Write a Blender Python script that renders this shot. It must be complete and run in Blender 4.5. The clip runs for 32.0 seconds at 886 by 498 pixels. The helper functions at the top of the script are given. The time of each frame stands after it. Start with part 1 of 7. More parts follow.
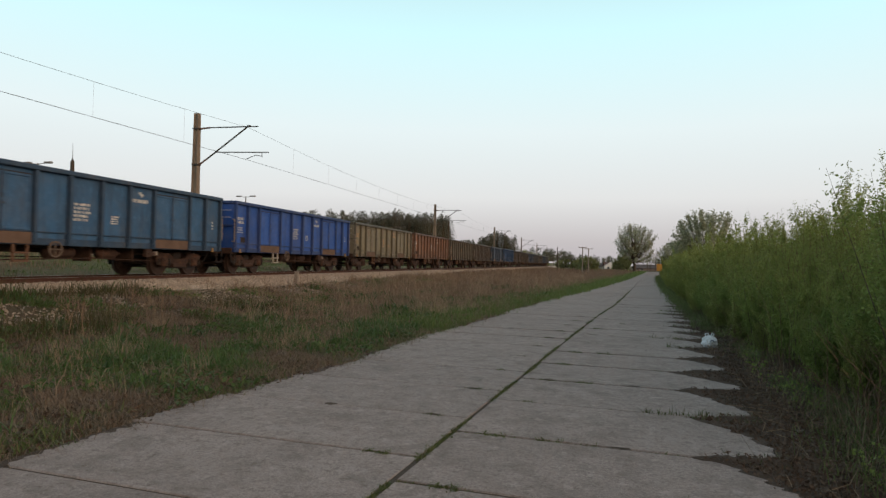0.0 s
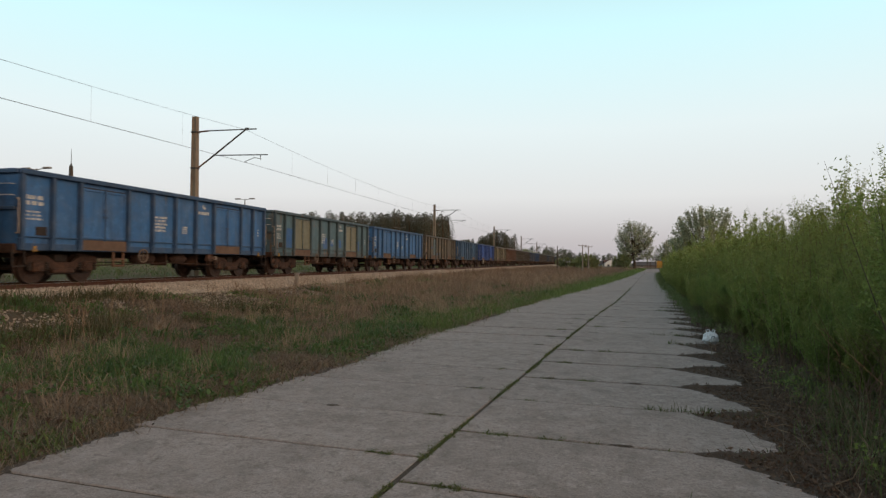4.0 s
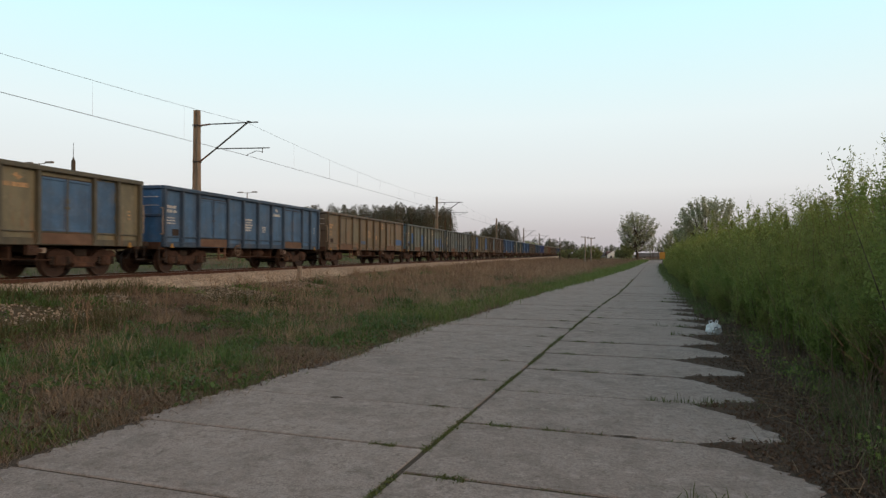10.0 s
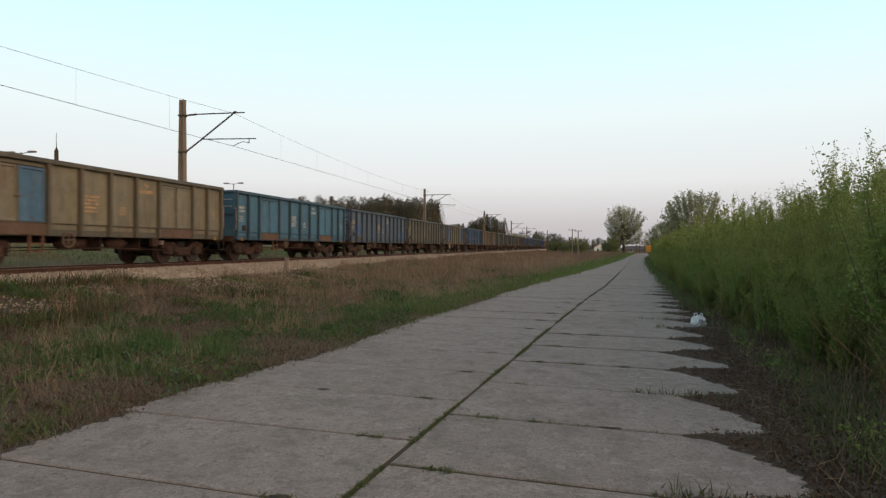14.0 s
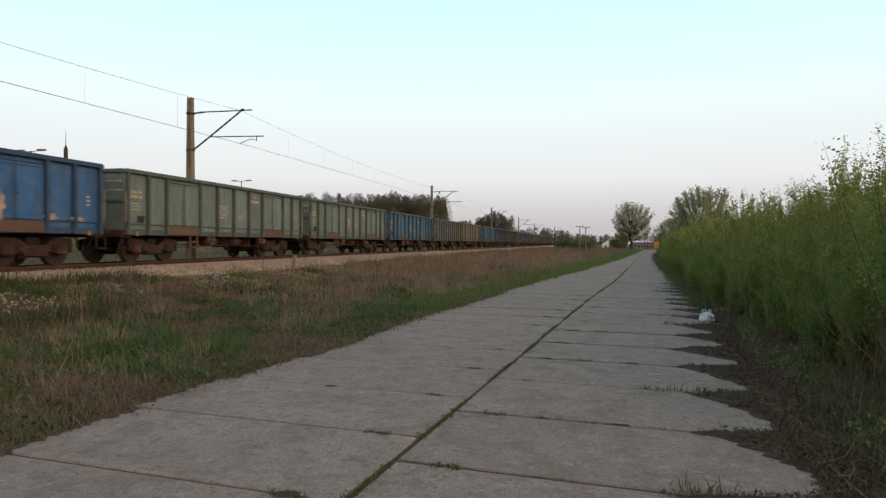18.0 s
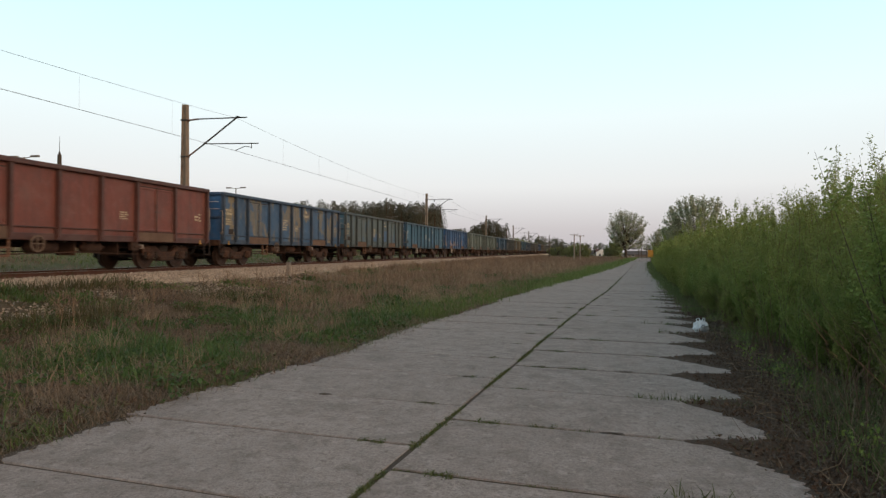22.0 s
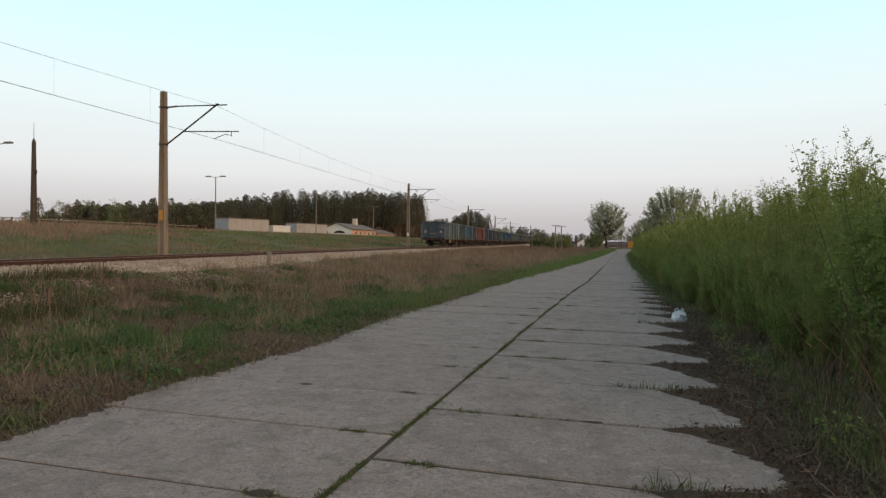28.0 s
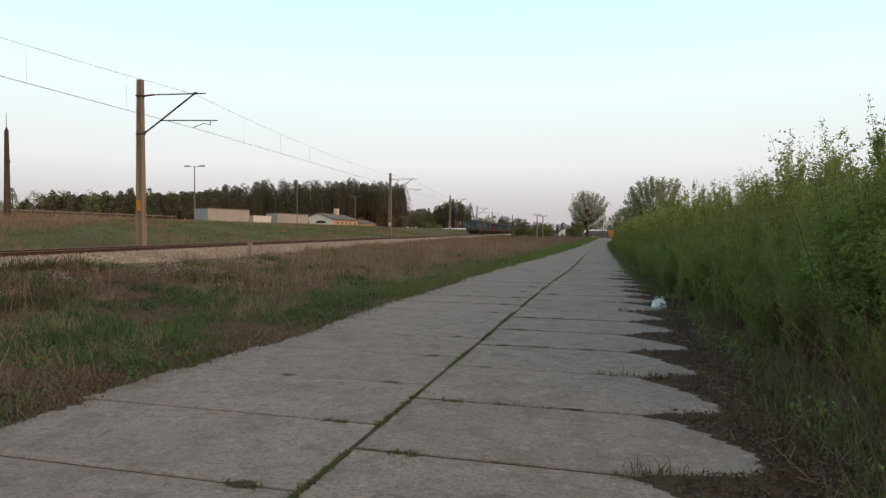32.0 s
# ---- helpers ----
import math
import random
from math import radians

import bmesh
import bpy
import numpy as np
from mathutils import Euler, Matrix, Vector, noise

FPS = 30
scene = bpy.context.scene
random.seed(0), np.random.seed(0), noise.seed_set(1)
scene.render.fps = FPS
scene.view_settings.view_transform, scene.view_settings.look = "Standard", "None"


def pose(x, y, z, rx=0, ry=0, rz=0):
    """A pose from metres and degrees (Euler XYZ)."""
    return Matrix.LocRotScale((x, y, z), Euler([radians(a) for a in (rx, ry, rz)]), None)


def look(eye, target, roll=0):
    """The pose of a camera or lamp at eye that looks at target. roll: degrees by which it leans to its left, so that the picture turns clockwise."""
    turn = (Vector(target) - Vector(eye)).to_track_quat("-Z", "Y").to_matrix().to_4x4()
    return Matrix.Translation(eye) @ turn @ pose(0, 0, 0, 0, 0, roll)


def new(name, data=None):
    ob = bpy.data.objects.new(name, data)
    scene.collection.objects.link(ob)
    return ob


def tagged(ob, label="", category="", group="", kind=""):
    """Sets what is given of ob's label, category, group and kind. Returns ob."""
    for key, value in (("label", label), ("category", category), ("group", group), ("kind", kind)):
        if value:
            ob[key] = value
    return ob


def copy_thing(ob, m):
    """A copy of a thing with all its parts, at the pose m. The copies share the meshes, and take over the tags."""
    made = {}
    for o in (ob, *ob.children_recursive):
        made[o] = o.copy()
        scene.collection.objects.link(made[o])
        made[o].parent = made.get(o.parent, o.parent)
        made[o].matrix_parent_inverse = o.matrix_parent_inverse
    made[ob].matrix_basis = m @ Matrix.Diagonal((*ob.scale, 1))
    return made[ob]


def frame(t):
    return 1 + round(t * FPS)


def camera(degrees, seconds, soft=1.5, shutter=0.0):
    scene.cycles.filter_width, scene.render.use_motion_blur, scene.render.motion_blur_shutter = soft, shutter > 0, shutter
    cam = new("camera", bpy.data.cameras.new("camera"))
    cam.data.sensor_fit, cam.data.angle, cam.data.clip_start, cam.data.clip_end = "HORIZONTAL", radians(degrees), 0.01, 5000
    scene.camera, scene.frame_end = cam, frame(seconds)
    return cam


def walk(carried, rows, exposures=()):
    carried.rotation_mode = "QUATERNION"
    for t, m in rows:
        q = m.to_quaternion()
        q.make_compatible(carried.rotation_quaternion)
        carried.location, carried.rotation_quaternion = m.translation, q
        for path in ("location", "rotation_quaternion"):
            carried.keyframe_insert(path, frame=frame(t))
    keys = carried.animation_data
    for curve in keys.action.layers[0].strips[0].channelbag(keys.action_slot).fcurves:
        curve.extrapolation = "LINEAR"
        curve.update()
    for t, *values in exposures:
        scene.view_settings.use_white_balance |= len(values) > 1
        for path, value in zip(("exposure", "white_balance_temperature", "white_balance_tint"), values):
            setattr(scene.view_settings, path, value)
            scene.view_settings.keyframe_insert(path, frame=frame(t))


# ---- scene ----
# A man-high view beside a concrete-slab road; a goods train passes on the embankment to the left.
EYE = (1.94, 0.0, 1.70)
cam = camera(69.57, 32.0, soft=1.35, shutter=0.2)


def aim(yaw, pitch, roll):
    """Camera pose at EYE; yaw to the left of +y, pitch up, roll as in look()."""
    a, b = radians(yaw), radians(pitch)
    ahead = Vector((-math.sin(a) * math.cos(b), math.cos(a) * math.cos(b), math.sin(b)))
    return look(EYE, Vector(EYE) + ahead * 10, roll)


walk(cam, [(t, aim(a, b, c)) for t, a, b, c in (
    (0, 18.74, 1.14, 1.19), (0.5, 18.95, 1.08, 0.79), (1, 18.55, 0.85, 0.79), (1.5, 18.65, 0.71, 1.07), (2, 18.26, 0.72, 0.80),
    (2.5, 18.46, 0.91, 0.50), (3, 18.62, 1.04, 0.39), (3.5, 18.76, 1.13, 0.46), (5.5, 18.52, 1.08, 0.12), (6, 18.94, 0.94, 0.20),
    (6.5, 19.03, 0.81, 0.14), (7, 18.84, 0.67, 0.06), (7.5, 18.64, 0.56, -0.03), (8, 18.58, 0.29, 0.02), (8.5, 18.54, 0.01, -0.12),
    (9, 18.56, -0.15, 0.02), (9.5, 18.63, -0.08, -0.04), (10, 18.95, 0.44, 0.10), (10.5, 19.13, 0.49, 0.08), (11, 19.16, 0.57, 0.05),
    (11.5, 18.82, 0.34, 0.22), (12, 18.28, 0.11, 0.27), (12.5, 18.07, -0.11, 0.47), (13, 17.81, -0.24, 0.59), (13.5, 17.61, -0.27, 0.55),
    (14, 17.84, -0.25, 0.32), (14.5, 18.60, -0.29, 0.26), (16.5, 18.81, -0.28, 0.10), (17, 18.66, -0.35, -0.10), (17.5, 18.57, -0.41, -0.14),
    (18, 18.49, -0.54, 0.20), (18.5, 18.49, -0.64, 0.05), (19, 18.53, -0.69, 0.26), (19.5, 18.43, -0.67, -0.25), (20, 18.36, -0.52, 0.29),
    (20.5, 18.27, -0.46, 0.31), (21, 18.19, -0.30, 0.35), (21.5, 18.11, -0.12, 0.21), (22, 18.01, 0.17, 0.39), (22.5, 18.02, 0.28, 0.13),
    (23, 17.78, 0.38, 0.41), (23.5, 17.68, 0.35, 0.32), (24, 17.47, 0.20, 0.31), (24.5, 17.01, 0.19, 0.26), (25, 16.85, 0.21, 0.09),
    (25.5, 17.26, 0.20, 0.12), (27.5, 16.58, -0.76, 0.64), (28, 16.38, -0.70, 0.62), (28.5, 16.36, -0.64, 0.64), (29, 16.51, -0.65, 0.59),
    (29.5, 16.16, -0.83, 0.24), (30, 15.81, -1.04, 0.28), (30.5, 15.58, -1.19, 0.29), (31, 15.37, -1.34, 0.44), (31.5, 15.04, -1.49, 0.31),
    (32, 14.76, -1.61, 0.42),
)], [(0.0, -0.13), (6.0, -0.14), (11.0, -0.10), (17.0, -0.02), (23.0, -0.01), (25.0, -0.07), (28.0, -0.06), (30.0, -0.04), (32.0, 0.01)])

# ---- world and light: dusk, the sun low behind thin haze to the right ----
SUN_AZ, SUN_EL = 110.0, 13.0
world = bpy.data.worlds.new("dusk_sky")
scene.world = world
world.use_nodes = True
wn, wl = world.node_tree.nodes, world.node_tree.links
wn.clear()
w_out = wn.new("ShaderNodeOutputWorld")
w_bg = wn.new("ShaderNodeBackground")
w_sky = wn.new("ShaderNodeTexSky")
w_sky.sky_type, w_sky.sun_disc = "NISHITA", False
w_sky.sun_elevation, w_sky.sun_rotation = radians(SUN_EL), radians(SUN_AZ)
w_sky.air_density, w_sky.dust_density, w_sky.ozone_density = 1.0, 2.0, 2.0
w_co = wn.new("ShaderNodeTexCoord")
w_sep = wn.new("ShaderNodeSeparateXYZ")
w_ramp = wn.new("ShaderNodeValToRGB")
w_gain = wn.new("ShaderNodeMix")
w_gain.data_type, w_gain.blend_type = "RGBA", "MIX"
w_scale = wn.new("ShaderNodeMix")
w_scale.data_type, w_scale.blend_type = "RGBA", "MULTIPLY"
w_scale.inputs[0].default_value = 1.0
w_scale.inputs[7].default_value = (0.10, 0.10, 0.10, 1)
el = w_ramp.color_ramp.elements
el[0].position, el[0].color = 0.0, (0.545, 0.505, 0.53, 1)
el[1].position, el[1].color = 1.0, (0.24, 0.36, 0.44, 1)
for pos, col in ((0.035, (0.62, 0.58, 0.59)), (0.10, (0.84, 0.845, 0.84)), (0.20, (0.88, 0.985, 0.995)), (0.34, (0.72, 1.07, 1.12)), (0.55, (0.50, 0.66, 0.74))):
    e = el.new(pos)
    e.color = (*col, 1)
# a warm glow round the place where the sun stands
w_dot = wn.new("ShaderNodeVectorMath")
w_dot.operation = "DOT_PRODUCT"
w_dot.inputs[1].default_value = (math.sin(radians(SUN_AZ)), math.cos(radians(SUN_AZ)), 0.15)
w_rng = wn.new("ShaderNodeMapRange")
w_rng.interpolation_type = "SMOOTHSTEP"
w_rng.inputs["From Min"].default_value, w_rng.inputs["From Max"].default_value = 0.30, 1.0
w_glow = wn.new("ShaderNodeMix")
w_glow.data_type = "RGBA"
w_glow.inputs[7].default_value = (1.35, 0.88, 0.58, 1)
wl.new(w_co.outputs["Generated"], w_dot.inputs[0])
wl.new(w_dot.outputs["Value"], w_rng.inputs["Value"])
wl.new(w_rng.outputs["Result"], w_glow.inputs[0])
wl.new(w_co.outputs["Generated"], w_sep.inputs[0])
wl.new(w_sep.outputs["Z"], w_ramp.inputs[0])
wl.new(w_sky.outputs[0], w_scale.inputs[6])
wl.new(w_ramp.outputs[0], w_glow.inputs[6])
wl.new(w_glow.outputs[2], w_gain.inputs[6])
wl.new(w_scale.outputs[2], w_gain.inputs[7])
w_gain.inputs[0].default_value = 0.05
wl.new(w_gain.outputs[2], w_bg.inputs["Color"])
w_bg.inputs["Strength"].default_value = 1.05
wl.new(w_bg.outputs[0], w_out.inputs[0])

sun_data = bpy.data.lights.new("sun", "SUN")
sun_data.energy, sun_data.angle, sun_data.color = 1.0, radians(26), (1.0, 0.78, 0.58)
sun = new("sun", sun_data)
sun.matrix_world = look((0, 0, 0), (-math.sin(radians(SUN_AZ)) * math.cos(radians(SUN_EL)), -math.cos(radians(SUN_AZ)) * math.cos(radians(SUN_EL)), -math.sin(radians(SUN_EL))))
scene.view_settings.exposure = 0.0

# ---- track frame: s along the rails, o to the left of the viewer ----
TH = radians(5.46)
DIR, LEFT = Vector((-math.sin(TH), math.cos(TH), 0)), Vector((-math.cos(TH), -math.sin(TH), 0))
RAIL_Z, TRACK_O, RZ = 0.985, 16.35, 90 + 5.46


def at_track(s, o, z):
    p = Vector((EYE[0], EYE[1], 0)) + DIR * s + LEFT * o
    return Vector((p.x, p.y, z))


def track_pose(s, o, z, turn=0):
    p = at_track(s, o, z)
    return pose(p.x, p.y, p.z, 0, 0, RZ + turn)


# ---- mesh helpers ----
class Geo:
    """Collects vertices and faces for one mesh."""

    def __init__(self):
        self.v, self.f = [], []

    def add(self, verts, faces):
        n = len(self.v)
        self.v.extend(verts)
        self.f.extend([tuple(i + n for i in f) for f in faces])
        return self

    def box(self, x0, x1, y0, y1, z0, z1):
        return self.add([(x0, y0, z0), (x1, y0, z0), (x1, y1, z0), (x0, y1, z0), (x0, y0, z1), (x1, y0, z1), (x1, y1, z1), (x0, y1, z1)],
                        [(0, 3, 2, 1), (4, 5, 6, 7), (0, 1, 5, 4), (1, 2, 6, 5), (2, 3, 7, 6), (3, 0, 4, 7)])

    def cbox(self, x0, x1, y0, y1, z0, z1, c=0.01):
        """A box with chamfered vertical and top edges."""
        ring = lambda k, z: [(x0 + k, y0, z), (x1 - k, y0, z), (x1, y0 + k, z), (x1, y1 - k, z), (x1 - k, y1, z), (x0 + k, y1, z), (x0, y1 - k, z), (x0, y0 + k, z)]
        inset = lambda k, z: [(x0 + 2 * k, y0 + k, z), (x1 - 2 * k, y0 + k, z), (x1 - k, y0 + 2 * k, z), (x1 - k, y1 - 2 * k, z), (x1 - 2 * k, y1 - k, z), (x0 + 2 * k, y1 - k, z), (x0 + k, y1 - 2 * k, z), (x0 + k, y0 + 2 * k, z)]
        v = inset(c, z0) + ring(c, z0 + c) + ring(c, z1 - c) + inset(c, z1)
        f = [tuple(range(7, -1, -1)), tuple(range(24, 32))]
        for r in range(3):
            f += [(r * 8 + i, r * 8 + (i + 1) % 8, r * 8 + 8 + (i + 1) % 8, r * 8 + 8 + i) for i in range(8)]
        return self.add(v, f)

    def tube(self, path, radii, n=8, cap=True):
        """A tube along a path of points; radii one number or one a point."""
        pts = [Vector(p) for p in path]
        radii = [radii] * len(pts) if isinstance(radii, (int, float)) else radii
        v, f, up = [], [], None
        for i, p in enumerate(pts):
            d = (pts[min(i + 1, len(pts) - 1)] - pts[max(i - 1, 0)]).normalized()
            if up is None:
                up = Vector((0, 0, 1)) if abs(d.z) < 0.9 else Vector((1, 0, 0))
            a = d.cross(up).normalized()
            b = a.cross(d).normalized()
            up = b
            v += [tuple(p + (a * math.cos(k * 2 * math.pi / n) + b * math.sin(k * 2 * math.pi / n)) * radii[i]) for k in range(n)]
        for i in range(len(pts) - 1):
            f += [(i * n + k, i * n + (k + 1) % n, (i + 1) * n + (k + 1) % n, (i + 1) * n + k) for k in range(n)]
        if cap:
            f += [tuple(range(n - 1, -1, -1)), tuple(range((len(pts) - 1) * n, len(pts) * n))]
        return self.add(v, f)

    def lathe(self, profile, axis="y", n=20, at=(0, 0, 0), cap=True):
        """A turned body: profile of (along the axis, radius)."""
        v, f = [], []
        for h, r in profile:
            for k in range(n):
                c, s = math.cos(k * 2 * math.pi / n) * r, math.sin(k * 2 * math.pi / n) * r
                q = (c, h, s) if axis == "y" else (h, c, s) if axis == "x" else (c, s, h)
                v.append((q[0] + at[0], q[1] + at[1], q[2] + at[2]))
        for i in range(len(profile) - 1):
            f += [(i * n + k, i * n + (k + 1) % n, (i + 1) * n + (k + 1) % n, (i + 1) * n + k) for k in range(n)]
        if cap:
            f += [tuple(range(n)), tuple(range((len(profile) - 1) * n, len(profile) * n))]
        return self.add(v, f)

    def prism(self, outline, z0, z1, chamfer=0.0, rise=None):
        """An outline (x, y) extruded from z0 to z1."""
        n = len(outline)
        cx, cy = sum(p[0] for p in outline) / n, sum(p[1] for p in outline) / n
        top = [(x + (cx - x) / max(math.hypot(x - cx, y - cy), 1e-6) * chamfer, y + (cy - y) / max(math.hypot(x - cx, y - cy), 1e-6) * chamfer) for x, y in outline]
        v = [(x, y, z0) for x, y in outline] + [(x, y, z1 - chamfer) for x, y in outline] + [(x, y, z1) for x, y in top]
        f = [tuple(range(n - 1, -1, -1)), tuple(range(2 * n, 3 * n))]
        for r in (0, 1):
            f += [(r * n + i, r * n + (i + 1) % n, r * n + n + (i + 1) % n, r * n + n + i) for i in range(n)]
        return self.add(v, f)

    def mesh(self, name, material, smooth=False):
        me = bpy.data.meshes.new(name)
        me.from_pydata(self.v, [], self.f)
        if material:
            me.materials.append(material)
        if smooth:
            me.polygons.foreach_set("use_smooth", [True] * len(me.polygons))
        me.update()
        return me


def part(name, geo, material, parent, label="", smooth=False, loc=None):
    """One mesh object under a thing or under a part."""
    ob = new(name, geo.mesh(name, material, smooth) if isinstance(geo, Geo) else geo)
    ob.parent = parent
    if loc:
        ob.location = loc
    return tagged(ob, label)


def thing(name, m, label, category, group="", kind=""):
    ob = new(name)
    ob.empty_display_size = 0.3
    ob.matrix_basis = m
    return tagged(ob, label, category, group, kind)


def single(name, geo, material, label, category, kind="", smooth=False, m=None, group=""):
    ob = new(name, geo.mesh(name, material, smooth) if isinstance(geo, Geo) else geo)
    if m is not None:
        ob.matrix_basis = m
    return tagged(ob, label, category, group, kind)


def raw_mesh(name, verts, faces, material):
    """A mesh from numpy arrays; faces all of one size."""
    me = bpy.data.meshes.new(name)
    k = faces.shape[1]
    me.vertices.add(len(verts))
    me.vertices.foreach_set("co", np.ascontiguousarray(verts, dtype=np.float32).ravel())
    me.loops.add(faces.size)
    me.loops.foreach_set("vertex_index", np.ascontiguousarray(faces, dtype=np.int32).ravel())
    me.polygons.add(len(faces))
    me.polygons.foreach_set("loop_start", np.arange(0, faces.size, k, dtype=np.int32))
    me.polygons.foreach_set("loop_total", np.full(len(faces), k, dtype=np.int32))
    me.materials.append(material)
    me.update(calc_edges=True)
    me.validate()
    return me


# ---- materials ----
class Mat:
    """A small builder for node materials."""

    def __init__(self, name, rough=0.8, metal=0.0, spec=0.3):
        self.m = bpy.data.materials.new(name)
        self.m.use_nodes = True
        self.t = self.m.node_tree
        self.b = self.t.nodes["Principled BSDF"]
        self.b.inputs["Roughness"].default_value = rough
        self.b.inputs["Metallic"].default_value = metal
        self.b.inputs["Specular IOR Level"].default_value = spec
        self.co = None

    def node(self, kind, **inputs):
        n = self.t.nodes.new(kind)
        for k, v in inputs.items():
            n.inputs[k].default_value = v
        return n

    def link(self, a, b):
        self.t.links.new(a, b)

    def coords(self, scale=(1, 1, 1), vary=True, space="Object"):
        tc = self.node("ShaderNodeTexCoord")
        mp = self.node("ShaderNodeMapping")
        mp.inputs["Scale"].default_value = scale
        self.link(tc.outputs[space], mp.inputs["Vector"])
        if vary:
            info = self.node("ShaderNodeObjectInfo")
            mul = self.node("ShaderNodeMath")
            mul.operation = "MULTIPLY"
            mul.inputs[1].default_value = 71.0
            self.link(info.outputs["Random"], mul.inputs[0])
            self.link(mul.outputs[0], mp.inputs["Location"])
        return mp.outputs["Vector"]

    def noise(self, vec, scale, detail=5.0, rough=0.6, lo=0.4, hi=0.6):
        n = self.node("ShaderNodeTexNoise", Scale=scale, Detail=detail, Roughness=rough)
        self.link(vec, n.inputs["Vector"])
        r = self.node("ShaderNodeMapRange")
        r.inputs["From Min"].default_value, r.inputs["From Max"].default_value = lo, hi
        self.link(n.outputs[0], r.inputs["Value"])
        return r.outputs["Result"]

    def mix(self, fac, a, b, mode="MIX"):
        n = self.node("ShaderNodeMix")
        n.data_type, n.blend_type = "RGBA", mode
        for sock, val in ((0, fac), (6, a), (7, b)):
            if isinstance(val, (int, float)):
                n.inputs[sock].default_value = val
            elif isinstance(val, tuple):
                n.inputs[sock].default_value = (*val, 1) if len(val) == 3 else val
            else:
                self.link(val, n.inputs[sock])
        return n.outputs[2]

    def math(self, op, a, b):
        n = self.node("ShaderNodeMath")
        n.operation = op
        for i, val in enumerate((a, b)):
            if isinstance(val, (int, float)):
                n.inputs[i].default_value = val
            else:
                self.link(val, n.inputs[i])
        return n.outputs[0]

    def done(self, color, bump=None, strength=0.3, distance=0.01, rough=None):
        if isinstance(color, tuple):
            self.b.inputs["Base Color"].default_value = (*color, 1)
        else:
            self.link(color, self.b.inputs["Base Color"])
        if bump is not None:
            n = self.node("ShaderNodeBump", Strength=strength, Distance=distance)
            self.link(bump, n.inputs["Height"])
            self.link(n.outputs[0], self.b.inputs["Normal"])
        if rough is not None:
            self.link(rough, self.b.inputs["Roughness"])
        return self.m


def two_tone(name, a, b, scale=8.0, rough=0.8, metal=0.0, stain=None, bump=0.3, dist=0.005, stretch=(1, 1, 1), spec=0.3, lo=0.35, hi=0.65):
    """A surface of two close colours, mottled coarse and fine, with optional stains."""
    k = Mat(name, rough, metal, spec)
    v = k.coords(stretch)
    c = k.mix(k.noise(v, scale, 6, 0.65, lo, hi), a, b)
    fine = k.noise(v, scale * 9, 4, 0.6, 0.3, 0.7)
    c = k.mix(k.math("MULTIPLY", fine, 0.35), c, tuple(x * 0.55 for x in a))
    if stain:
        c = k.mix(k.noise(v, scale * 0.35, 7, 0.7, 0.52, 0.68), c, stain)
    return k.done(c, fine, bump, dist)


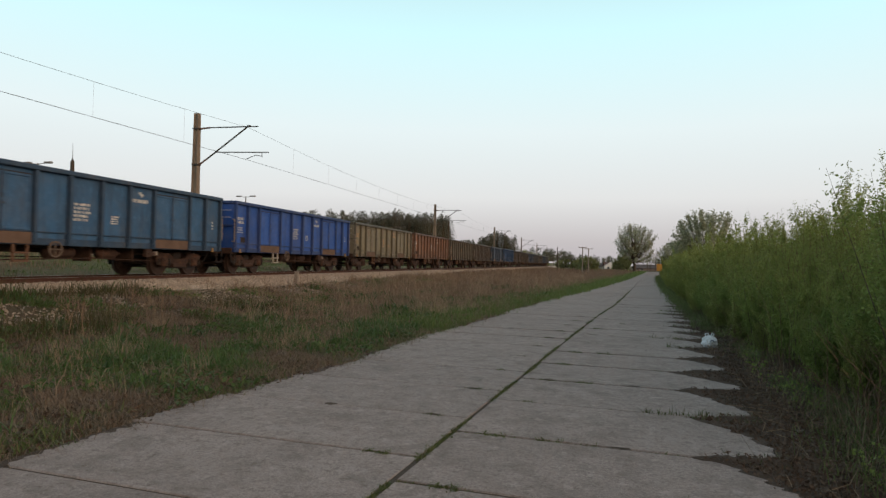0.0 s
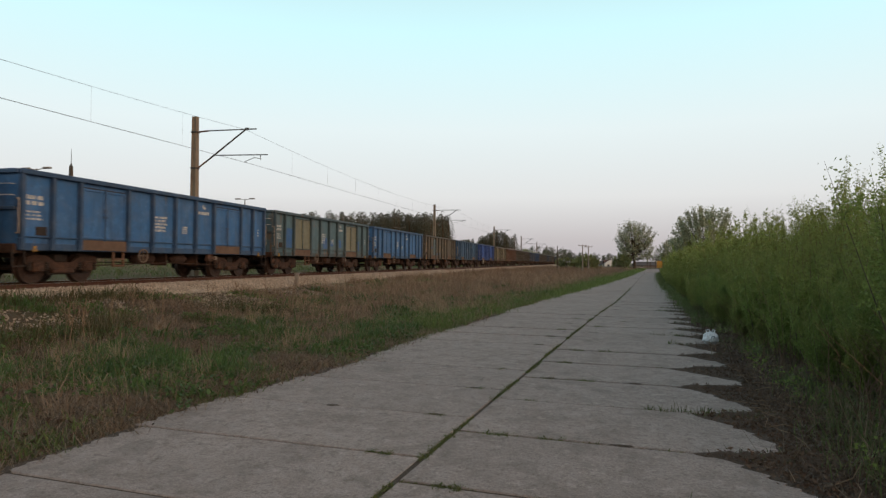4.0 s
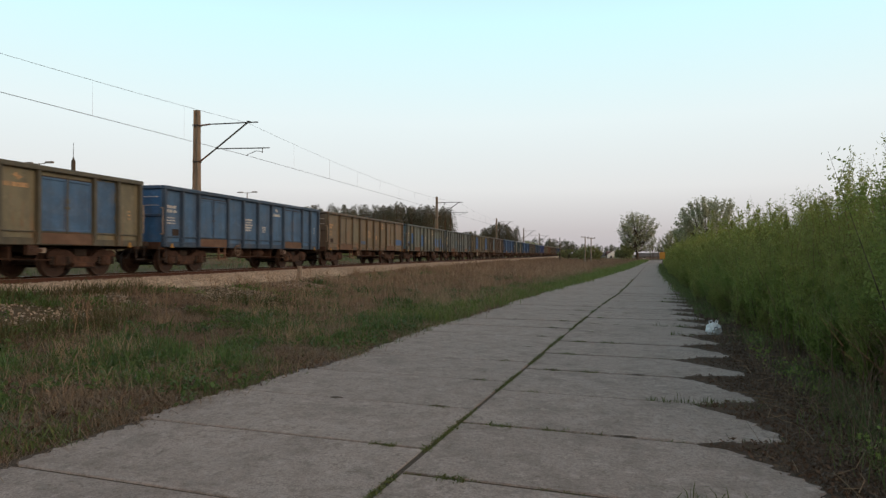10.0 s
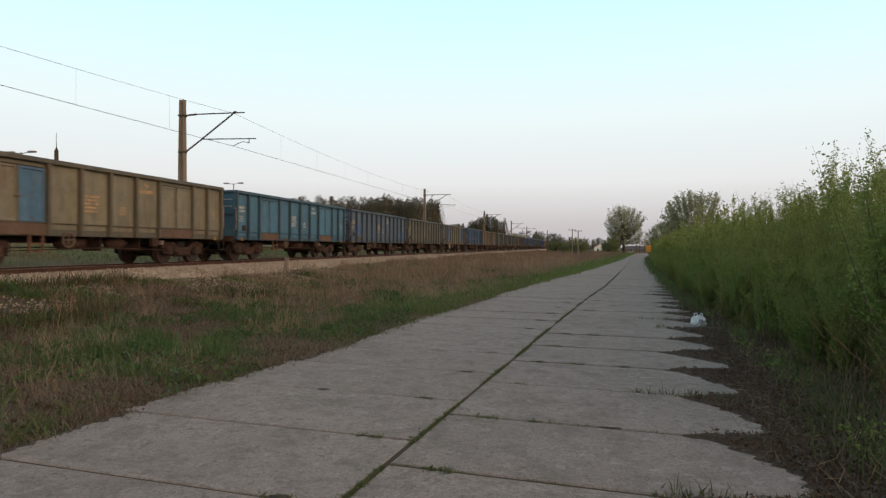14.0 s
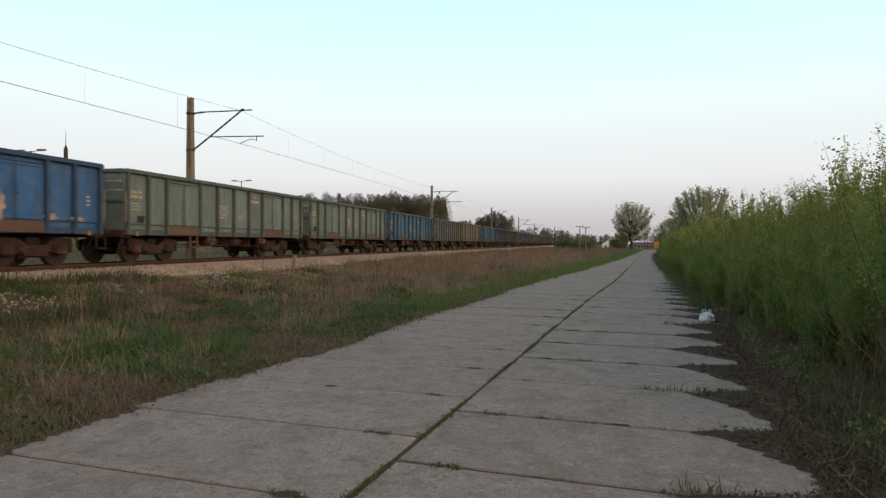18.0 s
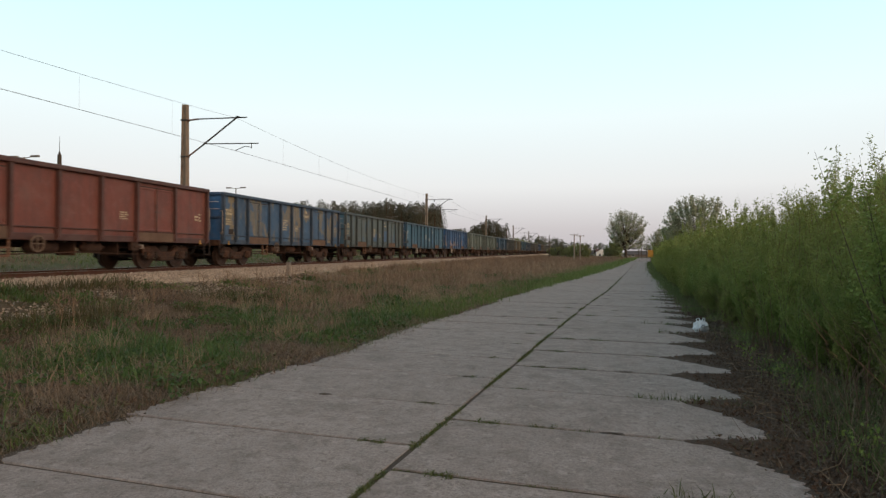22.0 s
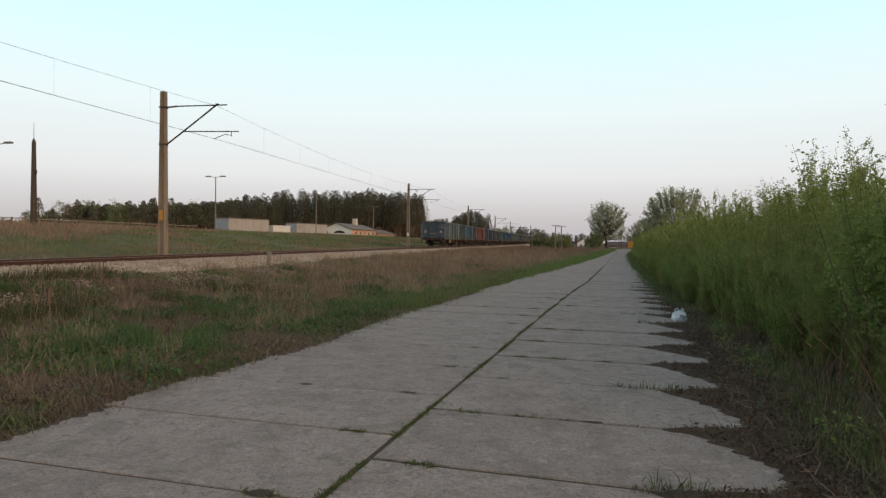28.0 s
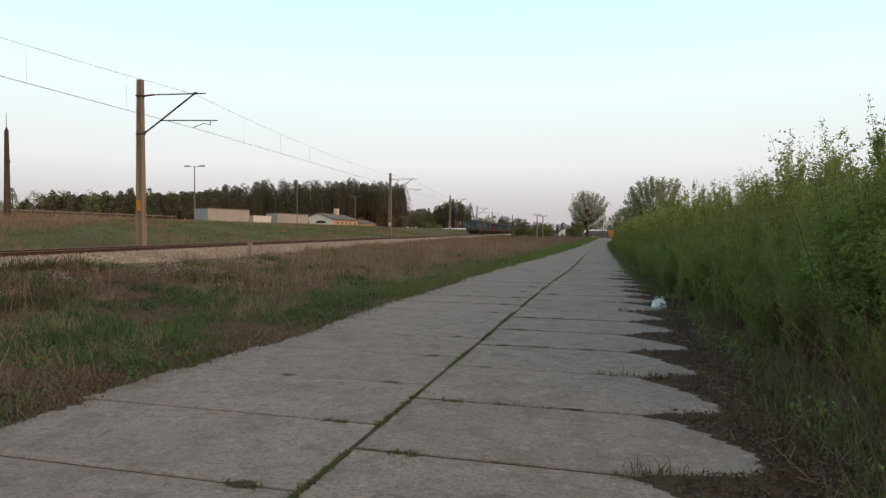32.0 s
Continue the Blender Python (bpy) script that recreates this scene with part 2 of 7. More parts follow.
def wagon_paint(name, base, faded, rust, patch=None, patch_amount=0.5, wear=0.56, seed=0.0):
    """Weathered wagon paint: faded areas, vertical streaks, rust blooms, optional patches of another colour."""
    k = Mat(name, 0.55, 0.0, 0.35)
    tc = k.node("ShaderNodeTexCoord")
    add = k.node("ShaderNodeVectorMath")
    add.operation = "ADD"
    add.inputs[1].default_value = (seed * 13.7, seed * 5.1, seed * 3.3)
    k.link(tc.outputs["Object"], add.inputs[0])
    v = add.outputs[0]
    mp = k.node("ShaderNodeMapping")
    mp.inputs["Scale"].default_value = (2.4, 2.4, 0.35)
    k.link(v, mp.inputs["Vector"])
    streak = mp.outputs["Vector"]
    c = k.mix(k.noise(v, 0.7, 4, 0.55, 0.32, 0.68), base, faded)
    if patch:
        mq = k.node("ShaderNodeMapping")
        mq.inputs["Scale"].default_value = (1.0, 1.0, 0.6)
        k.link(v, mq.inputs["Vector"])
        c = k.mix(k.noise(mq.outputs["Vector"], 0.75, 4, 0.6, patch_amount, patch_amount + 0.03), c, patch)
    info = k.node("ShaderNodeObjectInfo")
    c = k.mix(k.math("MULTIPLY", info.outputs["Random"], 0.42), c, tuple(0.66 * x + 0.008 for x in base))
    c = k.mix(k.math("MULTIPLY", k.noise(streak, 1.3, 6, 0.65, 0.45, 0.68), 0.72), c, tuple(0.42 * x + 0.014 for x in base))
    c = k.mix(k.math("MULTIPLY", k.noise(streak, 5.0, 5, 0.7, 0.50, 0.70), 0.35), c, tuple(0.55 * x + 0.014 for x in base))
    c = k.mix(k.math("MULTIPLY", k.noise(v, 5.0, 7, 0.8, 0.53, 0.66), 0.38), c, tuple(min(1.3 * x + 0.04, 0.5) for x in faded))
    c = k.mix(k.math("MULTIPLY", k.noise(v, 1.7, 7, 0.72, 0.50, 0.62), 0.42), c, tuple(0.48 * x + 0.016 for x in base))
    # rust: blooms everywhere, most of it where water stands along the foot of the panels
    sep = k.node("ShaderNodeSeparateXYZ")
    k.link(tc.outputs["Object"], sep.inputs[0])
    foot = k.node("ShaderNodeMapRange")
    foot.inputs["From Min"].default_value, foot.inputs["From Max"].default_value = 1.9, 1.25
    foot.inputs["To Min"].default_value, foot.inputs["To Max"].default_value = 0.0, 0.035
    k.link(sep.outputs["Z"], foot.inputs["Value"])
    damp = k.node("ShaderNodeTexNoise", Scale=1.5, Detail=8.0, Roughness=0.72)
    k.link(streak, damp.inputs["Vector"])
    bloom = k.node("ShaderNodeMapRange")
    bloom.inputs["From Min"].default_value, bloom.inputs["From Max"].default_value = wear, wear + 0.11
    k.link(k.math("ADD", damp.outputs[0], foot.outputs["Result"]), bloom.inputs["Value"])
    c = k.mix(k.math("MULTIPLY", bloom.outputs["Result"], 0.9), c, rust)
    c = k.mix(k.noise(v, 5.0, 8, 0.75, wear + 0.06, wear + 0.14), c, tuple(x * 0.45 for x in rust))
    c = k.mix(k.math("MULTIPLY", k.noise(v, 2.0, 6, 0.6, 0.45, 0.75), 0.16), c, (0.22, 0.195, 0.17))
    bump = k.noise(v, 1.3, 6, 0.6, 0.3, 0.7)
    return k.done(c, bump, 0.25, 0.02)


def leafy(name, a, b, c, scale=1.2, trans=0.25, fade=0.0):
    """Leaves or grass: each island its own shade, with soft light through the blade."""
    k = Mat(name, 0.6, 0.0, 0.25)
    geo = k.node("ShaderNodeNewGeometry")
    v = k.coords((1, 1, 1), False)
    big = k.noise(v, scale, 3, 0.6, 0.35, 0.65)
    col = k.mix(geo.outputs["Random Per Island"], a, b)
    col = k.mix(k.math("MULTIPLY", big, 0.6), col, c)
    info = k.node("ShaderNodeObjectInfo")
    col = k.mix(k.math("MULTIPLY", info.outputs["Random"], 0.45), col, tuple(x * 0.62 for x in a))
    k.done(col)
    tr = k.node("ShaderNodeBsdfTranslucent")
    k.link(col, tr.inputs["Color"])
    mx = k.node("ShaderNodeMixShader", Fac=trans)
    k.link(k.b.outputs[0], mx.inputs[1])
    k.link(tr.outputs[0], mx.inputs[2])
    k.link(mx.outputs[0], k.t.nodes["Material Output"].inputs["Surface"])
    return k.m


def concrete_material(name, a, b, dark, vary=0.25):
    k = Mat(name, 0.9, 0.0, 0.25)
    v = k.coords((1, 1, 1), True)
    info = k.node("ShaderNodeObjectInfo")
    c = k.mix(k.noise(v, 1.1, 6, 0.75, 0.30, 0.70), a, b)
    c = k.mix(k.math("MULTIPLY", k.noise(v, 75.0, 3, 0.6, 0.42, 0.62), 0.4), c, dark)
    c = k.mix(k.math("MULTIPLY", k.noise(v, 9.0, 8, 0.8, 0.52, 0.62), 0.6), c, dark)
    c = k.mix(k.math("MULTIPLY", info.outputs["Random"], vary), c, tuple(x * 0.72 for x in a))
    c = k.mix(k.math("MULTIPLY", k.noise(v, 2.6, 7, 0.75, 0.48, 0.66), 0.50), c, dark)
    c = k.mix(k.math("MULTIPLY", k.noise(v, 30.0, 6, 0.75, 0.48, 0.64), 0.55), c, dark)
    c = k.mix(k.math("MULTIPLY", k.noise(v, 6.0, 7, 0.8, 0.55, 0.66), 0.5), c, tuple(x * 1.22 for x in b))
    speck = k.node("ShaderNodeTexVoronoi", Scale=55.0)
    k.link(v, speck.inputs["Vector"])
    rng = k.node("ShaderNodeMapRange")
    rng.inputs["From Min"].default_value, rng.inputs["From Max"].default_value = 0.12, 0.3
    rng.inputs["To Min"].default_value, rng.inputs["To Max"].default_value = 1.0, 0.0
    k.link(speck.outputs["Distance"], rng.inputs["Value"])
    gate = k.math("MULTIPLY", rng.outputs["Result"], k.noise(v, 9.0, 3, 0.6, 0.5, 0.6))
    c = k.mix(k.math("MULTIPLY", gate, 0.4), c, tuple(min(x * 1.5, 0.6) for x in b))
    crack = k.node("ShaderNodeTexVoronoi", Scale=0.7)
    crack.feature = "DISTANCE_TO_EDGE"
    warp = k.mix(0.18, v, k_noise_color(k, v, 3.0))
    k.link(warp, crack.inputs["Vector"])
    cr = k.node("ShaderNodeMapRange")
    cr.inputs["From Min"].default_value, cr.inputs["From Max"].default_value = 0.004, 0.012
    cr.inputs["To Min"].default_value, cr.inputs["To Max"].default_value = 1.0, 0.0
    k.link(crack.outputs["Distance"], cr.inputs["Value"])
    line = k.math("MULTIPLY", cr.outputs["Result"], k.noise(v, 0.6, 2, 0.5, 0.60, 0.66))
    c = k.mix(k.math("MULTIPLY", line, 0.5), c, dark)
    pit = k.node("ShaderNodeTexVoronoi", Scale=21.0)
    k.link(k.mix(0.1, v, k_noise_color(k, v, 11.0)), pit.inputs["Vector"])
    pr = k.node("ShaderNodeMapRange")
    pr.inputs["From Min"].default_value, pr.inputs["From Max"].default_value = 0.10, 0.22
    pr.inputs["To Min"].default_value, pr.inputs["To Max"].default_value = 1.0, 0.0
    k.link(pit.outputs["Distance"], pr.inputs["Value"])
    pits = k.math("MULTIPLY", pr.outputs["Result"], k.noise(v, 5.0, 4, 0.7, 0.5, 0.6))
    c = k.mix(k.math("MULTIPLY", pits, 0.6), c, dark)
    fine = k.noise(v, 26, 7, 0.75, 0.3, 0.7)
    fine = k.math("SUBTRACT", fine, k.math("MULTIPLY", pits, 0.8))
    return k.done(c, fine, 0.7, 0.008)


def k_noise_color(k, v, scale):
    n = k.node("ShaderNodeTexNoise", Scale=scale, Detail=3.0)
    k.link(v, n.inputs["Vector"])
    return n.outputs["Color"]


M_CONCRETE = concrete_material("slab_concrete", (0.280, 0.234, 0.216), (0.366, 0.307, 0.286), (0.115, 0.092, 0.079))
M_SOIL = two_tone("bare_soil", (0.062, 0.043, 0.032), (0.092, 0.066, 0.050), 5.0, 0.95, stain=(0.05, 0.04, 0.03), bump=0.6, dist=0.02)
M_MAST = two_tone("mast_concrete", (0.26, 0.205, 0.15), (0.20, 0.155, 0.115), 2.5, 0.85, stain=(0.12, 0.09, 0.07), stretch=(3, 3, 0.5))
M_STEEL = two_tone("dark_steel", (0.055, 0.052, 0.05), (0.08, 0.07, 0.06), 6, 0.6, 0.4)
M_WIRE = two_tone("wire", (0.13, 0.12, 0.115), (0.18, 0.16, 0.15), 3, 0.5, 0.6)
M_INSUL = two_tone("insulator", (0.10, 0.05, 0.035), (0.14, 0.07, 0.05), 9, 0.3)
M_YELLOW = two_tone("yellow_plate", (0.55, 0.26, 0.04), (0.48, 0.22, 0.04), 9, 0.6)
M_RAIL = two_tone("rusty_rail", (0.074, 0.032, 0.021), (0.098, 0.044, 0.028), 4, 0.7, 0.2)
M_RAILTOP = two_tone("worn_rail_head", (0.20, 0.16, 0.13), (0.28, 0.24, 0.21), 3, 0.35, 0.8)
M_SLEEPER = two_tone("sleeper", (0.20, 0.15, 0.11), (0.15, 0.10, 0.07), 4, 0.9)
M_BOGIE = two_tone("bogie_grime", (0.040, 0.023, 0.017), (0.070, 0.039, 0.028), 5, 0.8, 0.1, stain=(0.11, 0.055, 0.035))
M_WHEEL = two_tone("wheel_steel", (0.040, 0.025, 0.020), (0.066, 0.040, 0.030), 6, 0.6, 0.3)
M_WHEEL_LIGHT = two_tone("worn_wheel_rim", (0.35, 0.33, 0.31), (0.28, 0.25, 0.23), 6, 0.5, 0.3)
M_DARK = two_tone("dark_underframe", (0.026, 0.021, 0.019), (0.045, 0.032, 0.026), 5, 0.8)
M_RUST = two_tone("rust", (0.13, 0.060, 0.034), (0.085, 0.045, 0.03), 5, 0.85, stain=(0.07, 0.04, 0.03))
M_MARK = two_tone("faded_marking", (0.56, 0.55, 0.52), (0.34, 0.35, 0.35), 7, 0.7, lo=0.4, hi=0.55)
M_MARK_ORANGE = two_tone("orange_marking", (0.50, 0.31, 0.16), (0.31, 0.21, 0.12), 7, 0.7, lo=0.4, hi=0.55)
M_MARK_CREAM = two_tone("cream_marking", (0.52, 0.45, 0.31), (0.33, 0.29, 0.21), 7, 0.7, lo=0.4, hi=0.55)
M_MARK_RED = two_tone("red_marking", (0.42, 0.06, 0.03), (0.36, 0.08, 0.04), 7, 0.6)
M_WHITE = two_tone("white_paint", (0.70, 0.69, 0.66), (0.58, 0.56, 0.52), 5, 0.7)
M_BAG = two_tone("white_plastic", (0.74, 0.77, 0.80), (0.62, 0.66, 0.72), 14, 0.35, spec=0.5)
M_BAG_PRINT = two_tone("dark_print", (0.10, 0.13, 0.20), (0.16, 0.18, 0.22), 20, 0.4)
M_POST = two_tone("weathered_post", (0.32, 0.27, 0.22), (0.22, 0.18, 0.15), 9, 0.9)
M_WILLOW = leafy("willow_leaves", (0.200, 0.252, 0.064), (0.385, 0.415, 0.130), (0.175, 0.208, 0.060), 0.7, 0.55)
M_TWIG = two_tone("willow_bark", (0.115, 0.070, 0.045), (0.16, 0.10, 0.062), 9, 0.85)
M_TREELEAF = leafy("young_tree_leaves", (0.231, 0.254, 0.110), (0.300, 0.321, 0.144), (0.190, 0.206, 0.092), 0.25, 0.35)
M_TREELEAF_GREY = leafy("grey_green_leaves", (0.335, 0.345, 0.220), (0.440, 0.450, 0.300), (0.275, 0.288, 0.184), 0.25, 0.4)
M_TRUNK = two_tone("tree_bark", (0.075, 0.058, 0.045), (0.11, 0.085, 0.065), 3, 0.9)
M_PINE = leafy("pine_needles", (0.088, 0.092, 0.062), (0.138, 0.134, 0.090), (0.076, 0.078, 0.056), 0.1, 0.05)
M_PINE_BARK = two_tone("pine_bark", (0.075, 0.045, 0.03), (0.11, 0.06, 0.038), 2, 0.9)
M_DECID = leafy("wood_edge_leaves", (0.156, 0.202, 0.085), (0.208, 0.248, 0.111), (0.202, 0.193, 0.124), 0.09, 0.1)
# leaf colour greyed to put the distance haze into the far woods
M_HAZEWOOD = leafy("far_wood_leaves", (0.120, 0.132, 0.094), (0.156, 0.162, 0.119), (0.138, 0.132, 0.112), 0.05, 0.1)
M_GREEN = leafy("green_grass", (0.094, 0.134, 0.044), (0.150, 0.190, 0.068), (0.100, 0.110, 0.046), 0.5, 0.3)
M_DRY = leafy("dry_grass", (0.300, 0.222, 0.150), (0.160, 0.116, 0.080), (0.130, 0.094, 0.068), 0.5, 0.25)
M_RED = leafy("reddish_weeds", (0.210, 0.140, 0.096), (0.375, 0.265, 0.182), (0.160, 0.114, 0.080), 0.5, 0.2)
M_MOSS = leafy("joint_moss", (0.085, 0.105, 0.032), (0.12, 0.14, 0.045), (0.075, 0.075, 0.035), 2.0, 0.1)


def shaded_grimy(c):
    """Panel colour darkened to paint in the shade on uprights, and the sill's grime."""
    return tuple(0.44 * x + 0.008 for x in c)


M_LITTER = leafy("leaf_litter", (0.080, 0.050, 0.034), (0.150, 0.100, 0.068), (0.057, 0.034, 0.024), 1.5, 0.05)
M_SEDGE = leafy("dark_sedge", (0.066, 0.068, 0.026), (0.105, 0.094, 0.042), (0.050, 0.048, 0.024), 0.8, 0.15)
M_LAMPPOST = two_tone("lamp_post_grey", (0.19, 0.17, 0.155), (0.24, 0.215, 0.195), 4, 0.7)
M_CLUMP = leafy("lush_grass", (0.074, 0.140, 0.042), (0.125, 0.205, 0.064), (0.062, 0.112, 0.038), 0.9, 0.3)
M_WEED = leafy("broad_weeds", (0.060, 0.110, 0.034), (0.110, 0.175, 0.055), (0.050, 0.085, 0.030), 0.9, 0.3)
M_VERGE = leafy("verge_grass", (0.132, 0.198, 0.058), (0.205, 0.276, 0.088), (0.120, 0.160, 0.054), 0.5, 0.3)
M_STRAW = leafy("pale_straw", (0.430, 0.335, 0.230), (0.255, 0.190, 0.128), (0.185, 0.138, 0.094), 0.7, 0.2)
M_SHRUB = leafy("shrub_leaves", (0.190, 0.256, 0.066), (0.280, 0.352, 0.095), (0.150, 0.198, 0.054), 0.9, 0.4)
M_UNDER = leafy("wood_undergrowth", (0.184, 0.147, 0.111), (0.249, 0.197, 0.143), (0.156, 0.147, 0.095), 0.1, 0.05)
M_BANK = leafy("bank_turf", (0.131, 0.171, 0.058), (0.173, 0.218, 0.078), (0.131, 0.142, 0.058), 0.3, 0.2)


# ---- ground ----
def track_so(x, y):
    dx, dy = x - EYE[0], y - EYE[1]
    return dx * DIR.x + dy * DIR.y, dx * LEFT.x + dy * LEFT.y


PROFILE_O = [-400, -60, -20, 0, 7, 9.5, 11, 12.3, 13.2, 15.0, 19.5, 21.5, 25.5, 33, 42, 62, 130, 600]
PROFILE_Z = [-0.6, -0.3, -0.05, 0, 0.0, 0.08, 0.2, 0.38, 0.48, 0.48, 0.45, 0.55, 1.05, 2.15, 2.62, 2.85, 3.1, 3.4]


def ground_z(x, y):
    s, o = track_so(x, y)
    z = float(np.interp(o, PROFILE_O, PROFILE_Z))
    z += 0.07 * noise.noise((x * 0.5, y * 0.5, 0.0)) + 0.03 * noise.noise((x * 1.9, y * 1.9, 4.0))
    z += 0.26 * min(max((22 - s) / 12, 0), 1) * min(max((o - 8.5) / 3.5, 0), 1) * min(max((14.6 - o) / 1.2, 0), 1)
    road = min(max((abs(x + 0.02) - 2.86) / 0.9, 0.0), 1.0)
    return z * road - 0.075 * (1 - road) + 0.02 * road


def ground_sheet():
    xs = np.concatenate([[-2500, -1200, -600, -350], np.arange(-240, -60, 12), np.arange(-60, -26, 2), np.arange(-26, 10, 0.4), np.arange(10, 40, 3), [50, 70, 100, 150, 250, 450, 900, 2500]])
    ys = np.concatenate([[-2500, -900, -300, -100, -40, -15], np.arange(-8, 40, 0.4), np.arange(40, 90, 1.5), np.arange(90, 300, 8), [330, 400, 500, 700, 1000, 1600, 2600, 4000]])
    v = [(x, y, ground_z(x, y)) for y in ys for x in xs]
    n = len(xs)
    f = np.array([(j * n + i, j * n + i + 1, (j + 1) * n + i + 1, (j + 1) * n + i) for j in range(len(ys) - 1) for i in range(n - 1)])
    k = Mat("meadow_ground", 0.95, 0.0, 0.15)
    co = k.coords((1, 1, 1), False)
    c = k.mix(k.noise(co, 0.35, 6, 0.65, 0.42, 0.58), (0.066, 0.062, 0.028), (0.125, 0.090, 0.058))
    c = k.mix(k.noise(co, 1.7, 6, 0.7, 0.45, 0.62), c, (0.095, 0.066, 0.044))
    c = k.mix(k.math("MULTIPLY", k.noise(co, 14, 5, 0.7, 0.35, 0.7), 0.6), c, (0.06, 0.05, 0.028))
    sep = k.node("ShaderNodeSeparateXYZ")
    k.link(co, sep.inputs[0])
    bank = k.node("ShaderNodeMapRange")
    bank.inputs["From Min"].default_value, bank.inputs["From Max"].default_value = 21.0, 26.0
    k.link(k.math("MULTIPLY", sep.outputs["X"], -1.0), bank.inputs["Value"])
    turf = k.mix(k.noise(co, 0.09, 5, 0.65, 0.42, 0.6), (0.105, 0.125, 0.045), (0.14, 0.135, 0.06))
    turf = k.mix(k.noise(co, 0.8, 6, 0.75, 0.45, 0.66), turf, (0.13, 0.11, 0.06))
    turf = k.mix(k.noise(co, 0.23, 7, 0.75, 0.48, 0.60), turf, (0.165, 0.120, 0.075))
    turf = k.mix(k.math("MULTIPLY", k.noise(co, 2.6, 6, 0.75, 0.42, 0.64), 0.7), turf, (0.085, 0.085, 0.038))
    c = k.mix(bank.outputs["Result"], c, turf)
    mat = k.done(c, k.noise(co, 9, 6, 0.7, 0.3, 0.7), 0.8, 0.05)
    ob = new("ground", raw_mesh("ground", np.array(v), f, mat))
    ob.data.polygons.foreach_set("use_smooth", [True] * len(ob.data.polygons))
    return tagged(ob, "flat meadow ground of dry and green grass with bare soil", "ground", kind="structure")


ground_sheet()


# ---- road of concrete slabs ----
RIGHT_Y = [-12.5, -10.9, -9.3, -7.7, -6.15, -4.6, -3.0, -1.45, 0.1, 1.6, 3.08, 4.61, 6.18, 7.78, 9.40, 11.0, 12.63]
LEFT_Y = [-11.7, -10.1, -8.5, -6.9, -5.3, -3.8, -2.3, -0.8, 0.75, 2.25, 3.74, 5.24, 6.73, 8.32, 9.95, 11.55, 13.15]
while RIGHT_Y[-1] < 190:
    RIGHT_Y.append(RIGHT_Y[-1] + 1.62)
while LEFT_Y[-1] < 190:
    LEFT_Y.append(LEFT_Y[-1] + 1.62)


ROAD, SLAB_END = [], []


def slab(y0, y1, side, rnd, road, shift=0.0):
    """One slab; the outer end is worn and half buried, its corners gone under soil."""
    g = 0.02 if side > 0 else 0.011
    a, b = y0 + g, y1 - g
    inner = 0.020 * side + shift
    outer = 3.04 + rnd.uniform(-0.13, 0.12) if side > 0 else -3.03 + 0.10 * math.sin(y0 * 0.72 + 1.2) + rnd.uniform(-0.06, 0.05)
    out = [(inner, a)]
    steps = 30 if y0 < 14 else 15 if y0 < 40 else 6
    cut = rnd.uniform(0.55, 1.05) if side > 0 else rnd.uniform(0.0, 0.06)
    cut2 = rnd.uniform(0.06, 0.25) if side > 0 else rnd.uniform(0.0, 0.08)
    start = rnd.uniform(0.25, 0.5) if side > 0 else 0.6
    for i in range(steps):
        u = i / (steps - 1)
        x = outer - side * (cut2 * max(0, 1 - u / 0.3) ** 1.4 + cut * max(0, (u - start) / (1 - start)) ** 1.4) + rnd.uniform(-0.055, 0.055)
        out.append((x, a + (b - a) * u))
        if side > 0:
            SLAB_END.append((a + (b - a) * u, x))
    out.append((inner, b))
    if side < 0:
        out.reverse()
    geo = Geo().prism(out, -0.15, 0.0, 0.012)
    tilt = rnd.uniform(-0.006, 0.006)
    geo.v = [(x, y, z + tilt * (y - a) + (0.004 * side * x if y > 4 else 0) * 0.2) for x, y, z in geo.v]
    ob = part("slab", geo, M_CONCRETE, road)
    return ob


def joint_x(y):
    """How far the middle joint wanders sideways."""
    return 0.03 * noise.noise((0.0, y * 0.31, 3.0)) + float(np.interp(y, [16, 21, 28, 37, 52, 70, 95, 130], [0.0, 0.02, 0.17, 0.15, 0.07, -0.12, -0.28, -0.35]))


def build_road():
    road = thing("road", pose(0, 0, 0), "two-lane track of worn grey concrete slabs with grassy joints", "road", kind="structure")
    bed = Geo().box(-3.14, 2.95, -12.6, 195, -0.16, -0.011)
    ROAD.append(road)
    part("road_bed", bed, M_SOIL, road, "dark soil showing in the joints")
    rnd = random.Random(5)
    for ys, side in ((RIGHT_Y, 1), (LEFT_Y, -1)):
        for a, b in zip(ys, ys[1:]):
            slab(a, b, side, rnd, road, joint_x(a))
    return road


build_road()

